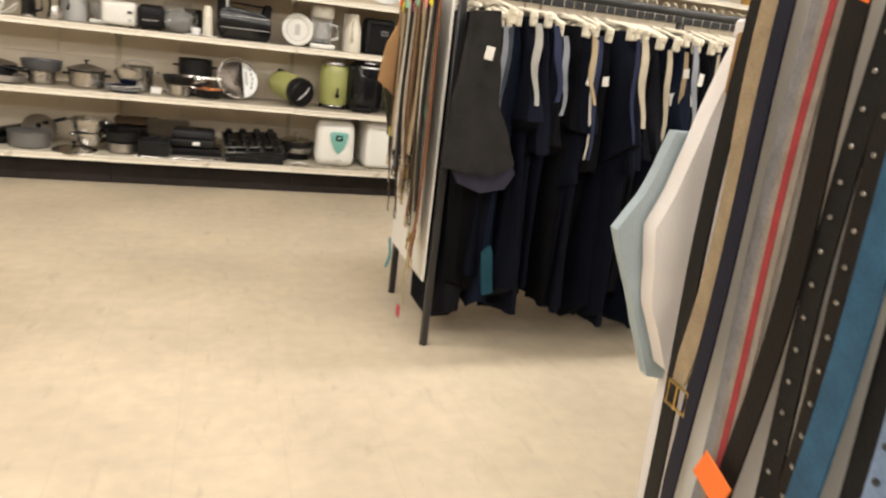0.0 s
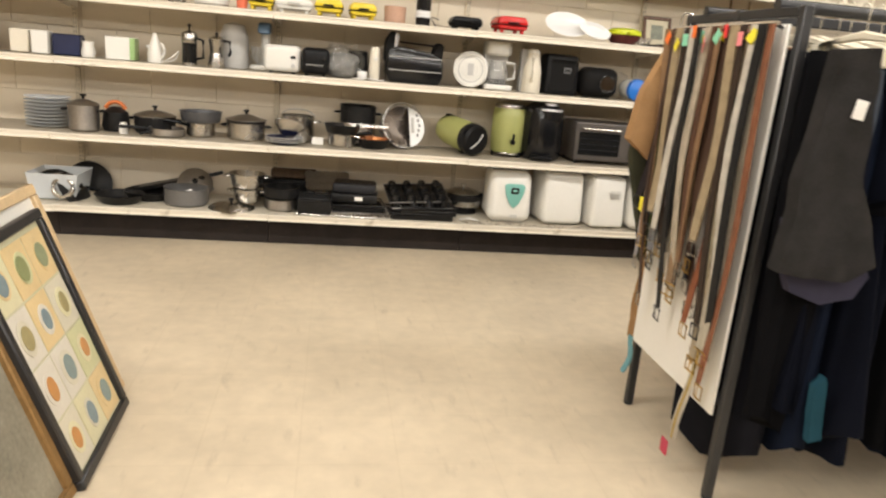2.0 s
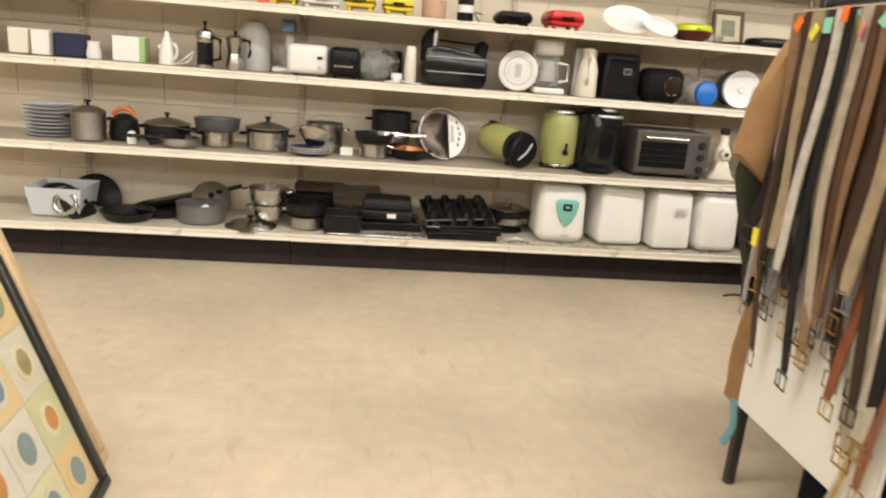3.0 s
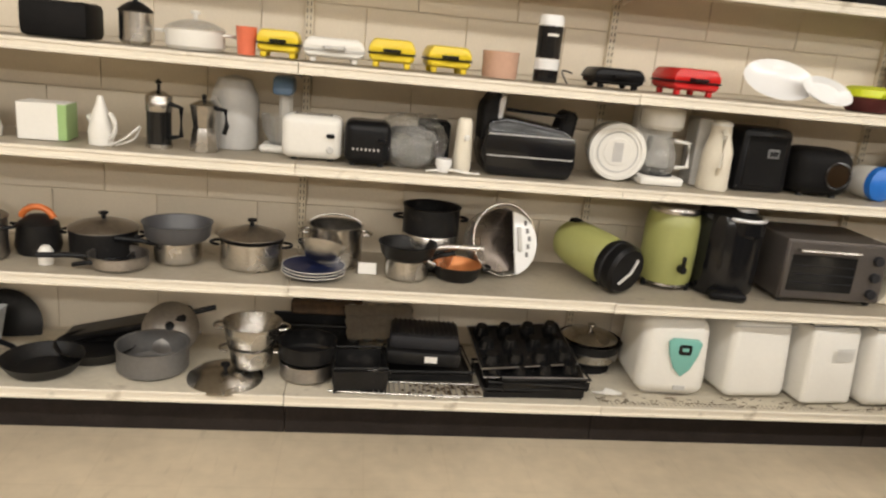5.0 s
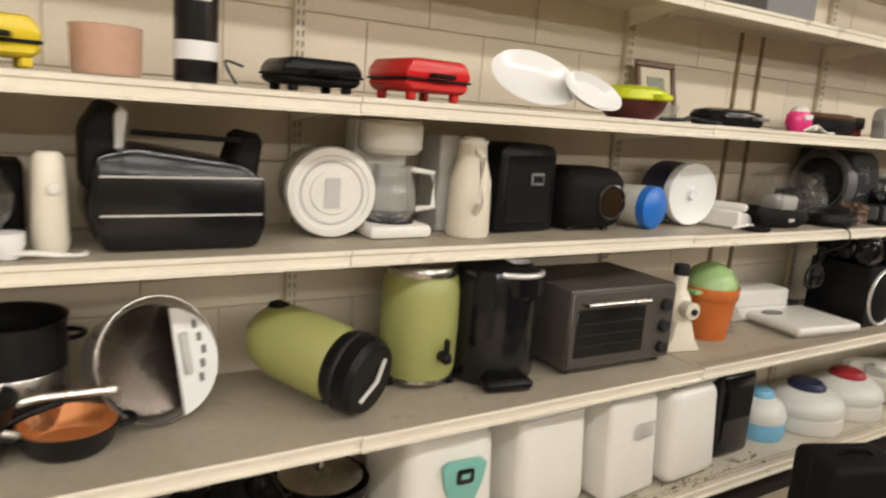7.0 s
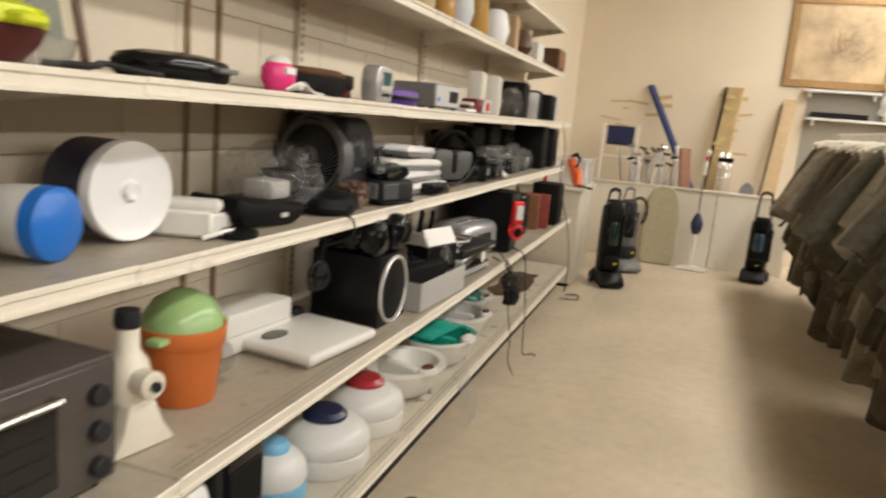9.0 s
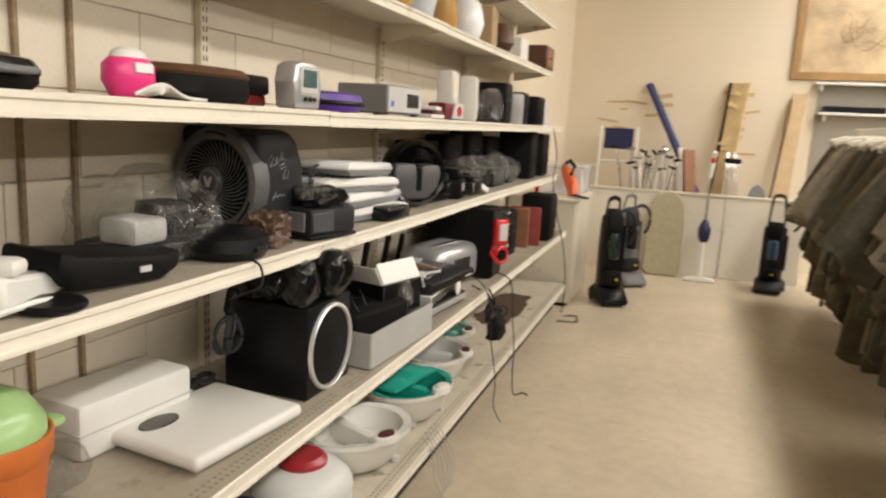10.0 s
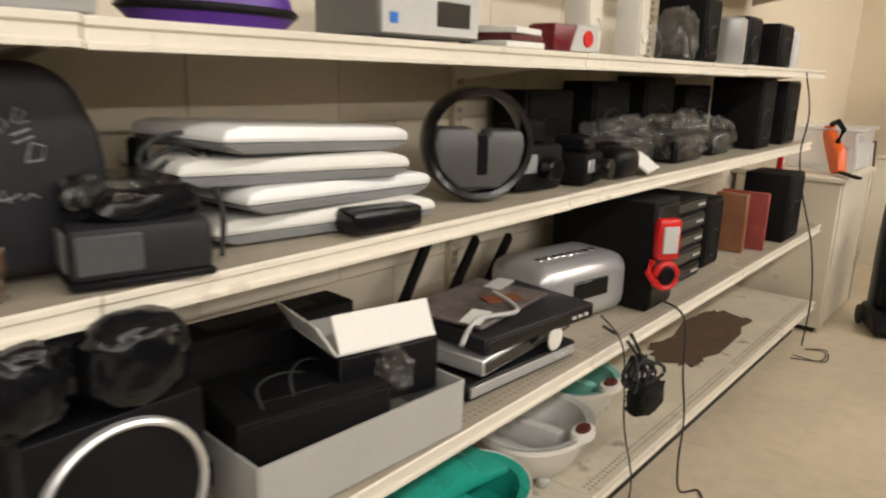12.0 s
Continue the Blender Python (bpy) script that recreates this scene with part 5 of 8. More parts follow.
cord("loose_cable", [(1.72, 5.40, TOPS[4] + 0.008), (1.80, 5.36, TOPS[4] + 0.012), (1.88, 5.42, TOPS[4] + 0.02), (1.95, 5.36, TOPS[4] + 0.008), (2.02, 5.40, TOPS[4] + 0.01)], "dark coiled cord on the top shelf", 0.007)


def flat_player(s, x, y, w, d, h, material, label, rz=0, dz=0.0, front=SMOKE, name="disc_player"):
    t = thing(name, label, "player", on(s, x, y, rz, dz))
    part("case", box(w, d, h * 0.9, 0, 0, h * 0.1, 0.004, 1), material, t)
    part("front_panel", box(w * 0.96, 0.006, h * 0.55, 0, -d / 2 - 0.001, h * 0.28, 0.001, 1), front, t)
    for k in range(3):
        part("button", box(0.014, 0.006, 0.008, w * (0.28 + 0.06 * k), -d / 2 - 0.005, h * 0.45, 0.001, 1), LGREY, t)
    for sx in (-1, 1):
        for sy in (-1, 1):
            part("foot", disc(0.012, h * 0.1 + 0.002, 0, 10, 0.001), RUBBER, t, m=M(sx * w * 0.4, sy * d * 0.38, 0))
    return t


fo = thing("oval_griddle", "flat glossy black oval griddle on the top shelf", "griddle", on(4, 2.12, 5.45))
part("base", lathe([(0, 0), (0.15, 0), (0.165, 0.012), (0.165, 0.024), (0, 0.024)], 32, None, 0.55), BLKM, fo)
part("lid", lathe([(0.168, 0.025), (0.17, 0.034), (0.155, 0.05), (0.10, 0.06), (0, 0.062)], 32, None, 0.55), BLKS, fo)
part("grip", box(0.07, 0.03, 0.012, 0.05, -0.10, 0.024, 0.004, 1), GREYP, fo)
pk = thing("pink_clock", "pink round clock with a grey screen and a white cord", "clock", on(4, 2.44, 5.38, -10) @ Matrix.Scale(0.74, 4))
part("body", lathe([(0, 0), (0.05, 0), (0.072, 0.04), (0.07, 0.08), (0.045, 0.105), (0, 0.11)], 24, None, 0.75), PINK, pk)
part("top_cap", lathe([(0.052, 0.098), (0.046, 0.112), (0.025, 0.124), (0, 0.127)], 20, None, 0.75), WHITE, pk)
part("screen", box(0.055, 0.012, 0.026, 0.005, -0.052, 0.06, 0.003, 1), WHITEG, pk)
for k in range(5):
    cord("loose_cable", [(2.40 + 0.015 * k, 5.33 + 0.006 * k, TOPS[4] + 0.008), (2.46, 5.32, TOPS[4] + 0.03 - 0.004 * k), (2.53, 5.33 + 0.01 * k, TOPS[4] + 0.012), (2.58 + 0.01 * k, 5.34, TOPS[4] + 0.006)], "white appliance cord coiled on the top shelf", 0.0035, WHITE)
br_ = thing("round_radio", "black oval radio with a brown rim on the top shelf", "radio", on(4, 2.74, 5.47))
part("body", lathe([(0, 0), (0.15, 0), (0.17, 0.02), (0.165, 0.06), (0.14, 0.075), (0, 0.078)], 28, None, 0.62), BLKM, br_)
part("rim", lathe([(0.166, 0.058), (0.172, 0.064), (0.15, 0.08), (0.14, 0.077)], 28, None, 0.62), WOODD, br_)
dr = thing("folded_radio", "black and red flat radio behind a silver clock", "radio", on(4, 2.90, 5.52))
part("body", box(0.24, 0.16, 0.05, 0, 0, 0.03, 0.01, 2), BLK, dr)
part("red_base", box(0.22, 0.15, 0.03, 0, 0, 0, 0.006, 1), mat("dark_red_plastic", (0.22, 0.015, 0.015), rough=0.35), dr)
sc = thing("weather_clock", "silver desk clock with a teal screen on the top shelf", "clock", on(4, 3.03, 5.36, 2))
part("body", prism([(-0.068, 0), (0.068, 0), (0.078, 0.07), (0.066, 0.11), (0.03, 0.122), (-0.03, 0.122), (-0.066, 0.11), (-0.078, 0.07)], 0.06, 0.008, None, 2), SILVER, sc)
part("bezel", box(0.10, 0.008, 0.075, 0, -0.031, 0.035, 0.006, 1), LGREY, sc)
part("screen", box(0.072, 0.008, 0.045, 0, -0.034, 0.056, 0.002, 1), SCREEN, sc)
for k in range(3):
    part("button", disc(0.006, 0.006, 0, 10, 0.001, M(-0.025 + 0.025 * k, -0.033, 0.025, 90, 0, 0)), BLK, sc)
pu = thing("purple_case", "purple plastic oval case lying on the top shelf", "case", on(4, 3.32, 5.42))
part("shell", lathe([(0, 0), (0.13, 0), (0.15, 0.02), (0.14, 0.05), (0.10, 0.058), (0, 0.06)], 28, None, 0.6), PURPLE, pu)
part("rim", lathe([(0.15, 0.018), (0.156, 0.024), (0.15, 0.032)], 28, None, 0.6), BLK, pu)
gb = thing("grey_receiver", "grey metal box with a dark display on the top shelf", "receiver", on(4, 3.79, 5.46, -3))
part("case", box(0.29, 0.20, 0.10, 0, 0, 0.006, 0.005, 1), GREYP, gb)
part("front_panel", box(0.28, 0.006, 0.09, 0, -0.101, 0.011, 0.002, 1), LGREY, gb)
part("display", box(0.10, 0.006, 0.05, 0.06, -0.104, 0.03, 0.002, 1), SMOKE, gb)
part("sticker", box(0.02, 0.004, 0.02, -0.11, -0.104, 0.03), BLUE, gb)
for sx in (-1, 1):
    for sy in (-1, 1):
        part("foot", box(0.02, 0.02, 0.0065, sx * 0.125, sy * 0.08, 0), RUBBER, gb)
for k, (ma, dz) in enumerate(((PAPER, 0), (MAROON, 0.016), (PAPER, 0.032))):
    laid("booklet", box(0.16, 0.12, 0.015, 0, 0, 0, 0.002, 1), ma, on(4, 4.10, 5.40, 6 * k, dz), "thin booklet in a small pile on the top shelf", "booklet", "booklets on the top shelf")
rrd = thing("red_radio", "small maroon and white radio on the top shelf", "radio", on(4, 4.36, 5.40, -4))
part("case", box(0.20, 0.09, 0.07, 0, 0, 0, 0.012, 2), mat("deep_red_plastic", (0.16, 0.012, 0.02), rough=0.3), rrd)
part("front_panel", prism([(-0.03, 0), (0.098, 0), (0.098, 0.07), (0.0, 0.07)], 0.006, 0.002, M(0, -0.046, 0.002), 1), LGREY, rrd)
part("dial", disc(0.022, 0.008, 0, 18, 0.002, M(0.045, -0.047, 0.036, 90, 0, 0)), RED, rrd)


def speaker(s, x, y, w, d, h, material, label, rz=0, cone=True, dz=0.0):
    t = thing("loudspeaker", label, "loudspeaker", on(s, x, y, rz, dz))
    part("cabinet", box(w, d, h, 0, 0, 0, 0.008, 2), material, t)
    part("grille", box(w * 0.88, 0.008, h * 0.9, 0, -d / 2 - 0.001, h * 0.05, 0.003, 1), BLKM if material is not WHITE else CREAM, t)
    if cone:
        part("cone_ring", tube(arc(0, -d / 2 - 0.006, h * 0.35, w * 0.32, 0, 345, 20, "xz"), 0.004, 6, True), CHAR if material is not WHITE else WHITE, t)
    return t


speaker(4, 4.58, 5.47, 0.085, 0.08, 0.225, WHITE, "small white computer speaker on the top shelf", 0)
speaker(4, 4.86, 5.45, 0.085, 0.08, 0.22, WHITE, "small white computer speaker on the top shelf", 8)
bgl = thing("bagged_lamp", "clear plastic bag of small parts on the top shelf", "bag", on(4, 5.10, 5.40))
part("bag", crumple(0.16, 0.14, 0.17, 0.03, 3, 6), BAG, bgl)
part("contents", crumple(0.10, 0.09, 0.09, 0.02, 2, 7), CHAR, bgl)
speaker(4, 5.30, 5.44, 0.15, 0.18, 0.22, BLKM, "black speaker on the top shelf")
laid("silver_canister", lathe([(0, 0), (0.06, 0), (0.065, 0.01), (0.065, 0.17), (0.05, 0.18), (0, 0.18)], 24), SILVER, on(4, 5.62, 5.40), "silver round canister on the top shelf", "canister")
speaker(4, 5.88, 5.46, 0.16, 0.16, 0.2, CHAR, "dark grey speaker on the top shelf")
speaker(4, 6.2, 5.44, 0.2, 0.2, 0.19, BLK, "black speaker at the end of the top shelf")
laid("white_tin", lathe([(0, 0), (0.05, 0), (0.05, 0.16), (0.045, 0.17), (0, 0.17)], 20), LGREY, on(4, 6.47, 5.40), "pale round tin at the end of the top shelf", "tin")


def vase(x, y, prof, material, label, s=5):
    return laid("vase", lathe(prof, 24), material, on(s, x, y), label, "vase", "vases on the high shelf")


vase(3.25, 5.46, [(0, 0), (0.05, 0), (0.07, 0.06), (0.05, 0.14), (0.03, 0.2), (0.04, 0.23), (0.035, 0.23), (0.0, 0.2)], CREAM, "cream pottery vase on the high shelf")
vase(3.6, 5.46, [(0, 0), (0.06, 0), (0.07, 0.02), (0.07, 0.16), (0.065, 0.17), (0.0, 0.15)], WOODL, "straw coloured round vase on the high shelf")
vase(3.9, 5.45, [(0, 0), (0.045, 0), (0.05, 0.02), (0.045, 0.12), (0.018, 0.18), (0.018, 0.24), (0.0, 0.24)], AMBER, "amber glass bottle on the high shelf")
vase(4.15, 5.46, [(0, 0), (0.05, 0), (0.07, 0.08), (0.06, 0.16), (0.04, 0.19), (0.0, 0.18)], FROST, "frosted glass vase on the high shelf")
vase(4.42, 5.45, [(0, 0), (0.06, 0), (0.065, 0.03), (0.05, 0.15), (0.06, 0.22), (0.0, 0.2)], AMBER, "amber glass vase on the high shelf")
vase(4.75, 5.45, [(0, 0), (0.07, 0), (0.09, 0.07), (0.07, 0.16), (0.05, 0.18), (0.0, 0.17)], WHITEG, "white rounded vase on the high shelf")
laid("tan_box", box(0.16, 0.16, 0.2, 0, 0, 0, 0.004, 1), CARD, on(5, 5.1, 5.48, 5), "tan cardboard box on the high shelf", "box")
vase(5.38, 5.44, [(0, 0), (0.05, 0), (0.08, 0.05), (0.06, 0.13), (0.03, 0.16), (0.0, 0.16)], WOODD, "brown round basket vase on the high shelf")
laid("white_box", box(0.2, 0.16, 0.12, 0, 0, 0, 0.004, 1), WHITE, on(5, 5.75, 5.46), "white box on the high shelf", "box")
wb = thing("wooden_box", "dark brown wooden box at the end of the high shelf", "box", on(5, 6.52, 5.47))
part("carcass", box(0.28, 0.20, 0.16, 0, 0, 0, 0.004, 1), WOODD, wb)
part("front_panel", box(0.24, 0.008, 0.12, 0, -0.103, 0.02, 0.002, 1), WOODB, wb)
part("knob", lathe([(0, 0), (0.008, 0), (0.01, 0.012), (0, 0.014)], 10), BRASS, wb, m=M(0, -0.106, 0.08, 90, 0, 0))
for x, w, ma, lab in ((-1.0, 0.3, CARD, "tan flat carton on the high shelf"), (1.6, 0.25, BLKM, "dark box on the high shelf"), (2.4, 0.3, GREYP, "grey box on the high shelf")):
    laid("carton", box(w, 0.2, 0.1, 0, 0, 0, 0.004, 1), ma, on(5, x, 5.55), lab, "box")

# third shelf
for x, y, w, h, ma, lab in ((-2.28, 5.45, 0.16, 0.20, BLK, "black small appliance"), (-2.05, 5.45, 0.10, 0.13, CREAM, "cream small carton"), (-1.93, 5.42, 0.09, 0.13, WHITE, "white small carton"), (-1.80, 5.46, 0.15, 0.12, NAVY, "blue patterned small box")):
    laid("small_carton", box(w, 0.12, h, 0, 0, 0, 0.006, 1), ma, on(3, x, y, 4), lab + " on the third shelf", "box")
laid("small_jug", lathe([(0, 0), (0.035, 0), (0.04, 0.03), (0.03, 0.07), (0.033, 0.09), (0, 0.085)], 20), WHITE, on(3, -1.68, 5.42), "small white jug on the third shelf", "jug")
gx = thing("gift_box", "white and green packaged box on the third shelf", "box", on(3, -1.50, 5.45, 3))
part("carton", box(0.16, 0.12, 0.13, 0, 0, 0, 0.003, 1), PAPER, gx)
part("green_side", box(0.03, 0.122, 0.126, 0.068, 0, 0.002, 0.002, 1), GREENL, gx)


def pitcher(s, x, y, prof, material, label, hr=0.045, hz=0.09, hx=0.045, rz=-30, hm=None, name="pitcher", spout=True):
    t = thing(name, label, name.replace("_", " "), on(s, x, y, rz))
    part("body", lathe(prof, 26), material, t)
    part("handle", tube(arc(hx, 0, hz, hr, -80, 80, 10, "xz", 1.4), 0.008, 8), hm or material, t)
    if spout:
        part("spout", tube([(-hx * 0.8, 0, hz * 0.9), (-hx * 1.5, 0, hz * 1.35)], 0.012, 8), material, t)
    return t


pitcher(3, -1.30, 5.40, [(0, 0), (0.042, 0), (0.044, 0.05), (0.028, 0.11), (0.014, 0.15), (0.01, 0.17), (0, 0.172)], WHITE, "white plastic pitcher with a narrow top on the third shelf", 0.03, 0.07, 0.038)
cord("loose_cable", [(-1.26, 5.36, TOPS[3] + 0.006), (-1.20, 5.34, TOPS[3] + 0.04), (-1.16, 5.37, TOPS[3] + 0.08), (-1.19, 5.40, TOPS[3] + 0.03), (-1.24, 5.36, TOPS[3] + 0.008)], "white cord looped on the third shelf", 0.004, WHITE)
fpz = thing("french_press", "steel framed glass coffee press with a black handle", "coffee press", on(3, -1.11, 5.43, -20))
part("glass", lathe([(0.043, 0.012), (0.043, 0.17), (0.041, 0.17), (0.041, 0.012)], 24), SMOKE, fpz)
part("band", lathe([(0.0445, 0.13), (0.046, 0.132), (0.046, 0.17), (0.0445, 0.172)], 24), STEEL, fpz)
part("base", lathe([(0, 0), (0.046, 0), (0.046, 0.014), (0, 0.014)], 24), STEEL, fpz)
part("lid", lathe([(0, 0.205), (0.02, 0.2), (0.045, 0.185), (0.047, 0.172), (0, 0.172)], 24), STEEL, fpz)
part("knob", lathe([(0, 0.2), (0.006, 0.205), (0.006, 0.225), (0.014, 0.23), (0, 0.245)], 14), BLK, fpz)
part("handle", tube([(0.045, 0, 0.16), (0.09, 0, 0.15), (0.09, 0, 0.05), (0.046, 0, 0.04)], 0.009, 8), BLK, fpz)
mk = thing("moka_pot", "aluminium stovetop coffee pot with a black handle", "coffee pot", on(3, -0.95, 5.42, -20))
part("boiler", lathe([(0, 0), (0.052, 0), (0.054, 0.01), (0.04, 0.085), (0, 0.085)], 8), STEEL, mk)
part("jug", lathe([(0, 0.086), (0.038, 0.086), (0.05, 0.165), (0, 0.165)], 8), STEEL, mk)
part("lid", lathe([(0, 0.185), (0.02, 0.18), (0.05, 0.167), (0, 0.166)], 8), STEEL, mk)
part("knob", lathe([(0, 0.183), (0.008, 0.185), (0.009, 0.2), (0, 0.205)], 10), BLK, mk)
part("handle", tube([(0.048, 0, 0.158), (0.085, 0, 0.155), (0.09, 0, 0.10), (0.08, 0, 0.07)], 0.009, 8), BLK, mk)
pitcher(3, -0.87, 5.58, [(0, 0), (0.085, 0), (0.09, 0.02), (0.085, 0.2), (0.06, 0.26), (0, 0.275)], LGREY, "tall grey plastic water kettle at the back of the shelf", 0.06, 0.14, 0.08, 60)
mx_ = thing("stand_mixer", "clear bowled mixer with a blue head in a bag", "mixer", on(3, -0.68, 5.55))
part("base", box(0.17, 0.14, 0.03, 0, 0, 0, 0.01, 1), WHITE, mx_)
part("bowl", lathe([(0, 0.03), (0.05, 0.03), (0.08, 0.08), (0.085, 0.14), (0.08, 0.14), (0.05, 0.04), (0, 0.036)], 22), GLASS, mx_)
part("neck", box(0.05, 0.05, 0.22, 0.0, 0.06, 0.03, 0.012, 1), WHITE, mx_)
part("head", prism([(-0.1, 0.22), (0.07, 0.22), (0.07, 0.26), (0.03, 0.29), (-0.08, 0.285)], 0.075, 0.015, M(0, 0, 0, 0, 0, 90), 2), mat("steel_blue_plastic", (0.10, 0.18, 0.30), rough=0.35), mx_)


def toaster(s, x, y, w, d, h, material, label, rz=0, slots=2, dial=True, trim=BLK):
    t = thing("toaster", label, "toaster", on(s, x, y, rz))
    part("body", box(w, d, h - 0.008, 0, 0, 0.008, min(w, d, h) * 0.22, 4), material, t)
    for k in range(slots):
        part("slot", box(w * 0.62, 0.022, 0.004, 0, (k - (slots - 1) / 2) * 0.05, h - 0.003, 0.001, 1), SLOT, t)
    part("lever", box(0.03, 0.02, 0.014, w * 0.3, -d / 2 - 0.006, h * 0.55, 0.004, 1), trim, t)
    if dial:
        part("dial", disc(0.013, 0.012, 0, 14, 0.002, M(w * 0.3, -d / 2 + 0.001, h * 0.28, 90, 0, 0)), LGREY if material in (WHITE, WHITEG, CREAM) else trim, t)
    for sx in (-1, 1):
        part("foot", box(0.02, d * 0.6, 0.012, sx * w * 0.3, 0, 0), RUBBER, t)
    return t


toaster(3, -0.56, 5.43, 0.22, 0.14, 0.165, WHITE, "white rounded toaster on the third shelf", 0)
toaster(3, -0.36, 5.40, 0.17, 0.16, 0.165, BLK, "black toaster with a row of white marks", 0, 2, False)
part("marks", boxes([(0.006, 0.003, 0.008, -0.05 + 0.015 * k, -0.0815, 0.06) for k in range(7)]), LGREY, bpy.data.objects["toaster.001"])
bgm = thing("bagged_mixer", "grey appliance wrapped in a clear plastic bag", "bagged appliance", on(3, -0.20, 5.43))
part("appliance", crumple(0.20, 0.16, 0.15, 0.02, 3, 12), GREYP, bgm)
part("bag", crumple(0.25, 0.19, 0.19, 0.035, 4, 13), BAG, bgm)
laid("dark_box", box(0.12, 0.12, 0.17, 0, 0, 0, 0.01, 1), BLKM, on(3, -0.10, 5.55), "dark small appliance behind a cream mixer", "appliance")
hm_ = thing("hand_blender", "cream hand blender with a cord on the third shelf", "blender", on(3, 0.0, 5.40, 10))
part("body", lathe([(0, 0), (0.032, 0), (0.036, 0.02), (0.032, 0.12), (0.028, 0.19), (0.02, 0.2), (0, 0.2)], 18), CREAM, hm_)
part("button", disc(0.012, 0.01, 0, 12, 0.002, M(0, -0.031, 0.13, 90, 0, 0)), WHITE, hm_)
laid("white_cup", lathe([(0, 0), (0.02, 0), (0.032, 0.03), (0.03, 0.05), (0, 0.055)], 18), WHITEG, on(3, -0.075, 5.345), "white cup shaped attachment on the third shelf", "attachment")
for k in range(3):
    cord("loose_cable", [(-0.10 - 0.02 * k, 5.33, TOPS[3] + 0.006), (-0.05, 5.325 + 0.01 * k, TOPS[3] + 0.014), (0.02 + 0.015 * k, 5.33, TOPS[3] + 0.006), (0.06, 5.35 + 0.01 * k, TOPS[3] + 0.006)], "white cord on the third shelf", 0.0035, WHITE)
cf = thing("black_coffee_machine", "large black coffee machine lying on its side in film", "coffee machine", on(3, 0.25, 5.46))
part("body", prism([(-0.16, 0), (0.16, 0), (0.18, 0.05), (0.175, 0.15), (0.12, 0.19), (-0.10, 0.22), (-0.17, 0.20), (-0.19, 0.08)], 0.22, 0.018, None, 2), BLKS, cf)
part("head", prism([(-0.19, 0.12), (-0.12, 0.16), (-0.11, 0.29), (-0.15, 0.31), (-0.19, 0.25)], 0.16, 0.015, None, 2), BLKM, cf)
part("silver_trim", prism([(-0.135, 0.20), (-0.115, 0.21), (-0.105, 0.285), (-0.12, 0.30), (-0.135, 0.28)], 0.165, 0.004, None, 1), SILVER, cf)
part("arm", prism([(0.10, 0.16), (0.17, 0.14), (0.185, 0.25), (0.13, 0.26)], 0.12, 0.015, None, 1), BLKM, cf)
part("bar", tube([(-0.10, -0.06, 0.245), (0.13, -0.06, 0.235)], 0.006, 8), BLK, cf)
for z in (0.075, 0.155):
    part("seam", box(0.33, 0.004, 0.004, 0, -0.112, z), LGREY, cf)
jr = thing("lidded_jar", "glass jar lying down with a white screw lid facing out", "jar", on(3, 0.622, 5.40) @ M(0, 0.06, 0.115, 90, 0, -10) @ Matrix.Scale(1.07, 4))
part("glass", lathe([(0, -0.15), (0.085, -0.15), (0.10, -0.13), (0.10, -0.01), (0.09, 0.0), (0, 0)], 28), GLASS, jr)
L_ = part("lid", lathe([(0, 0.03), (0.05, 0.03), (0.052, 0.026), (0.085, 0.026), (0.088, 0.03), (0.103, 0.028), (0.106, 0.02), (0.106, 0), (0, 0)], 36), WHITE, jr)
part("lid_label", box(0.035, 0.07, 0.003, 0, 0, 0.0305), LGREY, L_)
part("lid_ring", lathe([(0.07, 0.0265), (0.073, 0.029), (0.076, 0.0265)], 36), LGREY, L_)
cm = thing("drip_coffee_maker", "white drip coffee maker with a glass carafe", "coffee maker", on(3, 0.80, 5.50))
part("base", box(0.18, 0.22, 0.035, 0, 0, 0, 0.012, 2), WHITE, cm)
part("column", box(0.16, 0.07, 0.27, 0, 0.07, 0.03, 0.012, 2), WHITE, cm)
part("head", lathe([(0, 0.215), (0.07, 0.215), (0.085, 0.23), (0.085, 0.29), (0.075, 0.30), (0, 0.302)], 24, M(0, -0.015, 0)), WHITE, cm)
ca = part("carafe", lathe([(0, 0.038), (0.05, 0.038), (0.07, 0.07), (0.068, 0.12), (0.05, 0.17), (0.052, 0.185), (0.05, 0.185), (0.048, 0.17), (0.065, 0.12), (0.066, 0.07), (0, 0.042)], 24, M(0, -0.03, 0)), GLASS, cm)
part("carafe_handle", tube([(0.05, -0.05, 0.175), (0.10, -0.08, 0.17), (0.105, -0.08, 0.08), (0.065, -0.055, 0.07)], 0.009, 8), WHITE, ca)
part("warming_plate", disc(0.065, 0.006, 0.034, 24, 0.001, M(0, -0.03, 0)), CHAR, cm)
laid("white_carton", box(0.06, 0.16, 0.27, 0, 0, 0, 0.004, 1), LGREY, on(3, 1.00, 5.56, -10), "tall white carton on the third shelf", "box")
th = thing("thermos_jug", "cream thermos jug with a handle on the third shelf", "thermos", on(3, 1.02, 5.42, -105))
part("body", lathe([(0, 0), (0.058, 0), (0.062, 0.01), (0.058, 0.15), (0.042, 0.21), (0.038, 0.25), (0.03, 0.27), (0, 0.275)], 26), CREAM, th)
part("handle", tube([(0.045, 0, 0.235), (0.085, 0, 0.22), (0.088, 0, 0.10), (0.057, 0, 0.07)], 0.010, 8), CREAM, th)
part("lid_lip", lathe([(0.0, 0.252), (0.041, 0.252), (0.041, 0.262), (0, 0.262)], 22), WHITE, th)
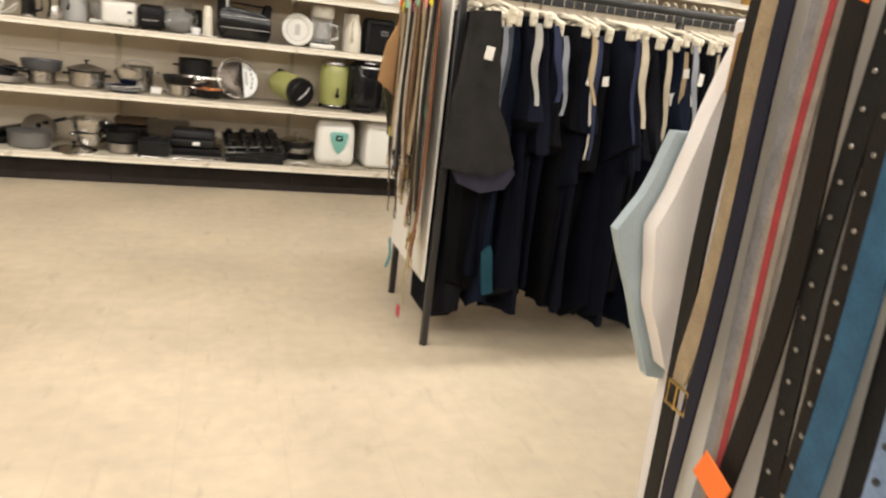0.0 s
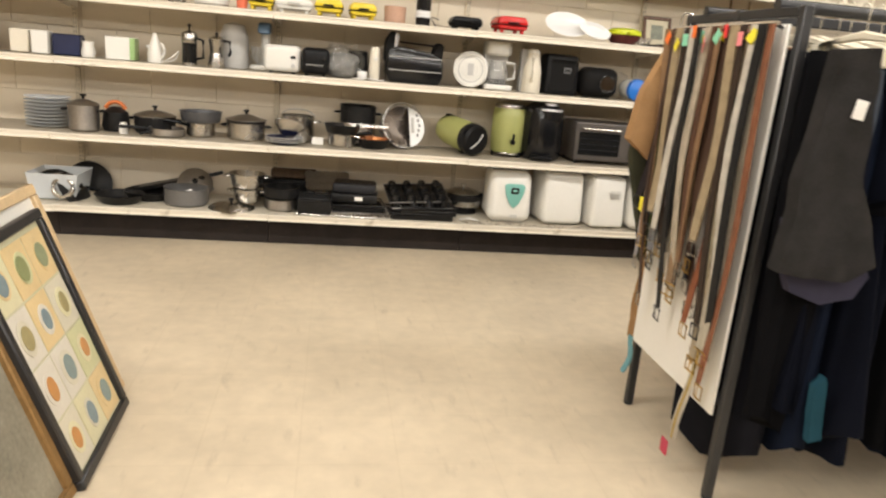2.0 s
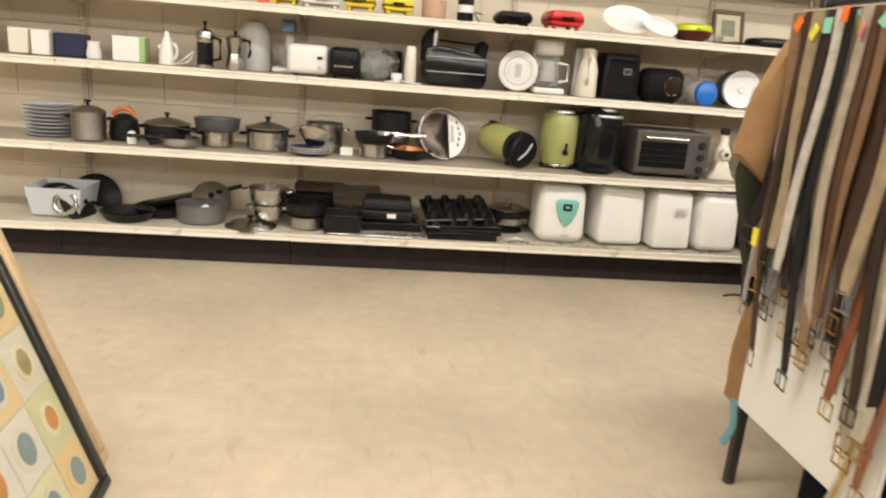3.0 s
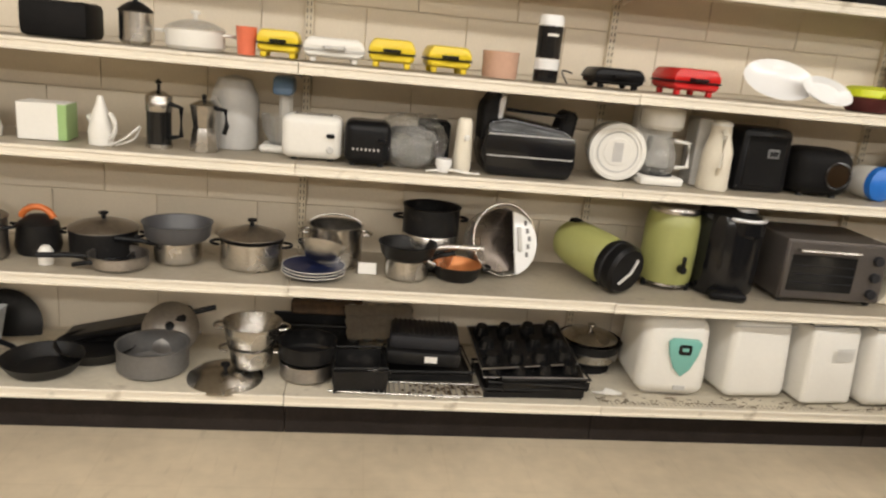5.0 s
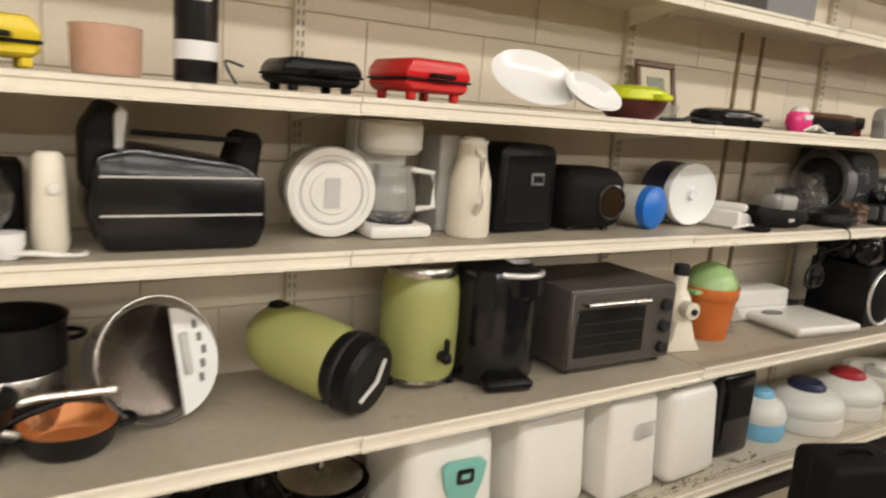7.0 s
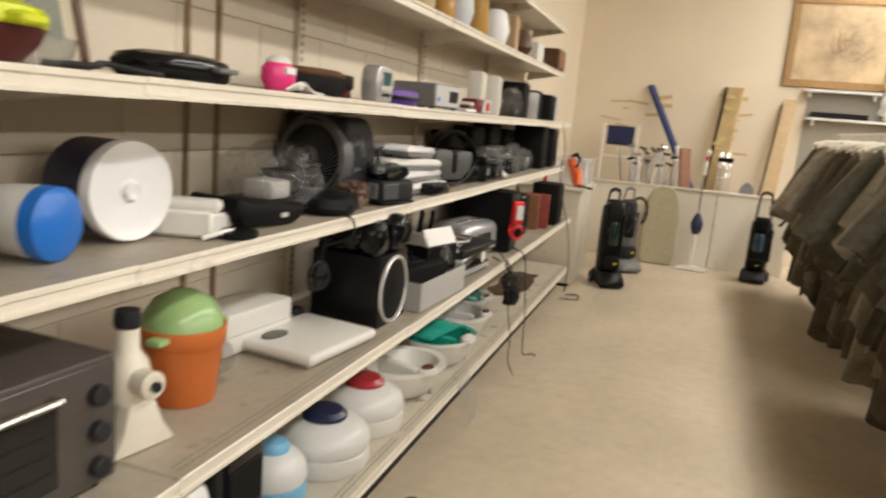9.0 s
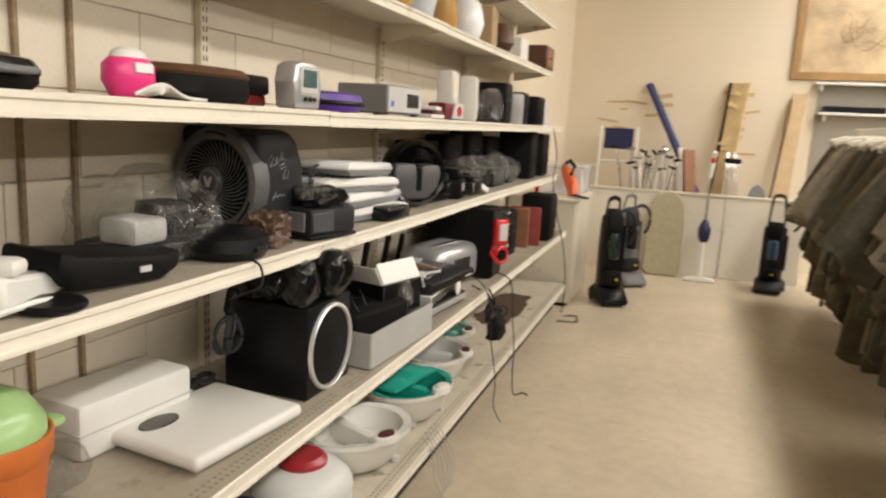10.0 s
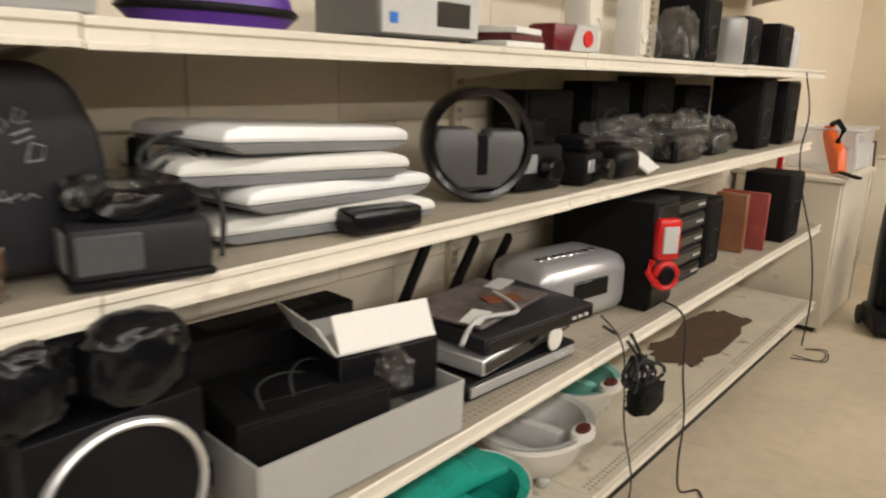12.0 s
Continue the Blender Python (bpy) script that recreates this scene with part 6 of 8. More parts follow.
bk_ = thing("black_brewer", "black box shaped coffee brewer with a grey display", "coffee maker", on(3, 1.222, 5.50, 3))
part("body", prism([(-0.108, 0), (0.108, 0), (0.116, 0.02), (0.110, 0.235), (0.095, 0.258), (-0.095, 0.258), (-0.110, 0.235), (-0.116, 0.02)], 0.16, 0.018, None, 2), BLK, bk_)
part("front_panel", box(0.17, 0.008, 0.20, 0, -0.080, 0.025, 0.003, 1), BLKM, bk_)
part("display", box(0.05, 0.008, 0.036, 0.03, -0.083, 0.14, 0.002, 1), GREYP, bk_)
part("display_digits", boxes([(0.009, 0.004, 0.02, 0.017 + 0.013 * k, -0.0875, 0.148) for k in range(3)]), BLK, bk_)
bo = thing("round_toaster", "black rounded toaster with a brown glass window", "toaster", on(3, 1.485, 5.48, -4))
part("body", box(0.25, 0.20, 0.19, 0, 0, 0.006, 0.06, 5), BLKM, bo)
part("window", lathe([(0, 0), (0.05, 0), (0.045, 0.006), (0, 0.008)], 20), mat("brown_glass", (0.022, 0.012, 0.005), rough=0.2), bo, m=M(0.045, -0.099, 0.095, 90, 0, 0))
part("rim", tube(arc(0.045, -0.1015, 0.095, 0.052, 0, 345, 24, "xz"), 0.005, 8, True), BLKS, bo)
for sx in (-1, 1):
    for sy in (-1, 1):
        part("foot", box(0.02, 0.02, 0.012, sx * 0.07, sy * 0.05, 0), RUBBER, bo)
wbl = thing("water_filter", "white filter jug with a blue lid lying on its side", "water filter", on(3, 1.745, 5.43) @ M(0, 0.0, 0.072, 90, 0, 10))
part("jug", lathe([(0, -0.12), (0.055, -0.12), (0.065, -0.1), (0.07, 0), (0, 0)], 22), WHITE, wbl)
part("lid", lathe([(0, 0.045), (0.05, 0.045), (0.07, 0.03), (0.071, 0.001), (0, 0.001)], 24), BLUE, wbl)
laid("bagged_pitcher", crumple(0.16, 0.12, 0.18, 0.02, 3, 15), BAG, on(3, 1.66, 5.57), "crumpled clear plastic bag behind the filter jug", "bag")
fd = thing("cake_tin", "navy round tin on its side with a white lid", "cake tin", on(3, 1.985, 5.46) @ M(0, 0, 0.112, 90, 0, -7))
part("tin", lathe([(0, -0.14), (0.10, -0.14), (0.106, -0.13), (0.106, 0), (0, 0)], 30), NAVY, fd)
Lf = part("lid", lathe([(0, 0.014), (0.02, 0.014), (0.025, 0.01), (0.09, 0.012), (0.108, 0.02), (0.111, 0.012), (0.11, -0.01), (0, -0.002)], 36), WHITEG, fd)
part("lid_hub", lathe([(0, 0.013), (0.022, 0.013), (0.018, 0.024), (0.006, 0.02), (0, 0.02)], 20), WHITEG, Lf)
ph = thing("desk_phone", "white desk telephones stacked on the third shelf", "telephone", on(3, 2.19, 5.45, 20))
part("body", prism([(-0.10, 0), (0.10, 0), (0.10, 0.035), (-0.10, 0.065)], 0.16, 0.008, None, 1), WHITE, ph)
part("keypad", boxes([(0.014, 0.012, 0.006, -0.02 + 0.022 * a, -0.05 + 0.022 * b, 0.047 - 0.003 * a) for a in range(4) for b in range(4)], 0.001), LGREY, ph)
part("handset", box(0.05, 0.18, 0.03, -0.065, 0, 0.06, 0.012, 2), WHITE, ph)
laid("black_disc", disc(0.055, 0.014, 0, 24, 0.004), BLK, on(3, 2.20, 5.33), "black round coaster like base on the third shelf", "base")
cord("loose_cable", [(2.10, 5.35, TOPS[3] + 0.008), (2.16, 5.33, TOPS[3] + 0.02), (2.23, 5.36, TOPS[3] + 0.008), (2.15, 5.39, TOPS[3] + 0.008)], "white phone cord on the third shelf", 0.006, WHITE)
tr = thing("black_tray_appliance", "black curved appliance base on the third shelf", "appliance", on(3, 2.385, 5.42, -8) @ Matrix.Diagonal((0.86, 1.0, 0.95, 1.0)))
part("body", prism([(-0.16, 0.05), (-0.12, 0.01), (0.10, 0.0), (0.15, 0.02), (0.16, 0.06), (0.10, 0.055), (-0.10, 0.075), (-0.15, 0.09)], 0.17, 0.012, None, 2), BLKM, tr)
part("badge", box(0.03, 0.004, 0.012, 0.05, -0.087, 0.025), LGREY, tr)
bgw = thing("bagged_appliance", "black and white appliance wrapped in a clear plastic bag", "bagged appliance", on(3, 2.62, 5.50))
part("base", box(0.26, 0.20, 0.05, 0, 0, 0, 0.02, 2), BLK, bgw)
part("white_part", box(0.10, 0.10, 0.055, -0.09, -0.04, 0.052, 0.012, 2), LGREY, bgw)
part("black_part", lathe([(0, 0.05), (0.07, 0.05), (0.06, 0.12), (0, 0.13)], 18, M(0.07, 0.02, 0)), BLK, bgw)
part("bag", crumple(0.32, 0.24, 0.19, 0.035, 4, 22), BAG, bgw)
grp_ = thing("black_griddle", "rounded black griddle lying on the third shelf", "griddle", on(3, 2.74, 5.38, 5))
part("body", lathe([(0, 0), (0.09, 0), (0.105, 0.02), (0.10, 0.05), (0.07, 0.065), (0, 0.068)], 26), BLK, grp_)
part("chalk_mark", boxes([(0.015, 0.003, 0.012, -0.03 + 0.018 * k, -0.1035, 0.02) for k in range(4)]), CHAR, grp_)
laid("brown_pouch", crumple(0.12, 0.09, 0.085, 0.02, 4, 31), mat("brown_leather", (0.085, 0.045, 0.026), rough=0.45, var=0.3, bump=0.5), on(3, 2.90, 5.37), "crumpled brown leather pouch on the third shelf", "pouch")

# the large fan
FAN_GREY = mat("fan_grey", (0.10, 0.098, 0.097), rough=0.45, var=0.12)
FR, FZ = 0.146, 0.154
fan = thing("air_circulator", "dark grey round air circulator fan with a spiral grille", "fan", on(3, 3.01, 5.53, -95))
part("housing", prism([(-0.085, 0.008), (0.125, 0.004), (0.135, 0.05), (0.118, 0.20), (0.085, 0.272), (0.045, 0.296), (-0.085, 0.298)], 0.27, 0.022, M(0, 0, 0, 0, 0, 90), 3), CHAR, fan)
part("front_ring", lathe([(0.108, 0.0), (0.112, -0.016), (0.122, -0.022), (FR - 0.008, -0.018), (FR, 0.0), (FR, 0.03), (0.108, 0.03)], 44), FAN_GREY, fan, m=M(0, -0.085, FZ, -90, 0, 0))
part("cavity", lathe([(0, -0.004), (0.107, -0.004), (0.107, 0.0), (0, 0.0)], 36), BLKM, fan, m=M(0, -0.088, FZ, -90, 0, 0))
for k in range(3):
    part("ring_slot", tube(arc(0, -0.1065, FZ, 0.129, 70 + 120 * k, 100 + 120 * k, 8, "xz"), 0.003, 6), BLKM, fan)
for k in range(40):
    a = 2 * math.pi * k / 40
    pts = [(r * math.cos(a + (r - 0.03) * 10), -0.100 - 0.016 * (1 - r / 0.11), FZ + r * math.sin(a + (r - 0.03) * 10)) for r in (0.034, 0.055, 0.08, 0.109)]
    part("grille_vane", tube(pts, 0.0014, 5), FAN_GREY, fan)
hub = part("hub", lathe([(0, 0.0), (0.036, 0.0), (0.038, 0.008), (0.032, 0.014), (0, 0.016)], 24), FAN_GREY, fan, m=M(0, -0.108, FZ, 90, 0, 0))
part("hub_ring", tube(arc(0, -0.123, FZ, 0.029, 0, 345, 24, "xz"), 0.003, 6, True), GREYP, hub)
part("logo_shape", prism([(-0.014, 0.013), (-0.007, 0.013), (0, -0.003), (0.007, 0.013), (0.014, 0.013), (0.004, -0.013), (-0.004, -0.013)], 0.003), LGREY, hub, m=M(0, -0.1255, FZ))


CHALK = mat("chalk_pen", (0.30, 0.30, 0.30), rough=0.8, var=0.6, scale=60)
for strokes, r_ in (([(0.0, 0.055), (0.012, 0.066), (0.02, 0.058), (0.004, 0.034), (0.026, 0.04), (0.034, 0.062), (0.044, 0.05), (0.036, 0.04), (0.03, 0.052)], 0.0013),
                    ([(0.05, 0.052), (0.056, 0.072), (0.066, 0.066), (0.056, 0.05), (0.07, 0.054)], 0.0012), ([(0.048, 0.036), (0.07, 0.044)], 0.0011), ([(0.05, 0.026), (0.074, 0.034)], 0.0011),
                    ([(0.062, 0.0), (0.07, 0.026), (0.086, 0.02), (0.082, 0.002), (0.062, 0.0)], 0.0013), ([(0.016, -0.056), (0.03, -0.034), (0.038, -0.052)], 0.0012), ([(0.022, -0.048), (0.042, -0.046), (0.05, -0.04), (0.054, -0.05), (0.064, -0.042), (0.072, -0.048)], 0.0011)):
    part("chalk_scribble", tube([(0.1355, -0.045 + u, 0.165 + v) for u, v in strokes], r_, 5), CHALK, fan)

cr = thing("clock_radio", "grey speaker clock radio with a bagged top", "clock radio", on(3, 3.13, 5.35, -14))
part("body", box(0.19, 0.13, 0.075, 0, 0, 0.01, 0.012, 2), CHAR, cr)
part("speaker_front", box(0.085, 0.006, 0.055, -0.045, -0.066, 0.02, 0.003, 1), GREYPOT, cr)
part("side_grille", box(0.006, 0.09, 0.055, -0.096, 0, 0.02, 0.003, 1), GREYP, cr)
part("base", box(0.195, 0.135, 0.012, 0, 0, 0, 0.004, 1), BLK, cr)
part("top", crumple(0.17, 0.11, 0.06, 0.02, 3, 43), BLKS, cr, m=M(0, 0, 0.08))
part("film", crumple(0.14, 0.10, 0.06, 0.012, 3, 41), BAG, cr, m=M(-0.02, 0, 0.09))
for q_ in range(3):
    cord("loose_cable", [(3.20 + 0.02 * q_, 5.36, TOPS[3] + 0.01), (3.17, 5.40, TOPS[3] + 0.10 + 0.03 * q_), (3.24 + 0.02 * q_, 5.42, TOPS[3] + 0.15 + 0.02 * q_), (3.28, 5.36, TOPS[3] + 0.09), (3.26, 5.33, TOPS[3] + 0.008)], "tangled black cord behind the clock radio", 0.004)
for k in range(4):
    t = thing("laptop_tray", "white plastic console in a slanting stack on the third shelf", "console", on(3, (3.54, 3.55, 3.465, 3.49)[k], 5.47, (-9, 3, -5, 7)[k], 0.050 * k) @ M(0, 0, 0, 0, (0, 1.5, 2, 3)[k], 0), "stacked white consoles")
    part("shell", prism([(-0.24, 0.018), (0.24, 0.018), (0.242, 0.028), (0.232, 0.04), (0.20, 0.047), (-0.20, 0.047), (-0.232, 0.04), (-0.242, 0.028)], 0.24, 0.008, None, 2), WHITEG if k % 2 else WHITE, t)
    part("underside", prism([(-0.20, 0.0), (0.20, 0.0), (0.236, 0.012), (0.236, 0.0185), (-0.236, 0.0185), (-0.236, 0.012)], 0.234, 0.003, None, 1), GREYP, t)
laid("power_adapter", box(0.025, 0.03, 0.18, 0, 0, 0, 0.006, 1), BLK, on(3, 3.22, 5.50, 10), "black plug adapter standing beside the consoles", "adapter")
laid("black_hub", box(0.17, 0.10, 0.045, 0, 0, 0, 0.012, 2), BLKS, on(3, 3.60, 5.335, -6), "flat black device on the third shelf", "device")
rw = thing("round_player", "large round black and grey speaker dock on the third shelf", "speaker dock", on(3, 4.0, 5.40, -38) @ Matrix.Scale(1.02, 4))
part("ring", lathe([(0.112, -0.04), (0.124, -0.045), (0.13, -0.03), (0.13, 0.03), (0.124, 0.045), (0.112, 0.04), (0.110, 0.0), (0.112, -0.04)], 40), BLKS, rw, m=M(0, 0, 0.131, 90, 0, 0))
part("face", prism([(-0.05, 0.028), (0.05, 0.028), (0.095, 0.075), (0.108, 0.13), (0.10, 0.165), (0.02, 0.165), (0.02, 0.15), (-0.01, 0.15), (-0.01, 0.168), (-0.10, 0.168), (-0.108, 0.13), (-0.095, 0.075)], 0.085, 0.012, None, 2), mat("graphite_plastic", (0.10, 0.098, 0.095), rough=0.4, var=0.15), rw)
part("slot", box(0.026, 0.01, 0.09, 0.005, -0.041, 0.062, 0.004, 1), BLK, rw)


def camera_thing(x, y, w, h, label, rz=0):
    t = thing("black_device", label, "device", on(3, x, y, rz))
    part("body", box(w, 0.12, h, 0, 0, 0, 0.015, 2), BLKM, t)
    part("upper", box(w * 0.5, 0.10, h * 0.5, -w * 0.1, 0, h, 0.01, 1), BLK, t)
    part("lens", disc(0.03, 0.05, 0, 18, 0.004, M(w * 0.1, -0.055, h * 0.5, 90, 0, 0)), BLKS, t)
    part("silver_plate", box(w * 0.3, 0.006, h * 0.4, -w * 0.25, -0.062, h * 0.4, 0.002, 1), SILVER, t)


camera_thing(4.24, 5.42, 0.18, 0.12, "black camera like device on the third shelf", -10)
camera_thing(4.44, 5.38, 0.14, 0.09, "small black device on the third shelf", 8)
laid("black_dock", box(0.14, 0.12, 0.09, 0, 0, 0, 0.03, 3), BLK, on(3, 4.64, 5.36, 0), "rounded black dock on the third shelf", "dock")
laid("white_leaflet", box(0.16, 0.10, 0.008, 0, 0, 0, 0.001, 1), PAPER, on(3, 4.80, 5.345, 12) @ M(0, 0, 0.035, 35, 0, 0), "white leaflet propped at the shelf edge", "leaflet")
for x, y, w, h, sd in ((4.85, 5.46, 0.30, 0.16, 51), (5.25, 5.44, 0.32, 0.17, 52), (5.60, 5.45, 0.26, 0.15, 53)):
    t = thing("bagged_electronics", "black electronics wrapped in a shiny clear bag", "bagged electronics", on(3, x, y), "bagged electronics")
    part("device", box(w * 0.8, 0.16, h * 0.6, 0, 0, 0, 0.01, 1), BLK, t)
    part("bag", crumple(w, 0.2, h, 0.035, 4, sd), BAG, t)
for x, h in ((4.55, 0.25), (4.95, 0.28), (5.35, 0.30), (5.75, 0.27)):
    speaker(3, x, 5.60, 0.28, 0.12, h, BLKM, "black speaker at the back of the third shelf")
speaker(3, 6.05, 5.45, 0.20, 0.22, 0.31, BLKM, "tall black speaker on the third shelf")
speaker(3, 6.42, 5.44, 0.20, 0.22, 0.30, BLK, "black speaker at the shelf's end")
cord("loose_cable", [(6.36, 5.28, TOPS[4]), (6.37, 5.24, 1.2), (6.36, 5.25, 1.0), (6.40, 5.22, 0.8), (6.46, 5.16, 0.55), (6.44, 5.12, 0.3), (6.40, 5.12, 0.05)], "thin dark cord hanging down the shelf front", 0.004)

# second shelf: cookware
st = bmesh.new()
for k in range(8):
    join(st, lathe([(0, 0), (0.07, 0), (0.12, 0.012), (0.122, 0.016), (0.07, 0.005), (0, 0.005)], 28), M(0, 0, 0.02 * k))
pls = thing("plate_stack", "stack of clear glass plates on the second shelf", "plates", on(2, -1.92, 5.42))
for k in range(9):
    part("plate", lathe([(0, 0), (0.07, 0), (0.125, 0.012), (0.127, 0.016), (0.07, 0.005), (0, 0.005)], 28), FROST, pls, m=M(0, 0, 0.02 * k))
st.free()
pot(2, -1.69, 5.32, 0.085, 0.15, STEELD, "worn aluminium canister pot with a lid", "loops", BLK, STEELD)
ok = thing("orange_kettle", "dark kettle with an orange handle on the second shelf", "kettle", on(2, -1.54, 5.42))
part("body", lathe([(0, 0), (0.07, 0), (0.08, 0.03), (0.07, 0.11), (0.03, 0.14), (0, 0.145)], 24), NONSTICK, ok)
part("handle", tube(arc(0, 0, 0.11, 0.06, 20, 160, 10, "xz"), 0.012, 8), ORANGE, ok)
laid("white_label_jar", lathe([(0, 0), (0.025, 0), (0.025, 0.05), (0.015, 0.065), (0, 0.07)], 16), WHITE, on(2, -1.46, 5.28), "small white labelled bottle on the second shelf", "bottle")
pot(2, -1.32, 5.45, 0.12, 0.10, NONSTICK, "dark wide pot with a steel lid on the second shelf", "loops", BLK, STEELD)
pot(2, -1.22, 5.30, 0.10, 0.05, STEELD, "worn shallow pan with a black handle", "long", BLK, None, 200)
for k in range(4):
    laid("pan_handle", tube([(0, 0, 0.012), (0.06, -0.02, 0.03), (0.13, -0.01, 0.02)], 0.008, 8), BLK, on(2, -1.36 + 0.05 * k, 5.25 + 0.02 * (k % 2), 30 * k), "loose black pan handle among the cookware", "handle", "loose pan handles")
pot(2, -1.04, 5.40, 0.085, 0.085, STEEL, "small steel saucepan with a black handle under a grey pan", "long", BLK, None, 195, None, 0, 0, 0.13)
pot(2, -1.04, 5.40, 0.115, 0.065, GREYPOT, "dark grey pan stacked on a steel saucepan", None, BLK, None, 0, None, 0.088, 0.008)
pot(2, -0.77, 5.40, 0.115, 0.105, STEEL, "steel casserole pot with black handles on the second shelf", "loops", BLK)
pot(2, -0.77, 5.40, 0.10, 0.045, NONSTICK, "black shallow pan with a lid nested in the steel casserole", None, BLK, STEELD, 0, None, 0.075, 0.02)
tp_ = pot(2, -0.46, 5.47, 0.105, 0.165, STEEL, "tall steel pot with a wire handle on the second shelf", "loops", STEEL)
part("wire_handle", tube(arc(0, 0, 0.15, 0.106, 20, 160, 14, "xz", 0.5), 0.003, 6), STEELD, tp_)
pb = thing("enamel_plates", "dark blue enamel plates with a steel bowl on top", "plates", on(2, -0.53, 5.31))
for k in range(3):
    part("plate", lathe([(0, 0), (0.075, 0), (0.115, 0.018), (0.118, 0.022), (0.075, 0.006), (0, 0.006)], 30), NAVY, pb, m=M(0, 0, 0.011 * k))
    part("plate_rim", tube(arc(0, 0, 0.021 + 0.011 * k, 0.1165, 0, 350, 34, "xy"), 0.0017, 5, True), WHITE, pb)
part("bowl", lathe([(0, 0), (0.05, 0), (0.09, 0.05), (0.094, 0.05), (0.052, -0.003), (0, -0.003)], 28), STEEL, pb, m=M(0.02, 0.02, 0.065, -28, 8, 0))
laid("price_card", box(0.07, 0.004, 0.045, 0, 0, 0, 0.001, 1), PAPER, on(2, -0.33, 5.36) @ M(0, 0, 0, -15, 0, 0), "blank white card propped on the shelf", "card")
pot(2, -0.18, 5.36, 0.085, 0.08, STEEL, "steel saucepan under a black pan", "long", BLK, None, 20, None, 0, 0, 0.12)
pot(2, -0.18, 5.36, 0.10, 0.055, NONSTICK, "black non-stick pan stacked on a saucepan", "long", STEEL, None, -8, None, 0.082, 0.01, 0.19)
pot(2, -0.08, 5.54, 0.115, 0.25, NONSTICK, "tall black stock pot with a steel band", "loops", BLK, None, 0, STEEL)
oc = pot(2, 0.02, 5.38, 0.085, 0.06, NONSTICK, "black pan with an orange inside on the second shelf", "loops", BLK, None, 0, None, 0, 0.014)
part("orange_lining", lathe([(0, 0.006), (0.072, 0.008), (0.086, 0.03), (0.0965, 0.0585), (0.094, 0.0595), (0.082, 0.03), (0.07, 0.012), (0, 0.01)], 30), COPPER, oc)
part("long_handle", tube([(-0.09, -0.03, 0.055), (-0.15, -0.05, 0.085), (-0.21, -0.06, 0.09)], 0.008, 8), STEEL, oc)
sm = thing("steamer_bowl", "clear plastic bowl on its side with a half white lid", "steamer", on(2, 0.21, 5.46) @ M(0, -0.02, 0.15, 74, 0, 20))
part("bowl", lathe([(0, -0.14), (0.09, -0.14), (0.12, -0.12), (0.145, 0.0), (0.141, 0.0), (0.116, -0.115), (0.088, -0.135), (0, -0.135)], 36), GLASS, sm)
part("inner_dark", lathe([(0, -0.12), (0.085, -0.12), (0.11, -0.10), (0.13, -0.02), (0.12, -0.02), (0, -0.09)], 30), mat("smoky_steel", (0.12, 0.10, 0.085), rough=0.25, metal=0.9, var=0.3), sm)
hl_ = bmesh.new()
pts_ = [hl_.verts.new((0.018 + 0.128 * math.cos(a), -0.015 + 0.128 * math.sin(a), z)) for z in (0.002, 0.012) for a in [radians(-80 + 9.4 * k) for k in range(18)]]
n_ = 18
hl_.faces.new(pts_[:n_][::-1])
hl_.faces.new(pts_[n_:])
for k in range(n_):
    hl_.faces.new((pts_[k], pts_[(k + 1) % n_], pts_[n_ + (k + 1) % n_], pts_[n_ + k]))
hlp = part("half_lid", hl_, WHITEG, sm)
part("lid_slots", boxes([(0.012, 0.02, 0.003, 0.11 - 0.008 * abs(k), 0.032 * k, 0.0115) for k in range(-2, 3)]), GREYP, hlp)
part("lid_grip", box(0.02, 0.10, 0.012, 0.06, 0, 0.012, 0.004, 1), LGREY, hlp)
part("handle_rim", tube(arc(0, 0, 0.003, 0.145, 0, 350, 30, "xy"), 0.0035, 6, True), STEEL, sm)
om = thing("olive_urn_lying", "olive plastic drink urn lying on its side", "drink urn", on(2, 0.58, 5.44) @ M(-0.085, 0.13, 0.148, 0, 98, -60) @ Matrix.Diagonal((0.92, 0.92, 1.0, 1.0)))
part("body", lathe([(0, 0), (0.07, 0), (0.09, 0.02), (0.105, 0.08), (0.108, 0.24), (0.10, 0.26), (0, 0.262)], 30), OLIVE, om)
part("black_base", lathe([(0, 0.262), (0.10, 0.262), (0.108, 0.275), (0.108, 0.34), (0.095, 0.355), (0, 0.357)], 30), BLK, om)
part("top_knob", lathe([(0, -0.03), (0.03, -0.03), (0.034, -0.015), (0.03, 0.0), (0, 0.0)], 16), BLK, om)
part("tap", box(0.03, 0.035, 0.05, 0.108, 0.0, 0.2, 0.008, 1), BLK, om)
part("lug", box(0.035, 0.05, 0.05, -0.088, 0, 0.02, 0.01, 2), BLK, om)
part("base_ring", lathe([(0.1085, 0.29), (0.111, 0.294), (0.111, 0.30), (0.1085, 0.304)], 30), CHAR, om)
part("cord_wrap", tube([(0.05, -0.05, 0.36), (0.0, 0.0, 0.37), (-0.05, 0.04, 0.36)], 0.006, 6), LGREY, om)
ur = thing("drink_urn", "olive drink urn with a tap on a metal base", "drink urn", on(2, 0.91, 5.46))
part("body", lathe([(0, 0.026), (0.102, 0.026), (0.108, 0.05), (0.111, 0.16), (0.109, 0.26), (0.102, 0.305), (0.096, 0.312), (0, 0.312)], 36), OLIVE, ur)
part("rim", lathe([(0.0, 0.311), (0.098, 0.311), (0.10, 0.325), (0.094, 0.338), (0, 0.34)], 32), STEEL, ur)
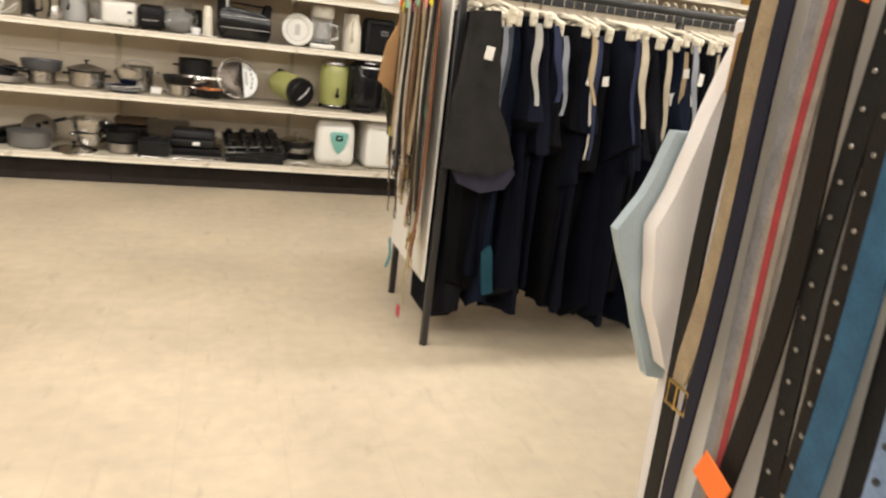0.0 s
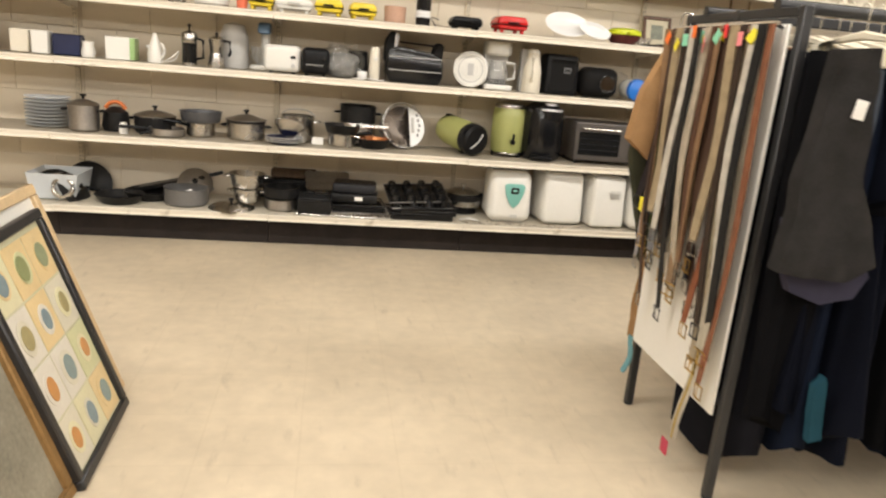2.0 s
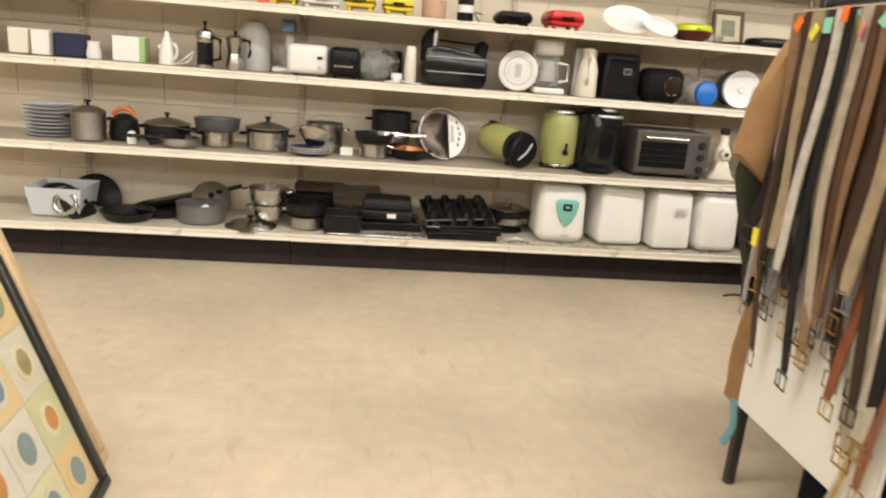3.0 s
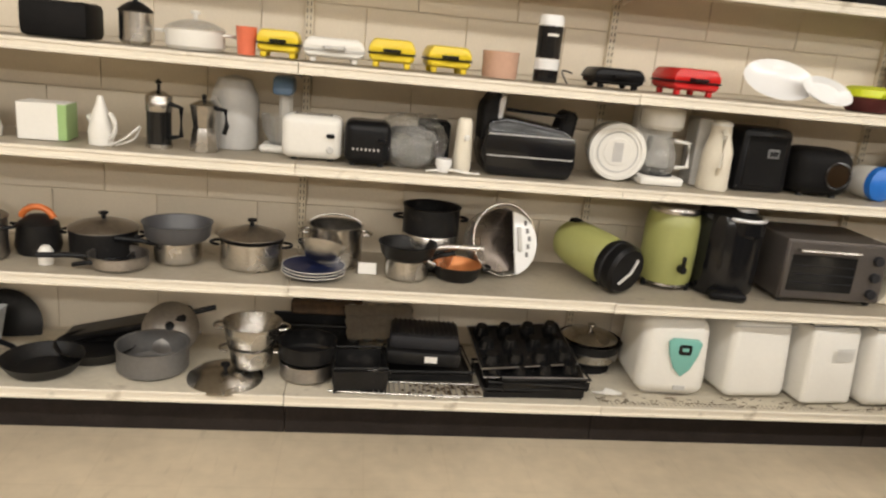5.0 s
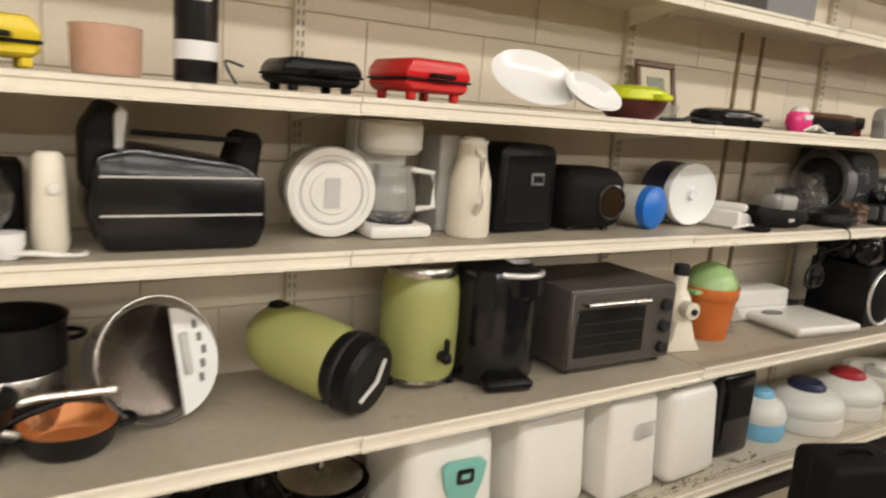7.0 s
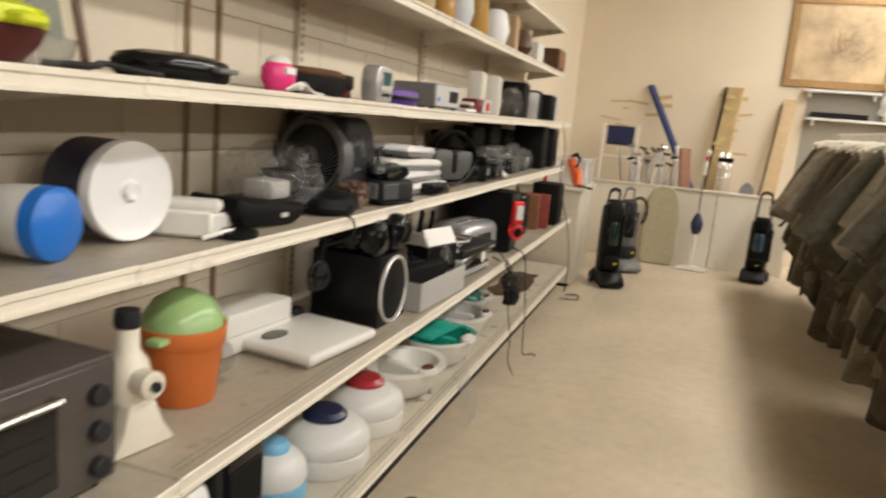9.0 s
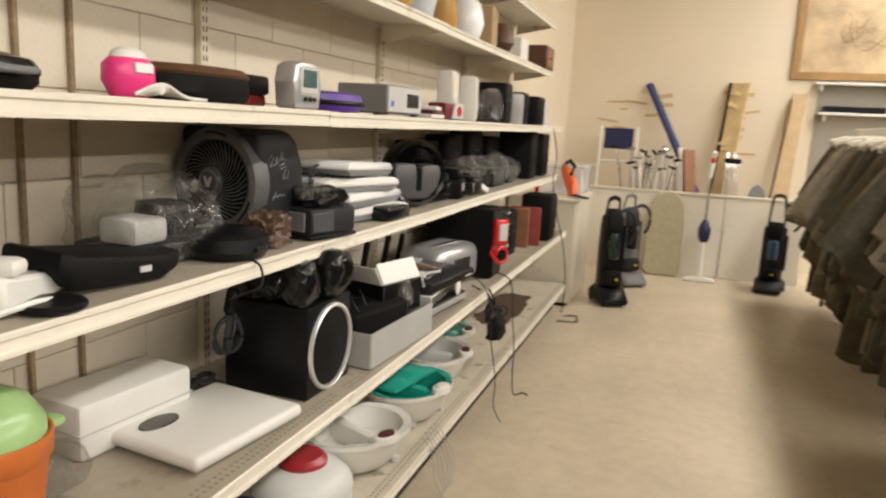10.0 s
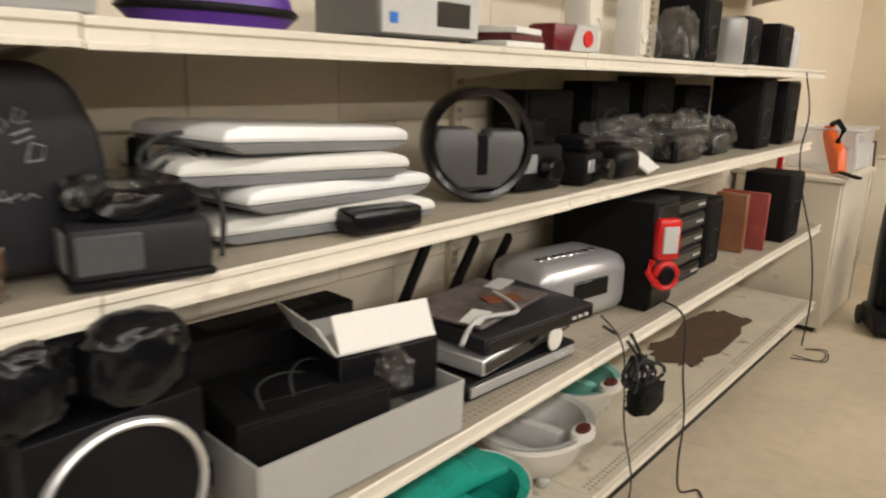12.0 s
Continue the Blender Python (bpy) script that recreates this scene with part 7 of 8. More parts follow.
part("base", lathe([(0, 0.012), (0.098, 0.012), (0.102, 0.016), (0.10, 0.0265), (0, 0.0265)], 32), STEEL, ur)
tp = part("tap", box(0.028, 0.05, 0.03, 0.01, -0.128, 0.085, 0.008, 1), BLK, ur)
part("tap_lever", box(0.014, 0.018, 0.05, 0.01, -0.138, 0.105, 0.004, 1), BLK, tp)
for k in range(3):
    part("leg", box(0.02, 0.02, 0.03, 0.10 * math.cos(2.1 * k - 0.8), 0.10 * math.sin(2.1 * k - 0.8), 0, 0.004, 1), BLK, ur)
bc = thing("pod_coffee_maker", "glossy black pod coffee machine with a silver band", "coffee maker", on(2, 1.135, 5.435, -12) @ Matrix.Scale(1.06, 4))
part("body", lathe([(0, 0), (0.115, 0), (0.128, 0.02), (0.132, 0.10), (0.13, 0.24), (0.115, 0.31), (0.07, 0.345), (0, 0.352)], 30, None, 1.12), BLKS, bc)
part("silver_band", tube(arc(0.03, -0.075, 0.305, 0.078, 190, 350, 14, "xy", 0.8), 0.008, 8), SILVER, bc)
part("brew_head", lathe([(0, 0.235), (0.07, 0.235), (0.085, 0.25), (0.08, 0.30), (0.05, 0.32), (0, 0.322)], 26, M(0.03, -0.075, 0), 0.85), BLKS, bc)
part("drip_tray", box(0.14, 0.06, 0.035, 0, -0.145, 0.0, 0.012, 1), BLK, bc)
part("button_panel", lathe([(0, 0.338), (0.05, 0.338), (0.048, 0.352), (0, 0.356)], 22, M(0.03, -0.06, -0.008), 0.8), SILVER, bc)
OVENM = mat("oven_metal", (0.13, 0.115, 0.105), rough=0.42, metal=0.5, var=0.15, spec=0.3)
tv = thing("toaster_oven", "dark brushed metal toaster oven with a glass door", "toaster oven", on(2, 1.55, 5.45, -2))
part("case", box(0.44, 0.32, 0.25, 0, 0, 0.016, 0.008, 2), OVENM, tv)
part("front_frame", box(0.43, 0.01, 0.235, 0, -0.163, 0.022, 0.004, 1), OVENM, tv)
dv = part("door_glass", box(0.28, 0.008, 0.15, -0.055, -0.168, 0.055, 0.003, 1), SMOKE, tv)
part("door_handle", tube([(-0.18, -0.172, 0.226), (-0.18, -0.198, 0.228), (0.07, -0.198, 0.228), (0.07, -0.172, 0.226)], 0.007, 8), STEEL, dv)
for k in range(3):
    part("rack_bar", box(0.26, 0.004, 0.003, -0.055, -0.1725, 0.09 + 0.035 * k), CHAR, dv)
for k in range(3):
    part("knob", disc(0.02, 0.022, 0, 16, 0.003, M(0.168, -0.166, 0.06 + 0.07 * k, 90, 0, 0)), CHAR, tv)
for sx in (-1, 1):
    for sy in (-1, 1):
        part("foot", disc(0.014, 0.02, 0, 10, 0.002), RUBBER, tv, m=M(sx * 0.19, sy * 0.13, 0))
bt = thing("juicer_bottle", "cream plastic meat grinder with a dark cap", "grinder", on(2, 1.89, 5.37, -10) @ Matrix.Scale(0.94, 4))
part("foot", prism([(-0.085, 0), (0.095, 0), (0.06, 0.05), (0.035, 0.12), (-0.035, 0.12), (-0.05, 0.05)], 0.11, 0.012, None, 2), CREAM, bt)
part("body", lathe([(0, 0.115), (0.05, 0.115), (0.055, 0.15), (0.045, 0.2), (0.026, 0.23), (0.026, 0.28), (0, 0.28)], 22), CREAM, bt)
part("cap", lathe([(0, 0.281), (0.027, 0.281), (0.03, 0.29), (0.027, 0.32), (0, 0.322)], 18), CHAR, bt)
part("nozzle", disc(0.032, 0.05, 0, 18, 0.004, M(0.0, -0.04, 0.165, 90, 0, 0)), CREAM, bt)
part("knob", disc(0.012, 0.012, 0, 12, 0.002, M(0.0, -0.09, 0.165, 90, 0, 0)), CHAR, bt)
ppot = thing("plant_pot", "orange terracotta coloured plastic pot on the second shelf", "pot", on(2, 2.15, 5.44))
part("body", lathe([(0, 0), (0.078, 0), (0.08, 0.005), (0.098, 0.15), (0.094, 0.15), (0.076, 0.008), (0, 0.008)], 32), ORANGE, ppot)
part("rim", lathe([(0.094, 0.1505), (0.102, 0.1505), (0.104, 0.153), (0.106, 0.192), (0.105, 0.195), (0.10, 0.195), (0.095, 0.155), (0.094, 0.1505)], 32), ORANGE, ppot)
gp = thing("green_melon_bowl", "light green plastic bowl upside down in an orange pot", "bowl", on(2, 2.15, 5.44, 0, 0.155))
part("bowl", lathe([(0.082, 0.0), (0.098, 0.015), (0.095, 0.06), (0.07, 0.10), (0.03, 0.122), (0, 0.125)], 30), GREENL, gp)
part("white_rim", lathe([(0.088, -0.012), (0.094, -0.012), (0.097, 0.012), (0.09, 0.012)], 30), WHITE, gp)
for s_ in (-1, 1):
    part("ear", box(0.05, 0.045, 0.018, s_ * 0.108, -0.02, 0.015, 0.008, 2), GREENL, gp)
pr_ = thing("box_heater", "off white rounded appliance housing at the back of the shelf", "appliance", on(2, 2.58, 5.57, -6))
part("body", box(0.32, 0.16, 0.13, 0, 0, 0, 0.014, 2), WHITE, pr_)
part("seam", box(0.324, 0.164, 0.004, 0, 0, 0.06, 0.001, 1), LGREY, pr_)
part("end_cap", box(0.02, 0.12, 0.09, 0.155, 0, 0.02, 0.008, 2), LGREY, pr_)
scx = thing("bathroom_scale", "white bathroom scale with a dark oval window", "bathroom scale", on(2, 2.655, 5.37, -7))
part("platform", box(0.36, 0.29, 0.035, 0, 0, 0.012, 0.015, 3), WHITE, scx)
part("base", box(0.32, 0.25, 0.012, 0, 0, 0.0, 0.004, 1), LGREY, scx)
part("window", lathe([(0, 0), (0.054, 0), (0.051, 0.004), (0, 0.005)], 24, None, 0.55), mat("brown_window", (0.04, 0.03, 0.024), rough=0.15), scx, m=M(-0.09, 0.06, 0.0465))
laid("plastic_bag", crumple(0.16, 0.12, 0.08, 0.02, 3, 61), BAG, on(2, 2.32, 5.50), "crumpled clear plastic bag on the second shelf", "bag")
for k in range(3):
    cord("loose_cable", [(2.76 + 0.02 * k, 5.58, TOPS[2] + 0.008), (2.72, 5.52, TOPS[2] + 0.03 + 0.02 * k), (2.80, 5.50 + 0.02 * k, TOPS[2] + 0.02), (2.84, 5.56, TOPS[2] + 0.01)], "tangled black cord beside the subwoofer", 0.005)
cw = thing("cable_bundle", "coiled black power cord hanging from its plug", "cable bundle", M(2.835, 5.44, 0.825))
for k in range(6):
    part("loop", tube(arc(0, 0, 0, 0.034 + 0.004 * (k % 3), 0, 345, 16, "xz", 1.35), 0.0045, 6, True), RUBBER, cw, m=M(0.004 * k, 0.006 * (k % 3), -0.02, 6 * (k % 3), 0, 18 * k - 45))
ct = thing("cable_bundle", "tangled black cord lying beside the subwoofer", "cable bundle", on(2, 2.85, 5.53))
for k in range(7):
    part("loop", tube(arc(0, 0, 0.008, 0.045 + 0.008 * (k % 3), 0, 345, 18, "xy", 0.5), 0.0045, 6, True), RUBBER, ct, m=M(0.012 * (k % 4) - 0.02, 0.008 * (k % 3), 0.006 * k, 7 * (k % 3), 0, 35 * k))
sb = thing("subwoofer", "black subwoofer with a silver ring on its front", "subwoofer", on(2, 3.045, 5.42))
part("cabinet", box(0.25, 0.26, 0.258, 0, -0.035, 0.0, 0.006, 2), BLK, sb)
rg = part("silver_ring", lathe([(0.110, 0.0), (0.112, 0.008), (0.117, 0.011), (0.122, 0.008), (0.124, 0.0)], 48), mat("bright_silver_trim", (0.80, 0.80, 0.81), rough=0.3, metal=0.7, var=0.04), sb, m=M(0.0, -0.166, 0.125, 90, 0, 0))
part("cone", lathe([(0, 0.012), (0.04, 0.008), (0.11, -0.001), (0.11, -0.003), (0, -0.003)], 36), BLKM, rg, m=M(0.0, -0.168, 0.125, 90, 0, 0))
bgs = thing("bagged_headset", "black plastic bag of cables on top of the subwoofer", "bag", on(2, 3.02, 5.40, 0, 0.26))
part("bag", crumple(0.28, 0.24, 0.135, 0.018, 4, 71), BAGD, bgs)
part("bag_lump", crumple(0.11, 0.09, 0.12, 0.006, 4, 77), BAGD, bgs, m=M(-0.085, -0.11, 0))
part("bag_lump", crumple(0.15, 0.10, 0.13, 0.007, 4, 78), BAGD, bgs, m=M(0.06, -0.125, 0))
part("yellow_plug", box(0.035, 0.02, 0.015, 0.08, -0.135, 0.003, 0.004, 1), YELLOW, bgs)
cord("loose_cable", [(2.72, 5.30, TOPS[3] + 0.004), (2.72, 5.27, 1.03), (2.73, 5.275, 0.98), (2.79, 5.38, 0.93), (2.83, 5.435, 0.90), (2.835, 5.44, 0.85)], "black plug cord hanging from the shelf above", 0.003)
laid("plug_block", box(0.03, 0.03, 0.07, 0, 0, 0, 0.008, 1), BLK, M(2.832, 5.437, 0.865, 6, 8, 0), "black plug hanging on its cord", "plug")
TRAYC = mat("grey_card", (0.44, 0.43, 0.41), rough=0.8, var=0.06)
ty = thing("carton_tray", "open grey cardboard tray holding black electronics", "carton", on(2, 3.48, 5.39, -3))
part("bottom", box(0.48, 0.38, 0.005, 0, 0, 0), TRAYC, ty)
for sx in (-1, 1):
    part("side", box(0.005, 0.38, 0.11, sx * 0.24, 0, 0.0), TRAYC, ty)
    part("side", box(0.475, 0.005, 0.11, 0, sx * 0.19, 0.0), TRAYC, ty)
flat_player(2, 3.42, 5.44, 0.34, 0.24, 0.06, BLKM, "black audio unit lying in the cardboard tray", -9, 0.008)
def stereo_block(x, y, w, d, h, label, rz, dz):
    """A black hifi block with a glossy front and a row of sockets."""
    t = thing("stereo_unit", label, "stereo", on(2, x, y, rz, dz))
    part("case", box(w, d, h, 0, 0, 0, 0.008, 2), BLKM, t)
    part("front_panel", box(w * 0.94, 0.006, h * 0.8, 0, -d / 2 - 0.001, h * 0.1, 0.002, 1), BLKM, t)
    part("top_vent", box(w * 0.6, d * 0.5, 0.004, 0, 0, h - 0.001, 0.001, 1), BLK, t)
    return t


stereo_block(3.40, 5.34, 0.30, 0.20, 0.09, "black stereo unit lying in the cardboard tray", -12, 0.07)
stereo_block(3.46, 5.525, 0.42, 0.10, 0.22, "black receiver standing at the back of the tray", -3, 0.008)
for q_ in range(2):
    cord("loose_cable", [(3.32 + 0.05 * q_, 5.26, TOPS[2] + 0.10), (3.30 + 0.07 * q_, 5.31, TOPS[2] + 0.19), (3.42 + 0.04 * q_, 5.36, TOPS[2] + 0.17 + 0.015 * q_), (3.52, 5.30 + 0.03 * q_, TOPS[2] + 0.13)], "thin black cord tangled over the cardboard tray", 0.0025)
bx2 = thing("open_carton", "white flapped carton over a black box with a loose cable", "carton", on(2, 3.58, 5.34, -14, 0.10))
part("black_box", box(0.22, 0.20, 0.11, 0, 0, 0, 0.004, 1), BLK, bx2)
part("flap", prism([(-0.115, 0.112), (0.105, 0.112), (0.108, 0.115), (-0.112, 0.116)], 0.19, 0.0, M(0, 0, 0), 1), LGREY, bx2)
part("flap", box(0.21, 0.003, 0.075, 0, 0, 0, 0.0, 1, M(0, -0.094, 0.112, -28, 0, 0)), PAPER, bx2)
part("flap", box(0.003, 0.18, 0.07, 0, 0, 0, 0.0, 1, M(-0.112, 0, 0.114, 0, -32, 0)), PAPER, bx2)
part("film", crumple(0.08, 0.03, 0.11, 0.012, 3, 75), BAG, bx2, m=M(0, -0.105, 0))
for k, (dy, ma) in enumerate(((0, BLK), (0.02, SILVER), (-0.01, CHAR))):
    flat_player(2, 4.02 + 0.03 * k, 5.37 + dy, 0.42, 0.28, 0.045, ma, "slim disc player in a stack on the second shelf", (-4, 3, -6)[k], 0.047 * k, SILVER if k == 0 else SMOKE)
for x_, dx_ in ((3.93, 10), (4.13, 16), (4.29, 20)):
    laid("black_bar", box(0.03, 0.02, 0.36, 0, 0, 0, 0.003, 1), BLKM, on(2, x_ - 0.08, 5.56, 0, 0.012) @ M(0, 0, 0, -12, dx_ + 36, 0), "black bar leaning on the wall behind the players", "bar", "leaning black bars")
for x_, y_, rz_, ma_ in ((3.92, 5.32, 20, PAPER), (4.08, 5.36, -25, mat("brown_leaflet", (0.22, 0.07, 0.03), rough=0.5, var=0.3)), (4.18, 5.44, 12, LGREY)):
    laid("leaflet", box(0.10, 0.05, 0.003, 0, 0, 0, 0.0005, 1), ma_, on(2, x_, y_, rz_, 0.157), "small leaflet lying on the printed panel", "leaflet")
laid("game_mat", box(0.34, 0.22, 0.012, 0, 0, 0, 0.004, 1), mat("printed_panel", (0.13, 0.105, 0.10), rough=0.4, var=0.8, scale=14), on(2, 4.04, 5.40, 6, 0.143), "printed panel lying on the disc players", "panel")
laid("round_badge", disc(0.032, 0.006, 0, 20, 0.002, M(0, 0, 0, 90, 0, 0)), WHITE, M(4.12, 5.222, TOPS[2] + 0.08), "white round sticker on a disc player", "sticker")
cord("loose_cable", [(3.78, 5.25, TOPS[2] + 0.15), (3.90, 5.30, TOPS[2] + 0.165), (4.02, 5.27, TOPS[2] + 0.165), (4.10, 5.40, TOPS[2] + 0.165)], "grey cable across the disc players", 0.006, LGREY)
bm_ = thing("boombox", "silver rounded compact stereo on the second shelf", "stereo", on(2, 4.50, 5.44, -10) @ Matrix.Scale(1.12, 4))
part("body", box(0.36, 0.22, 0.17, 0, 0, 0.0, 0.05, 4), SILVER, bm_)
part("button_row", boxes([(0.02, 0.02, 0.006, -0.12 + 0.03 * k, -0.03, 0.169) for k in range(8)], 0.002), CHROME, bm_)
part("front_window", box(0.14, 0.008, 0.05, 0, -0.111, 0.07, 0.003, 1), SMOKE, bm_)
tw = thing("tower_speaker", "tall black speaker tower on the second shelf", "loudspeaker", on(2, 4.78, 5.41))
part("cabinet", box(0.18, 0.36, 0.35, 0, 0, 0, 0.006, 1), BLKM, tw)
part("front", box(0.16, 0.008, 0.32, 0, -0.182, 0.015, 0.003, 1), BLK, tw)
rh = thing("red_headset", "red and black toy radio hung on the stereo stack", "toy radio", on(2, 4.72, 5.20, -32, 0.10) @ Matrix.Scale(1.2, 4))
part("screen_frame", box(0.07, 0.03, 0.11, 0, 0, 0.06, 0.012, 2), RED, rh)
part("screen", box(0.045, 0.006, 0.07, 0, -0.017, 0.08, 0.002, 1), LGREY, rh)
part("dial_ring", tube(arc(0, -0.01, 0.02, 0.032, 0, 345, 18, "xz"), 0.009, 8, True), RED, rh)
part("dial", disc(0.024, 0.02, 0, 16, 0.003, M(0, 0.0, 0.02, 90, 0, 0)), BLK, rh)
part("arm", tube([(-0.035, 0, 0.06), (-0.05, -0.005, 0.03), (-0.03, -0.01, 0.0)], 0.009, 8), RED, rh)
for k in range(5):
    flat_player(2, 5.07, 5.42, 0.36, 0.28, 0.06, (BLK, CHAR, BLK, CHAR, BLKM)[k], "black stereo component in a tall stack", 0, 0.062 * k)
speaker(2, 5.42, 5.40, 0.17, 0.2, 0.27, BLKM, "black bookshelf speaker on the second shelf")
laid("brown_book_box", box(0.05, 0.13, 0.25, 0, 0, 0, 0.004, 1), WOODB, on(2, 5.74, 5.34, 6), "brown upright box on the second shelf", "box")
laid("red_folder", box(0.02, 0.2, 0.25, 0, 0, 0, 0.003, 1), mat("faded_red_card", (0.32, 0.06, 0.05), rough=0.6, var=0.3, scale=20), on(2, 5.84, 5.32, 4), "red and white upright folder on the second shelf", "folder")
speaker(2, 6.18, 5.30, 0.24, 0.20, 0.31, BLKM, "black speaker near the shelf's end")

# bottom deck
bn = thing("clear_tub", "clear plastic tub of lids and pans on the bottom deck", "storage tub", on(1, -1.86, 5.38))
part("tub", lathe([(0.15, 0), (0.17, 0.01), (0.20, 0.15), (0.205, 0.16), (0.195, 0.15), (0.165, 0.012), (0, 0.01)], 4, M(0, 0, 0, 0, 0, 45)), FROST, bn)
for k in range(4):
    loose_lid(1, -1.95 + 0.06 * k, 5.42 - 0.03 * k, 0.11 + 0.01 * (k % 2), NONSTICK if k % 2 else STEELD, "dark pan lid standing in the clear tub", 0.05, 55, 25 * k)
laid("steel_ring", tube(arc(0, 0, 0, 0.055, 0, 345, 24, "xz"), 0.014, 8, True), STEEL, M(-1.80, 5.24, TOPS[1] + 0.085, -18, 0, 0), "steel ring mould propped against the tub", "mould")
loose_lid(1, -1.78, 5.62, 0.15, NONSTICK, "large dark lid leaning on the wall", 0.03, 75, 0)
pot(1, -1.50, 5.30, 0.12, 0.05, NONSTICK, "black shallow frying pan on the bottom deck", "long", BLK, None, 150, None, 0, 0.02, 0.2)
pot(1, -1.36, 5.45, 0.13, 0.05, NONSTICK, "black frying pan with a long steel handle", "long", STEELD, None, 20, None, 0, 0.02, 0.26)
wk = thing("long_griddle", "long black griddle pan leaning over other pans", "griddle", on(1, -1.28, 5.58, 0, 0.06) @ M(0, 0, 0, 0, -14, 0))
part("plate", box(0.50, 0.14, 0.03, 0, 0, 0.0, 0.01, 1), NONSTICK, wk)
part("handle", tube([(0.25, 0, 0.015), (0.36, 0, 0.02)], 0.012, 8), BLK, wk)
pot(1, -1.12, 5.34, 0.13, 0.105, mat("cast_aluminium", (0.16, 0.155, 0.15), rough=0.4, metal=0.3, var=0.2), "grey enamel saucepan on the bottom deck", None, BLK)
loose_lid(1, -1.10, 5.52, 0.11, STEELD, "steel domed lid propped behind the grey pan", 0.09, 58, 10, BLK)
loose_lid(1, -0.84, 5.28, 0.14, STEEL, "wide steel pot lid lying on the deck", 0.0, 4, 0)
for k, (r, h, dz) in enumerate(((0.075, 0.085, 0.04), (0.095, 0.09, 0.128))):
    pot(1, -0.75, 5.32, r, h, STEEL, "polished steel mixing bowl in a stack", "loops", STEEL, None, 0, None, dz, 0.012, name="steel_bowl", category="bowl")
pot(1, -0.54, 5.33, 0.105, 0.07, STEELD, "worn steel cake pan under a black one", None)
pot(1, -0.54, 5.33, 0.11, 0.075, NONSTICK, "black round cake pan stacked on another", None, BLK, None, 0, None, 0.072)


MUFFIN = mat("worn_muffin_tin", (0.035, 0.035, 0.037), rough=0.22, metal=0.8, var=0.5, scale=18, spots=0.3, spot_col=(0.16, 0.15, 0.14))


def square_pan(x, y, w, d, h, material, label, rz=0, dz=0.0, cups=None, s=1, tilt=(0, 0)):
    t = thing("baking_tin" if not cups else "muffin_tin", label, "baking tin", on(s, x, y, rz, dz) @ M(0, 0, 0, tilt[0], tilt[1], 0))
    bm = bmesh.new()
    if not cups:
        join(bm, box(w * 0.9, d * 0.9, 0.004, 0, 0, 0))
        for sx in (-1, 1):
            join(bm, box(0.004, d, h, sx * w / 2 * 0.95, 0, 0, m=M(0, 0, 0, 0, sx * 6, 0)))
            join(bm, box(w, 0.004, h, 0, sx * d / 2 * 0.95, 0, m=M(0, 0, 0, -sx * 6, 0, 0)))
        part("tin", bm, material, t)
        part("rim", tube([(-w / 2, -d / 2, h), (w / 2, -d / 2, h), (w / 2, d / 2, h), (-w / 2, d / 2, h)], 0.005, 6, True), material, t)
    else:
        join(bm, box(w, d, 0.004, 0, 0, h, 0.0))
        part("plate", bm, material, t)
        for a in range(cups[0]):
            for b in range(cups[1]):
                part("cup", lathe([(0, 0), (0.022, 0), (0.034, h - 0.001), (0.036, h + 0.006), (0.033, h + 0.006), (0.02, 0.004), (0, 0.004)], 16, M(-w / 2 + w * (a + 0.5) / cups[0], -d / 2 + d * (b + 0.5) / cups[1], 0)), material, t)
        part("rim", tube([(-w / 2, -d / 2, h + 0.002), (w / 2, -d / 2, h + 0.002), (w / 2, d / 2, h + 0.002), (-w / 2, d / 2, h + 0.002)], 0.004, 6, True), STEELD, t)
    return t


square_pan(-0.34, 5.29, 0.20, 0.20, 0.10, NONSTICK, "black square cake tin on the bottom deck", 5)
square_pan(-0.52, 5.56, 0.36, 0.14, 0.10, NONSTICK, "black roasting tin at the back of the deck", 0, 0.04)
laid("brown_baking_block", box(0.30, 0.08, 0.06, 0, 0, 0, 0.012, 1), RUST, on(1, -0.48, 5.62, 0, 0.15), "brown rust stained roasting lid at the back", "lid")
square_pan(-0.26, 5.54, 0.28, 0.16, 0.035, STEELD, "worn muffin tin propped at the back", 8, 0.13, (5, 3), 1, (35, 0))
gr = thing("contact_grill", "black contact grill with a ribbed lid and white label", "grill", on(1, -0.08, 5.42, -4, 0.06))
part("base", box(0.30, 0.22, 0.06, 0, 0, 0, 0.015, 2), NONSTICK, gr)
part("lid", box(0.28, 0.20, 0.06, 0, 0, 0.062, 0.02, 2), CHAR, gr)
part("ribs", boxes([(0.006, 0.17, 0.004, -0.12 + 0.02 * k, 0, 0.1215) for k in range(13)], 0.0), BLK, gr)
part("white_label", box(0.05, 0.004, 0.025, 0.03, -0.112, 0.02), PAPER, gr)
square_pan(-0.06, 5.42, 0.34, 0.26, 0.03, NONSTICK, "black baking tray under the contact grill", 3, 0.02)
wr = thing("wire_rack", "dark wire cooling rack lying on the deck", "rack", on(1, -0.08, 5.28))
for k in range(21):
    part("wire", tube([(-0.2 + 0.02 * k, -0.1, 0.008), (-0.2 + 0.02 * k, 0.1, 0.008)], 0.0022, 5), STEELD, wr)
for y in (-0.1, 0.0, 0.1):
    part("cross_wire", tube([(-0.22, y, 0.005), (0.22, y, 0.005)], 0.003, 5), STEELD, wr)
laid("thin_rod", tube([(-0.25, 0, 0.004), (0.25, -0.02, 0.004)], 0.004, 6), STEEL, on(1, -0.2, 5.19), "thin steel skewer lying at the deck's edge", "skewer")
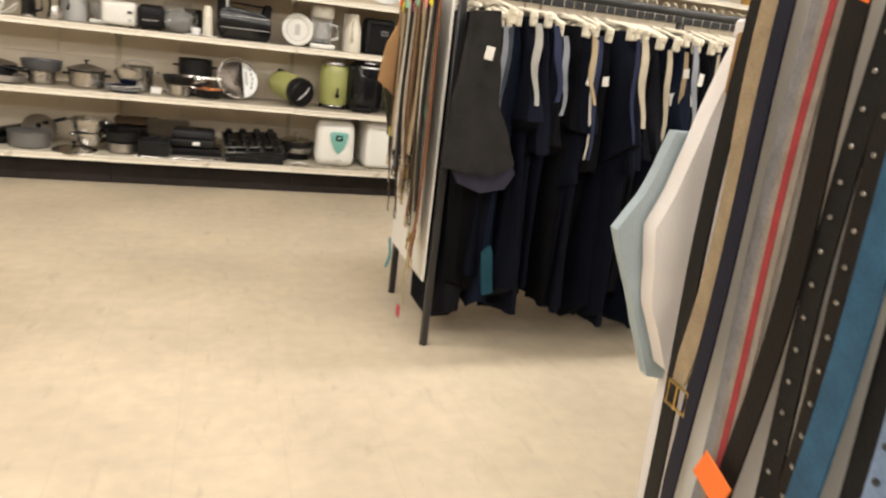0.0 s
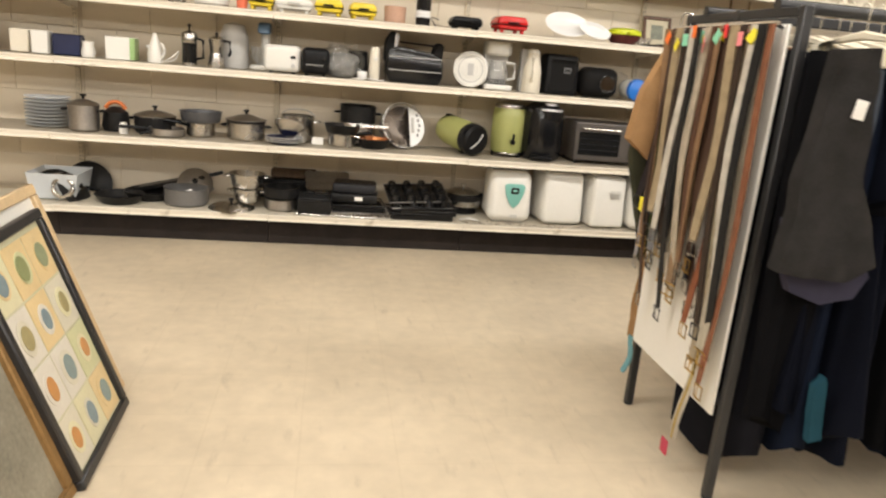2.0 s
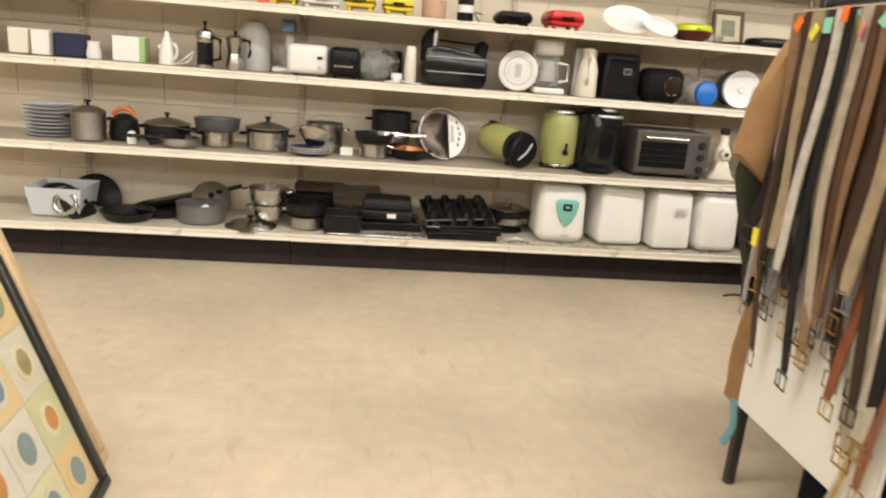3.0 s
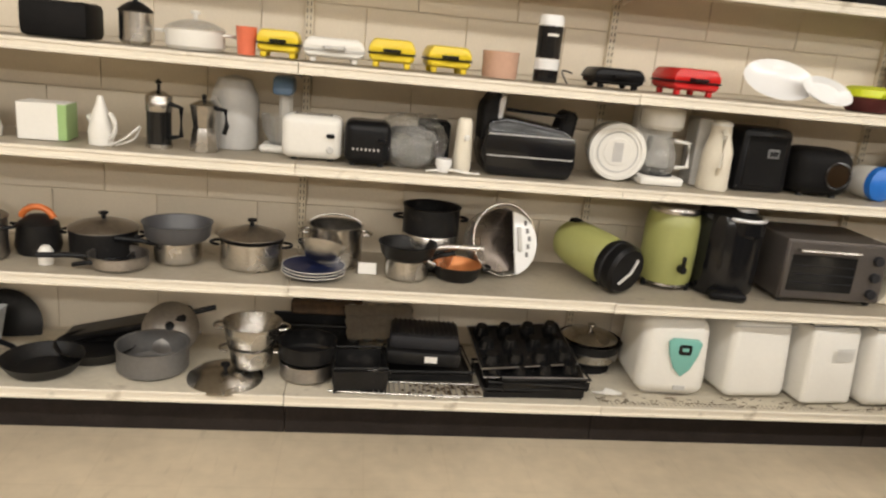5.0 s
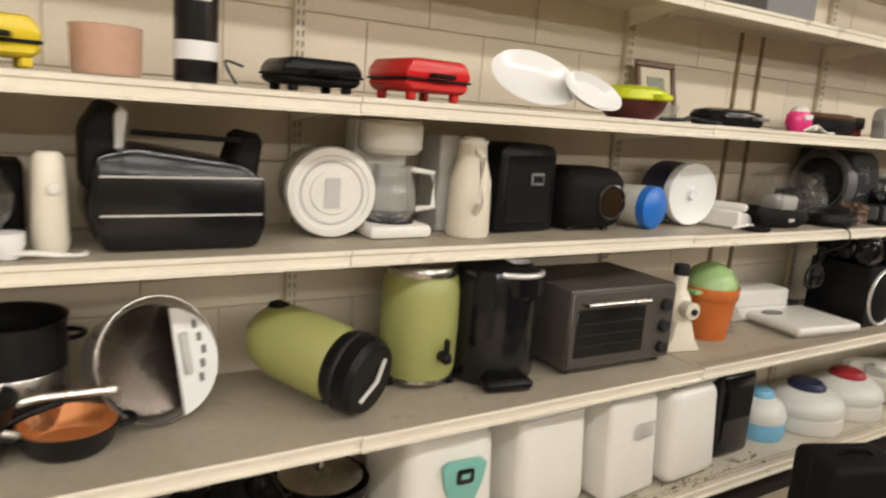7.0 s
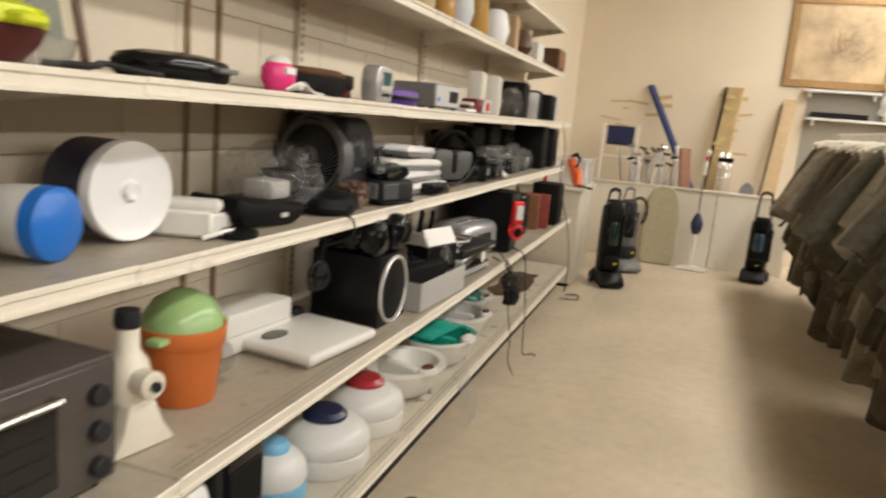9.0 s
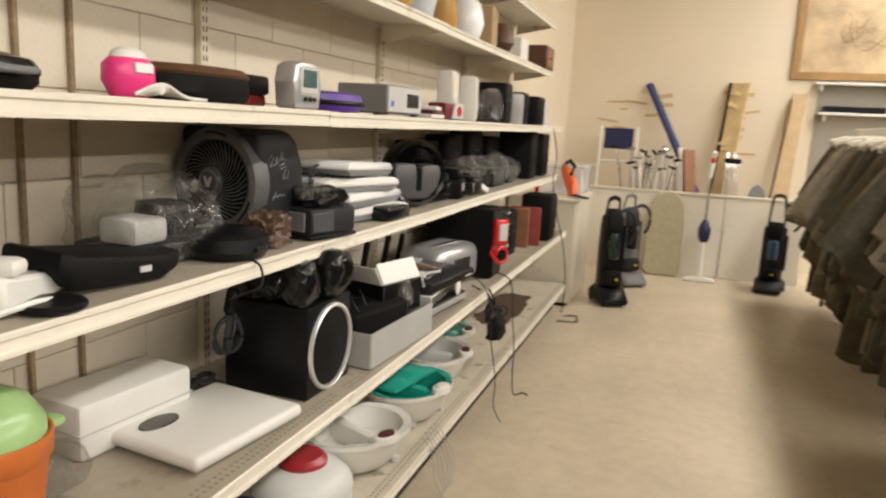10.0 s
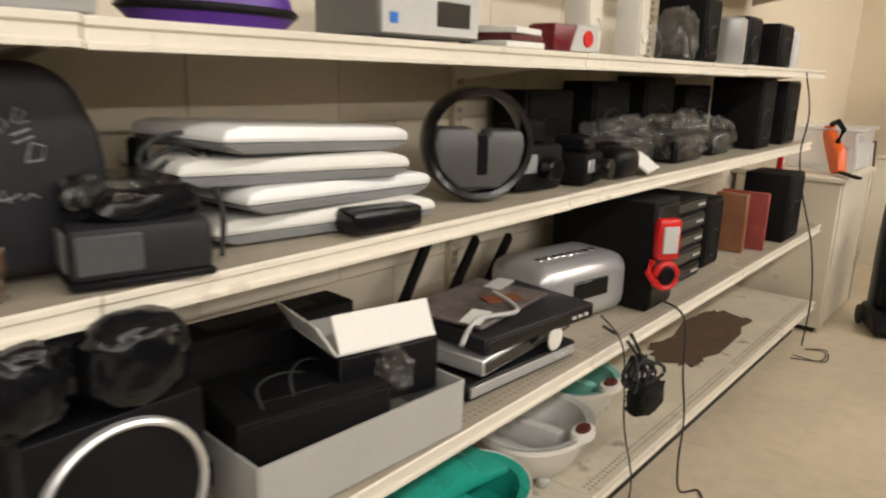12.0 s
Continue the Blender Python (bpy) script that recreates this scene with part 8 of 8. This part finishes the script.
for k in range(3):
    square_pan(0.34 + 0.02 * k, 5.33, 0.40 - 0.02 * k, 0.27, 0.035, NONSTICK, "black baking tray in a nested stack", (2, -3, 4)[k], 0.022 * k)
for k in range(2):
    square_pan(0.35 - 0.03 * k, 5.36 + 0.02 * k, 0.40, 0.27, 0.036, MUFFIN, "black muffin tin upside down on stacked trays", (-3, 5)[k], 0.125 + 0.05 * k, (4, 3), 1, (188 + 7 * k, -3))
pot(1, 0.66, 5.53, 0.125, 0.09, NONSTICK, "black wok with a steel lid at the back", "loops", BLK, None, 0, STEEL, 0.04, 0.01)
loose_lid(1, 0.66, 5.53, 0.12, STEEL, "steel lid with a knob on the wok", 0.132, 0, 0, STEEL)
laid("wok_stand", lathe([(0.09, 0), (0.10, 0.0), (0.09, 0.038), (0.08, 0.038)], 24), BLKM, on(1, 0.66, 5.53), "black stand under the wok", "stand")
for k in range(3):
    cord("loose_cable", [(0.60 + 0.03 * k, 5.26, TOPS[1] + 0.006), (0.66, 5.22 + 0.02 * k, TOPS[1] + 0.02), (0.72, 5.25, TOPS[1] + 0.007), (0.67, 5.29, TOPS[1] + 0.007)], "white plug cord on the bottom deck", 0.005, WHITE)


def bread_maker(x, y, w, d, h, material, label, rz=0, style=0):
    t = thing("bread_maker", label, "bread maker", on(1, x, y, rz), "white bread makers")
    bd = box(w, d, h, 0, 0, 0.008, {0: 0.055, 1: 0.035, 2: 0.022, 3: 0.045}[style], 5)
    for v in bd.verts:
        f = v.co.z / h
        v.co.x *= 1 - 0.05 * f * f
        if v.co.y < 0:
            v.co.y += 0.022 * f * f
        elif style == 1 and v.co.z > h * 0.9:
            v.co.z -= 0.03 * (v.co.y / d) ** 2
    part("body", bd, material, t)
    part("base", box(w * 0.72, d * 0.72, 0.014, 0, 0, 0.0, 0.004, 1), LGREY, t)
    lid = part("lid", box(w * 0.86, d * (0.60 if style == 0 else 0.80), 0.02, 0, d * (0.12 if style == 0 else 0.02), h, 0.008, 2), material, t)
    part("lid_seam", box(w * 0.88, d * (0.62 if style == 0 else 0.82), 0.004, 0, d * (0.12 if style == 0 else 0.02), h + 0.0085), GREYP, t)
    if style == 0:
        pz = part("control_panel", prism([(-0.068, 0.135), (-0.05, 0.15), (0.05, 0.15), (0.068, 0.135), (0.058, 0.08), (0.032, 0.02), (0, -0.012), (-0.032, 0.02), (-0.058, 0.08)], 0.016, 0.004, M(0.025, -d / 2 + 0.001, h * 0.34), 2), TEALP, t)
        part("display", box(0.052, 0.008, 0.042, 0.025, -d / 2 - 0.007, h * 0.34 + 0.085, 0.008, 2), SMOKE, pz)
        part("digits", box(0.026, 0.003, 0.014, 0.025, -d / 2 - 0.0115, h * 0.34 + 0.1, 0.001, 1), TEALP, pz)
        part("badge", box(0.05, 0.004, 0.02, 0.03, -d / 2 - 0.0005, 0.04, 0.001, 1), LGREY, t)
    elif style == 2:
        part("vent", boxes([(w * 0.34, 0.003, 0.003, w * 0.15, -d / 2 - 0.001, h * 0.62 + 0.008 * k) for k in range(7)]), LGREY, t)
        part("buttons", boxes([(0.02, 0.014, 0.004, -0.05 + 0.03 * k, -d * 0.25, h + 0.0195) for k in range(4)], 0.001), GREYP, lid)
    elif style == 3:
        part("window", lathe([(0, 0), (0.055, 0), (0.05, 0.004), (0, 0.005)], 22, None, 0.65), BLKS, lid, m=M(-0.03, 0.05, h + 0.0195))
        part("display", box(0.04, 0.03, 0.005, 0.06, -d * 0.3, h + 0.0195, 0.001, 1), CHAR, lid)
    else:
        part("seam", box(w * 1.005, 0.004, 0.004, 0, -d / 2 + 0.02, h * 0.93), LGREY, t)
    return t


bread_maker(0.93, 5.39, 0.29, 0.32, 0.33, WHITE, "white bread maker with a teal control panel", -4, 0)
bread_maker(1.28, 5.40, 0.28, 0.32, 0.34, WHITE, "plain white bread maker with a curved lid", 4, 1)
bread_maker(1.575, 5.37, 0.24, 0.33, 0.33, WHITE, "white bread maker with ribbed vents", 5, 2)
bread_maker(1.86, 5.35, 0.26, 0.32, 0.33, WHITE, "white rounded bread maker with a dark lid window", 3, 3)
bb = thing("black_fryer", "tall black appliance beside the bread makers", "appliance", on(1, 2.17, 5.40))
part("body", box(0.20, 0.28, 0.33, 0, 0, 0, 0.03, 3), BLKS, bb)
part("front_panel", box(0.14, 0.008, 0.12, 0, -0.142, 0.15, 0.003, 1), BLKM, bb)


FROSTW = mat("milky_plastic", (0.80, 0.80, 0.77), rough=0.35, var=0.04, alpha=0.92)
DKRED = mat("dull_red_plastic", (0.36, 0.02, 0.03), rough=0.3, var=0.08)


def humidifier(x, y, r, cap, label, base=WHITE, rz=0):
    t = thing("humidifier", label, "humidifier", on(1, x, y, rz), "humidifiers on the bottom deck")
    part("base", lathe([(0, 0), (r, 0), (r * 1.05, 0.02), (r * 1.02, 0.06), (r * 0.95, 0.065), (0, 0.065)], 28), base, t)
    part("tank", lathe([(0, 0.066), (r * 1.0, 0.066), (r * 1.04, 0.085), (r * 0.98, 0.115), (r * 0.8, 0.14), (r * 0.5, 0.158), (0, 0.16)], 32), FROSTW, t)
    part("cap", lathe([(0, 0.158), (r * 0.50, 0.158), (r * 0.50, 0.17), (r * 0.40, 0.184), (0, 0.188)], 24), cap, t)


humidifier(2.46, 5.36, 0.10, LBLUE, "light blue and white humidifier on the bottom deck", LBLUE)
humidifier(2.74, 5.34, 0.15, NAVY, "white humidifier with a dark blue cap", WHITE)
humidifier(3.07, 5.35, 0.148, DKRED, "white humidifier with a red cap", WHITE)


def foot_bath(x, y, rz, label, inner, panel=True, w=0.40, d=0.32, h=0.135):
    t = thing("foot_bath", label, "foot bath", on(1, x, y, rz), "foot baths on the bottom deck")
    ro = [(0, 0.012), (0.66, 0.012), (0.76, 0.03), (0.96, h * 0.75), (1.0, h), (1.05, h + 0.005), (1.05, h - 0.012), (1.0, h - 0.014)]
    bm = lathe([(r * w / 2, z) for r, z in ro], 32, None, d / w)
    part("shell", bm, WHITE, t)
    part("basin", lathe([(w / 2 * 1.02, h + 0.004), (w / 2 * 0.88, h), (w / 2 * 0.74, 0.06), (0, 0.05)], 32, None, d / w), inner, t)
    part("divider", box(0.05, d * 0.7, h * 0.62, 0, 0.02, 0.045, 0.02, 2), inner, t)
    if panel:
        part("splash_guard", prism([(-0.16, 0), (0.16, 0), (0.15, 0.02), (0.06, 0.03), (0.03, 0.055), (-0.03, 0.055), (-0.06, 0.03), (-0.15, 0.02)], d * 0.55, 0.01, M(0, 0.05, h + 0.003), 2), inner, t)
    kp = part("control_pod", lathe([(0, 0), (0.055, 0), (0.05, 0.02), (0, 0.026)], 20, None, 0.6), WHITE, t, m=M(0, -d / 2 + 0.01, h - 0.004))
    part("window", lathe([(0, 0.02), (0.035, 0.018), (0.03, 0.027), (0, 0.03)], 18, None, 0.6), MAROON if not panel else WHITE, kp, m=M(0, -d / 2 + 0.01, h - 0.002))
    for sx in (-1, 1):
        for sy in (-1, 1):
            part("foot", disc(0.018, 0.022, 0, 12, 0.003), LGREY, t, m=M(sx * w * 0.26, sy * d * 0.26, 0))
    return t


foot_bath(3.42, 5.34, -24, "white foot bath with a dark oval window", WHITE, False)
foot_bath(3.88, 5.33, -10, "white foot bath with a teal green splash guard", TEAL)
foot_bath(4.32, 5.38, 6, "white foot bath with grey inside", LGREY, False)
foot_bath(4.70, 5.46, 0, "white foot bath with teal inside at the back", TEALP, False, 0.34, 0.28, 0.125)
for k in range(6):
    cord("loose_cable", [(3.62 + 0.03 * k, 5.17, TOPS[1] + 0.05), (3.64 + 0.03 * k, 5.13, 0.17), (3.62 + 0.045 * k, 5.11, 0.08), (3.66 + 0.02 * k, 5.09, 0.012)], "white plug cord hanging over the deck's edge", 0.002, LGREY)
cb_ = thing("cable_bundle", "bundle of black cable hanging over the second shelf's edge", "cable bundle", M(4.50, 5.15, 0.50))
part("adapter", crumple(0.17, 0.08, 0.10, 0.012, 3, 88), BLKM, cb_, m=M(0.06, 0, -0.14))
part("lead", tube([(-0.02, 0.03, 0.125), (-0.02, 0.0, 0.08), (0.01, 0.0, 0.02), (0.04, 0, -0.06)], 0.005, 6), BLK, cb_)
for k in range(9):
    part("loop", tube(arc(0.012 * (k % 3), 0.006 * (k % 4), 0, 0.05 + 0.006 * (k % 4), 0, 345, 16, "xz", 0.7), 0.005, 6, True), RUBBER, cb_, m=M(0, 0, 0, 10 * (k % 3), 0, 25 * (k % 5) - 40))
part("tail", tube([(0, 0, 0.04), (-0.03, 0.03, 0.10), (-0.06, 0.10, 0.14)], 0.005, 6), RUBBER, cb_)
cord("loose_cable", [(4.36, 5.22, 0.70), (4.37, 5.15, 0.62), (4.36, 5.12, 0.40), (4.40, 5.10, 0.22), (4.36, 5.09, 0.10), (4.40, 5.06, 0.01)], "thin dark cord hanging past the bottom deck", 0.0025)
cord("loose_cable", [(4.80, 5.24, 0.64), (4.80, 5.15, 0.60), (4.77, 5.12, 0.42), (4.80, 5.11, 0.26), (4.765, 5.10, 0.12), (4.78, 5.09, 0.01), (4.83, 5.05, 0.006), (4.80, 5.02, 0.006)], "dark cord reaching from the second shelf to the floor", 0.0035)
for k in range(2):
    cord("loose_cable", [(6.30 + 0.05 * k, 5.14, 0.008), (6.36, 5.02 - 0.02 * k, 0.008), (6.50 + 0.03 * k, 5.03, 0.010), (6.48, 5.12, 0.008)], "dark cord looped on the floor by the shelving", 0.0025)
DIRT = mat("deck_dirt", (0.10, 0.065, 0.035), rough=0.95, var=0.45, scale=12)
r8 = random.Random(23)
dirt = bmesh.new()
for k in range(90):
    x, y = r8.gauss(0.05, 0.10), r8.gauss(5.24, 0.03)
    join(dirt, box(r8.uniform(0.004, 0.02), r8.uniform(0.003, 0.012), 0.003, 0, 0, 0, m=M(x, max(5.17, y), TOPS[1] + 0.003, 0, 0, r8.uniform(0, 180))))
for k in range(120):
    x, y = r8.uniform(0.6, 2.3), r8.uniform(5.17, 5.25)
    join(dirt, box(r8.uniform(0.004, 0.03), r8.uniform(0.001, 0.004), 0.0015, 0, 0, 0, m=M(x, y, TOPS[1] + 0.003, 0, 0, r8.uniform(-30, 30))))
ob = part("crumbs", dirt, DIRT)
tagged(ob, "dark crumbs and rust flakes on the bottom deck", "dirt", kind="stuff")
rg_ = random.Random(41)
laid("rust_mat", prism([(0.42 * (1 + rg_.uniform(-0.12, 0.1)) * math.copysign(abs(math.cos(a)) ** 0.5, math.cos(a)), 0.13 * (1 + rg_.uniform(-0.3, 0.1)) * math.copysign(abs(math.sin(a)) ** 0.5, math.sin(a))) for a in [0.16 * k for k in range(39)]], 0.003, 0.0, M(0, 0, 0.002, 90, 0, 0)), RUST, on(1, 5.75, 5.40), "worn dark brown patch of bare board on the bottom deck", "mat")

STAIN = mat("brown_seam_stain", (0.30, 0.22, 0.13), rough=0.8, var=0.5, scale=8, spots=0.5, spot_col=(0.10, 0.07, 0.04))
for x_ in (2.46, 2.60):
    tagged(part("trim", box(0.012, 0.014, 2.28, x_, 5.688, 0.01, 0.002, 1), STAIN), "brown stained seam strip on the wall behind the shelves", "trim", kind="structure")

# ---- concrete blocks of the wall behind the shelves ----
bme = bpy.data.meshes.new("block")
_b = box(0.4, 0.010, 0.1995, 0, 0, 0, 0.0022, 1)
_b.to_mesh(bme)
_b.free()
bme.materials.append(BLOCK)
for r in range(12):
    for k in range(24):
        o = new("block", bme)
        o.parent = north
        o.location = (-2.4 + 0.402 * k + (0.2 if r % 2 else 0), 5.7005, 0.002 + 0.2015 * r)
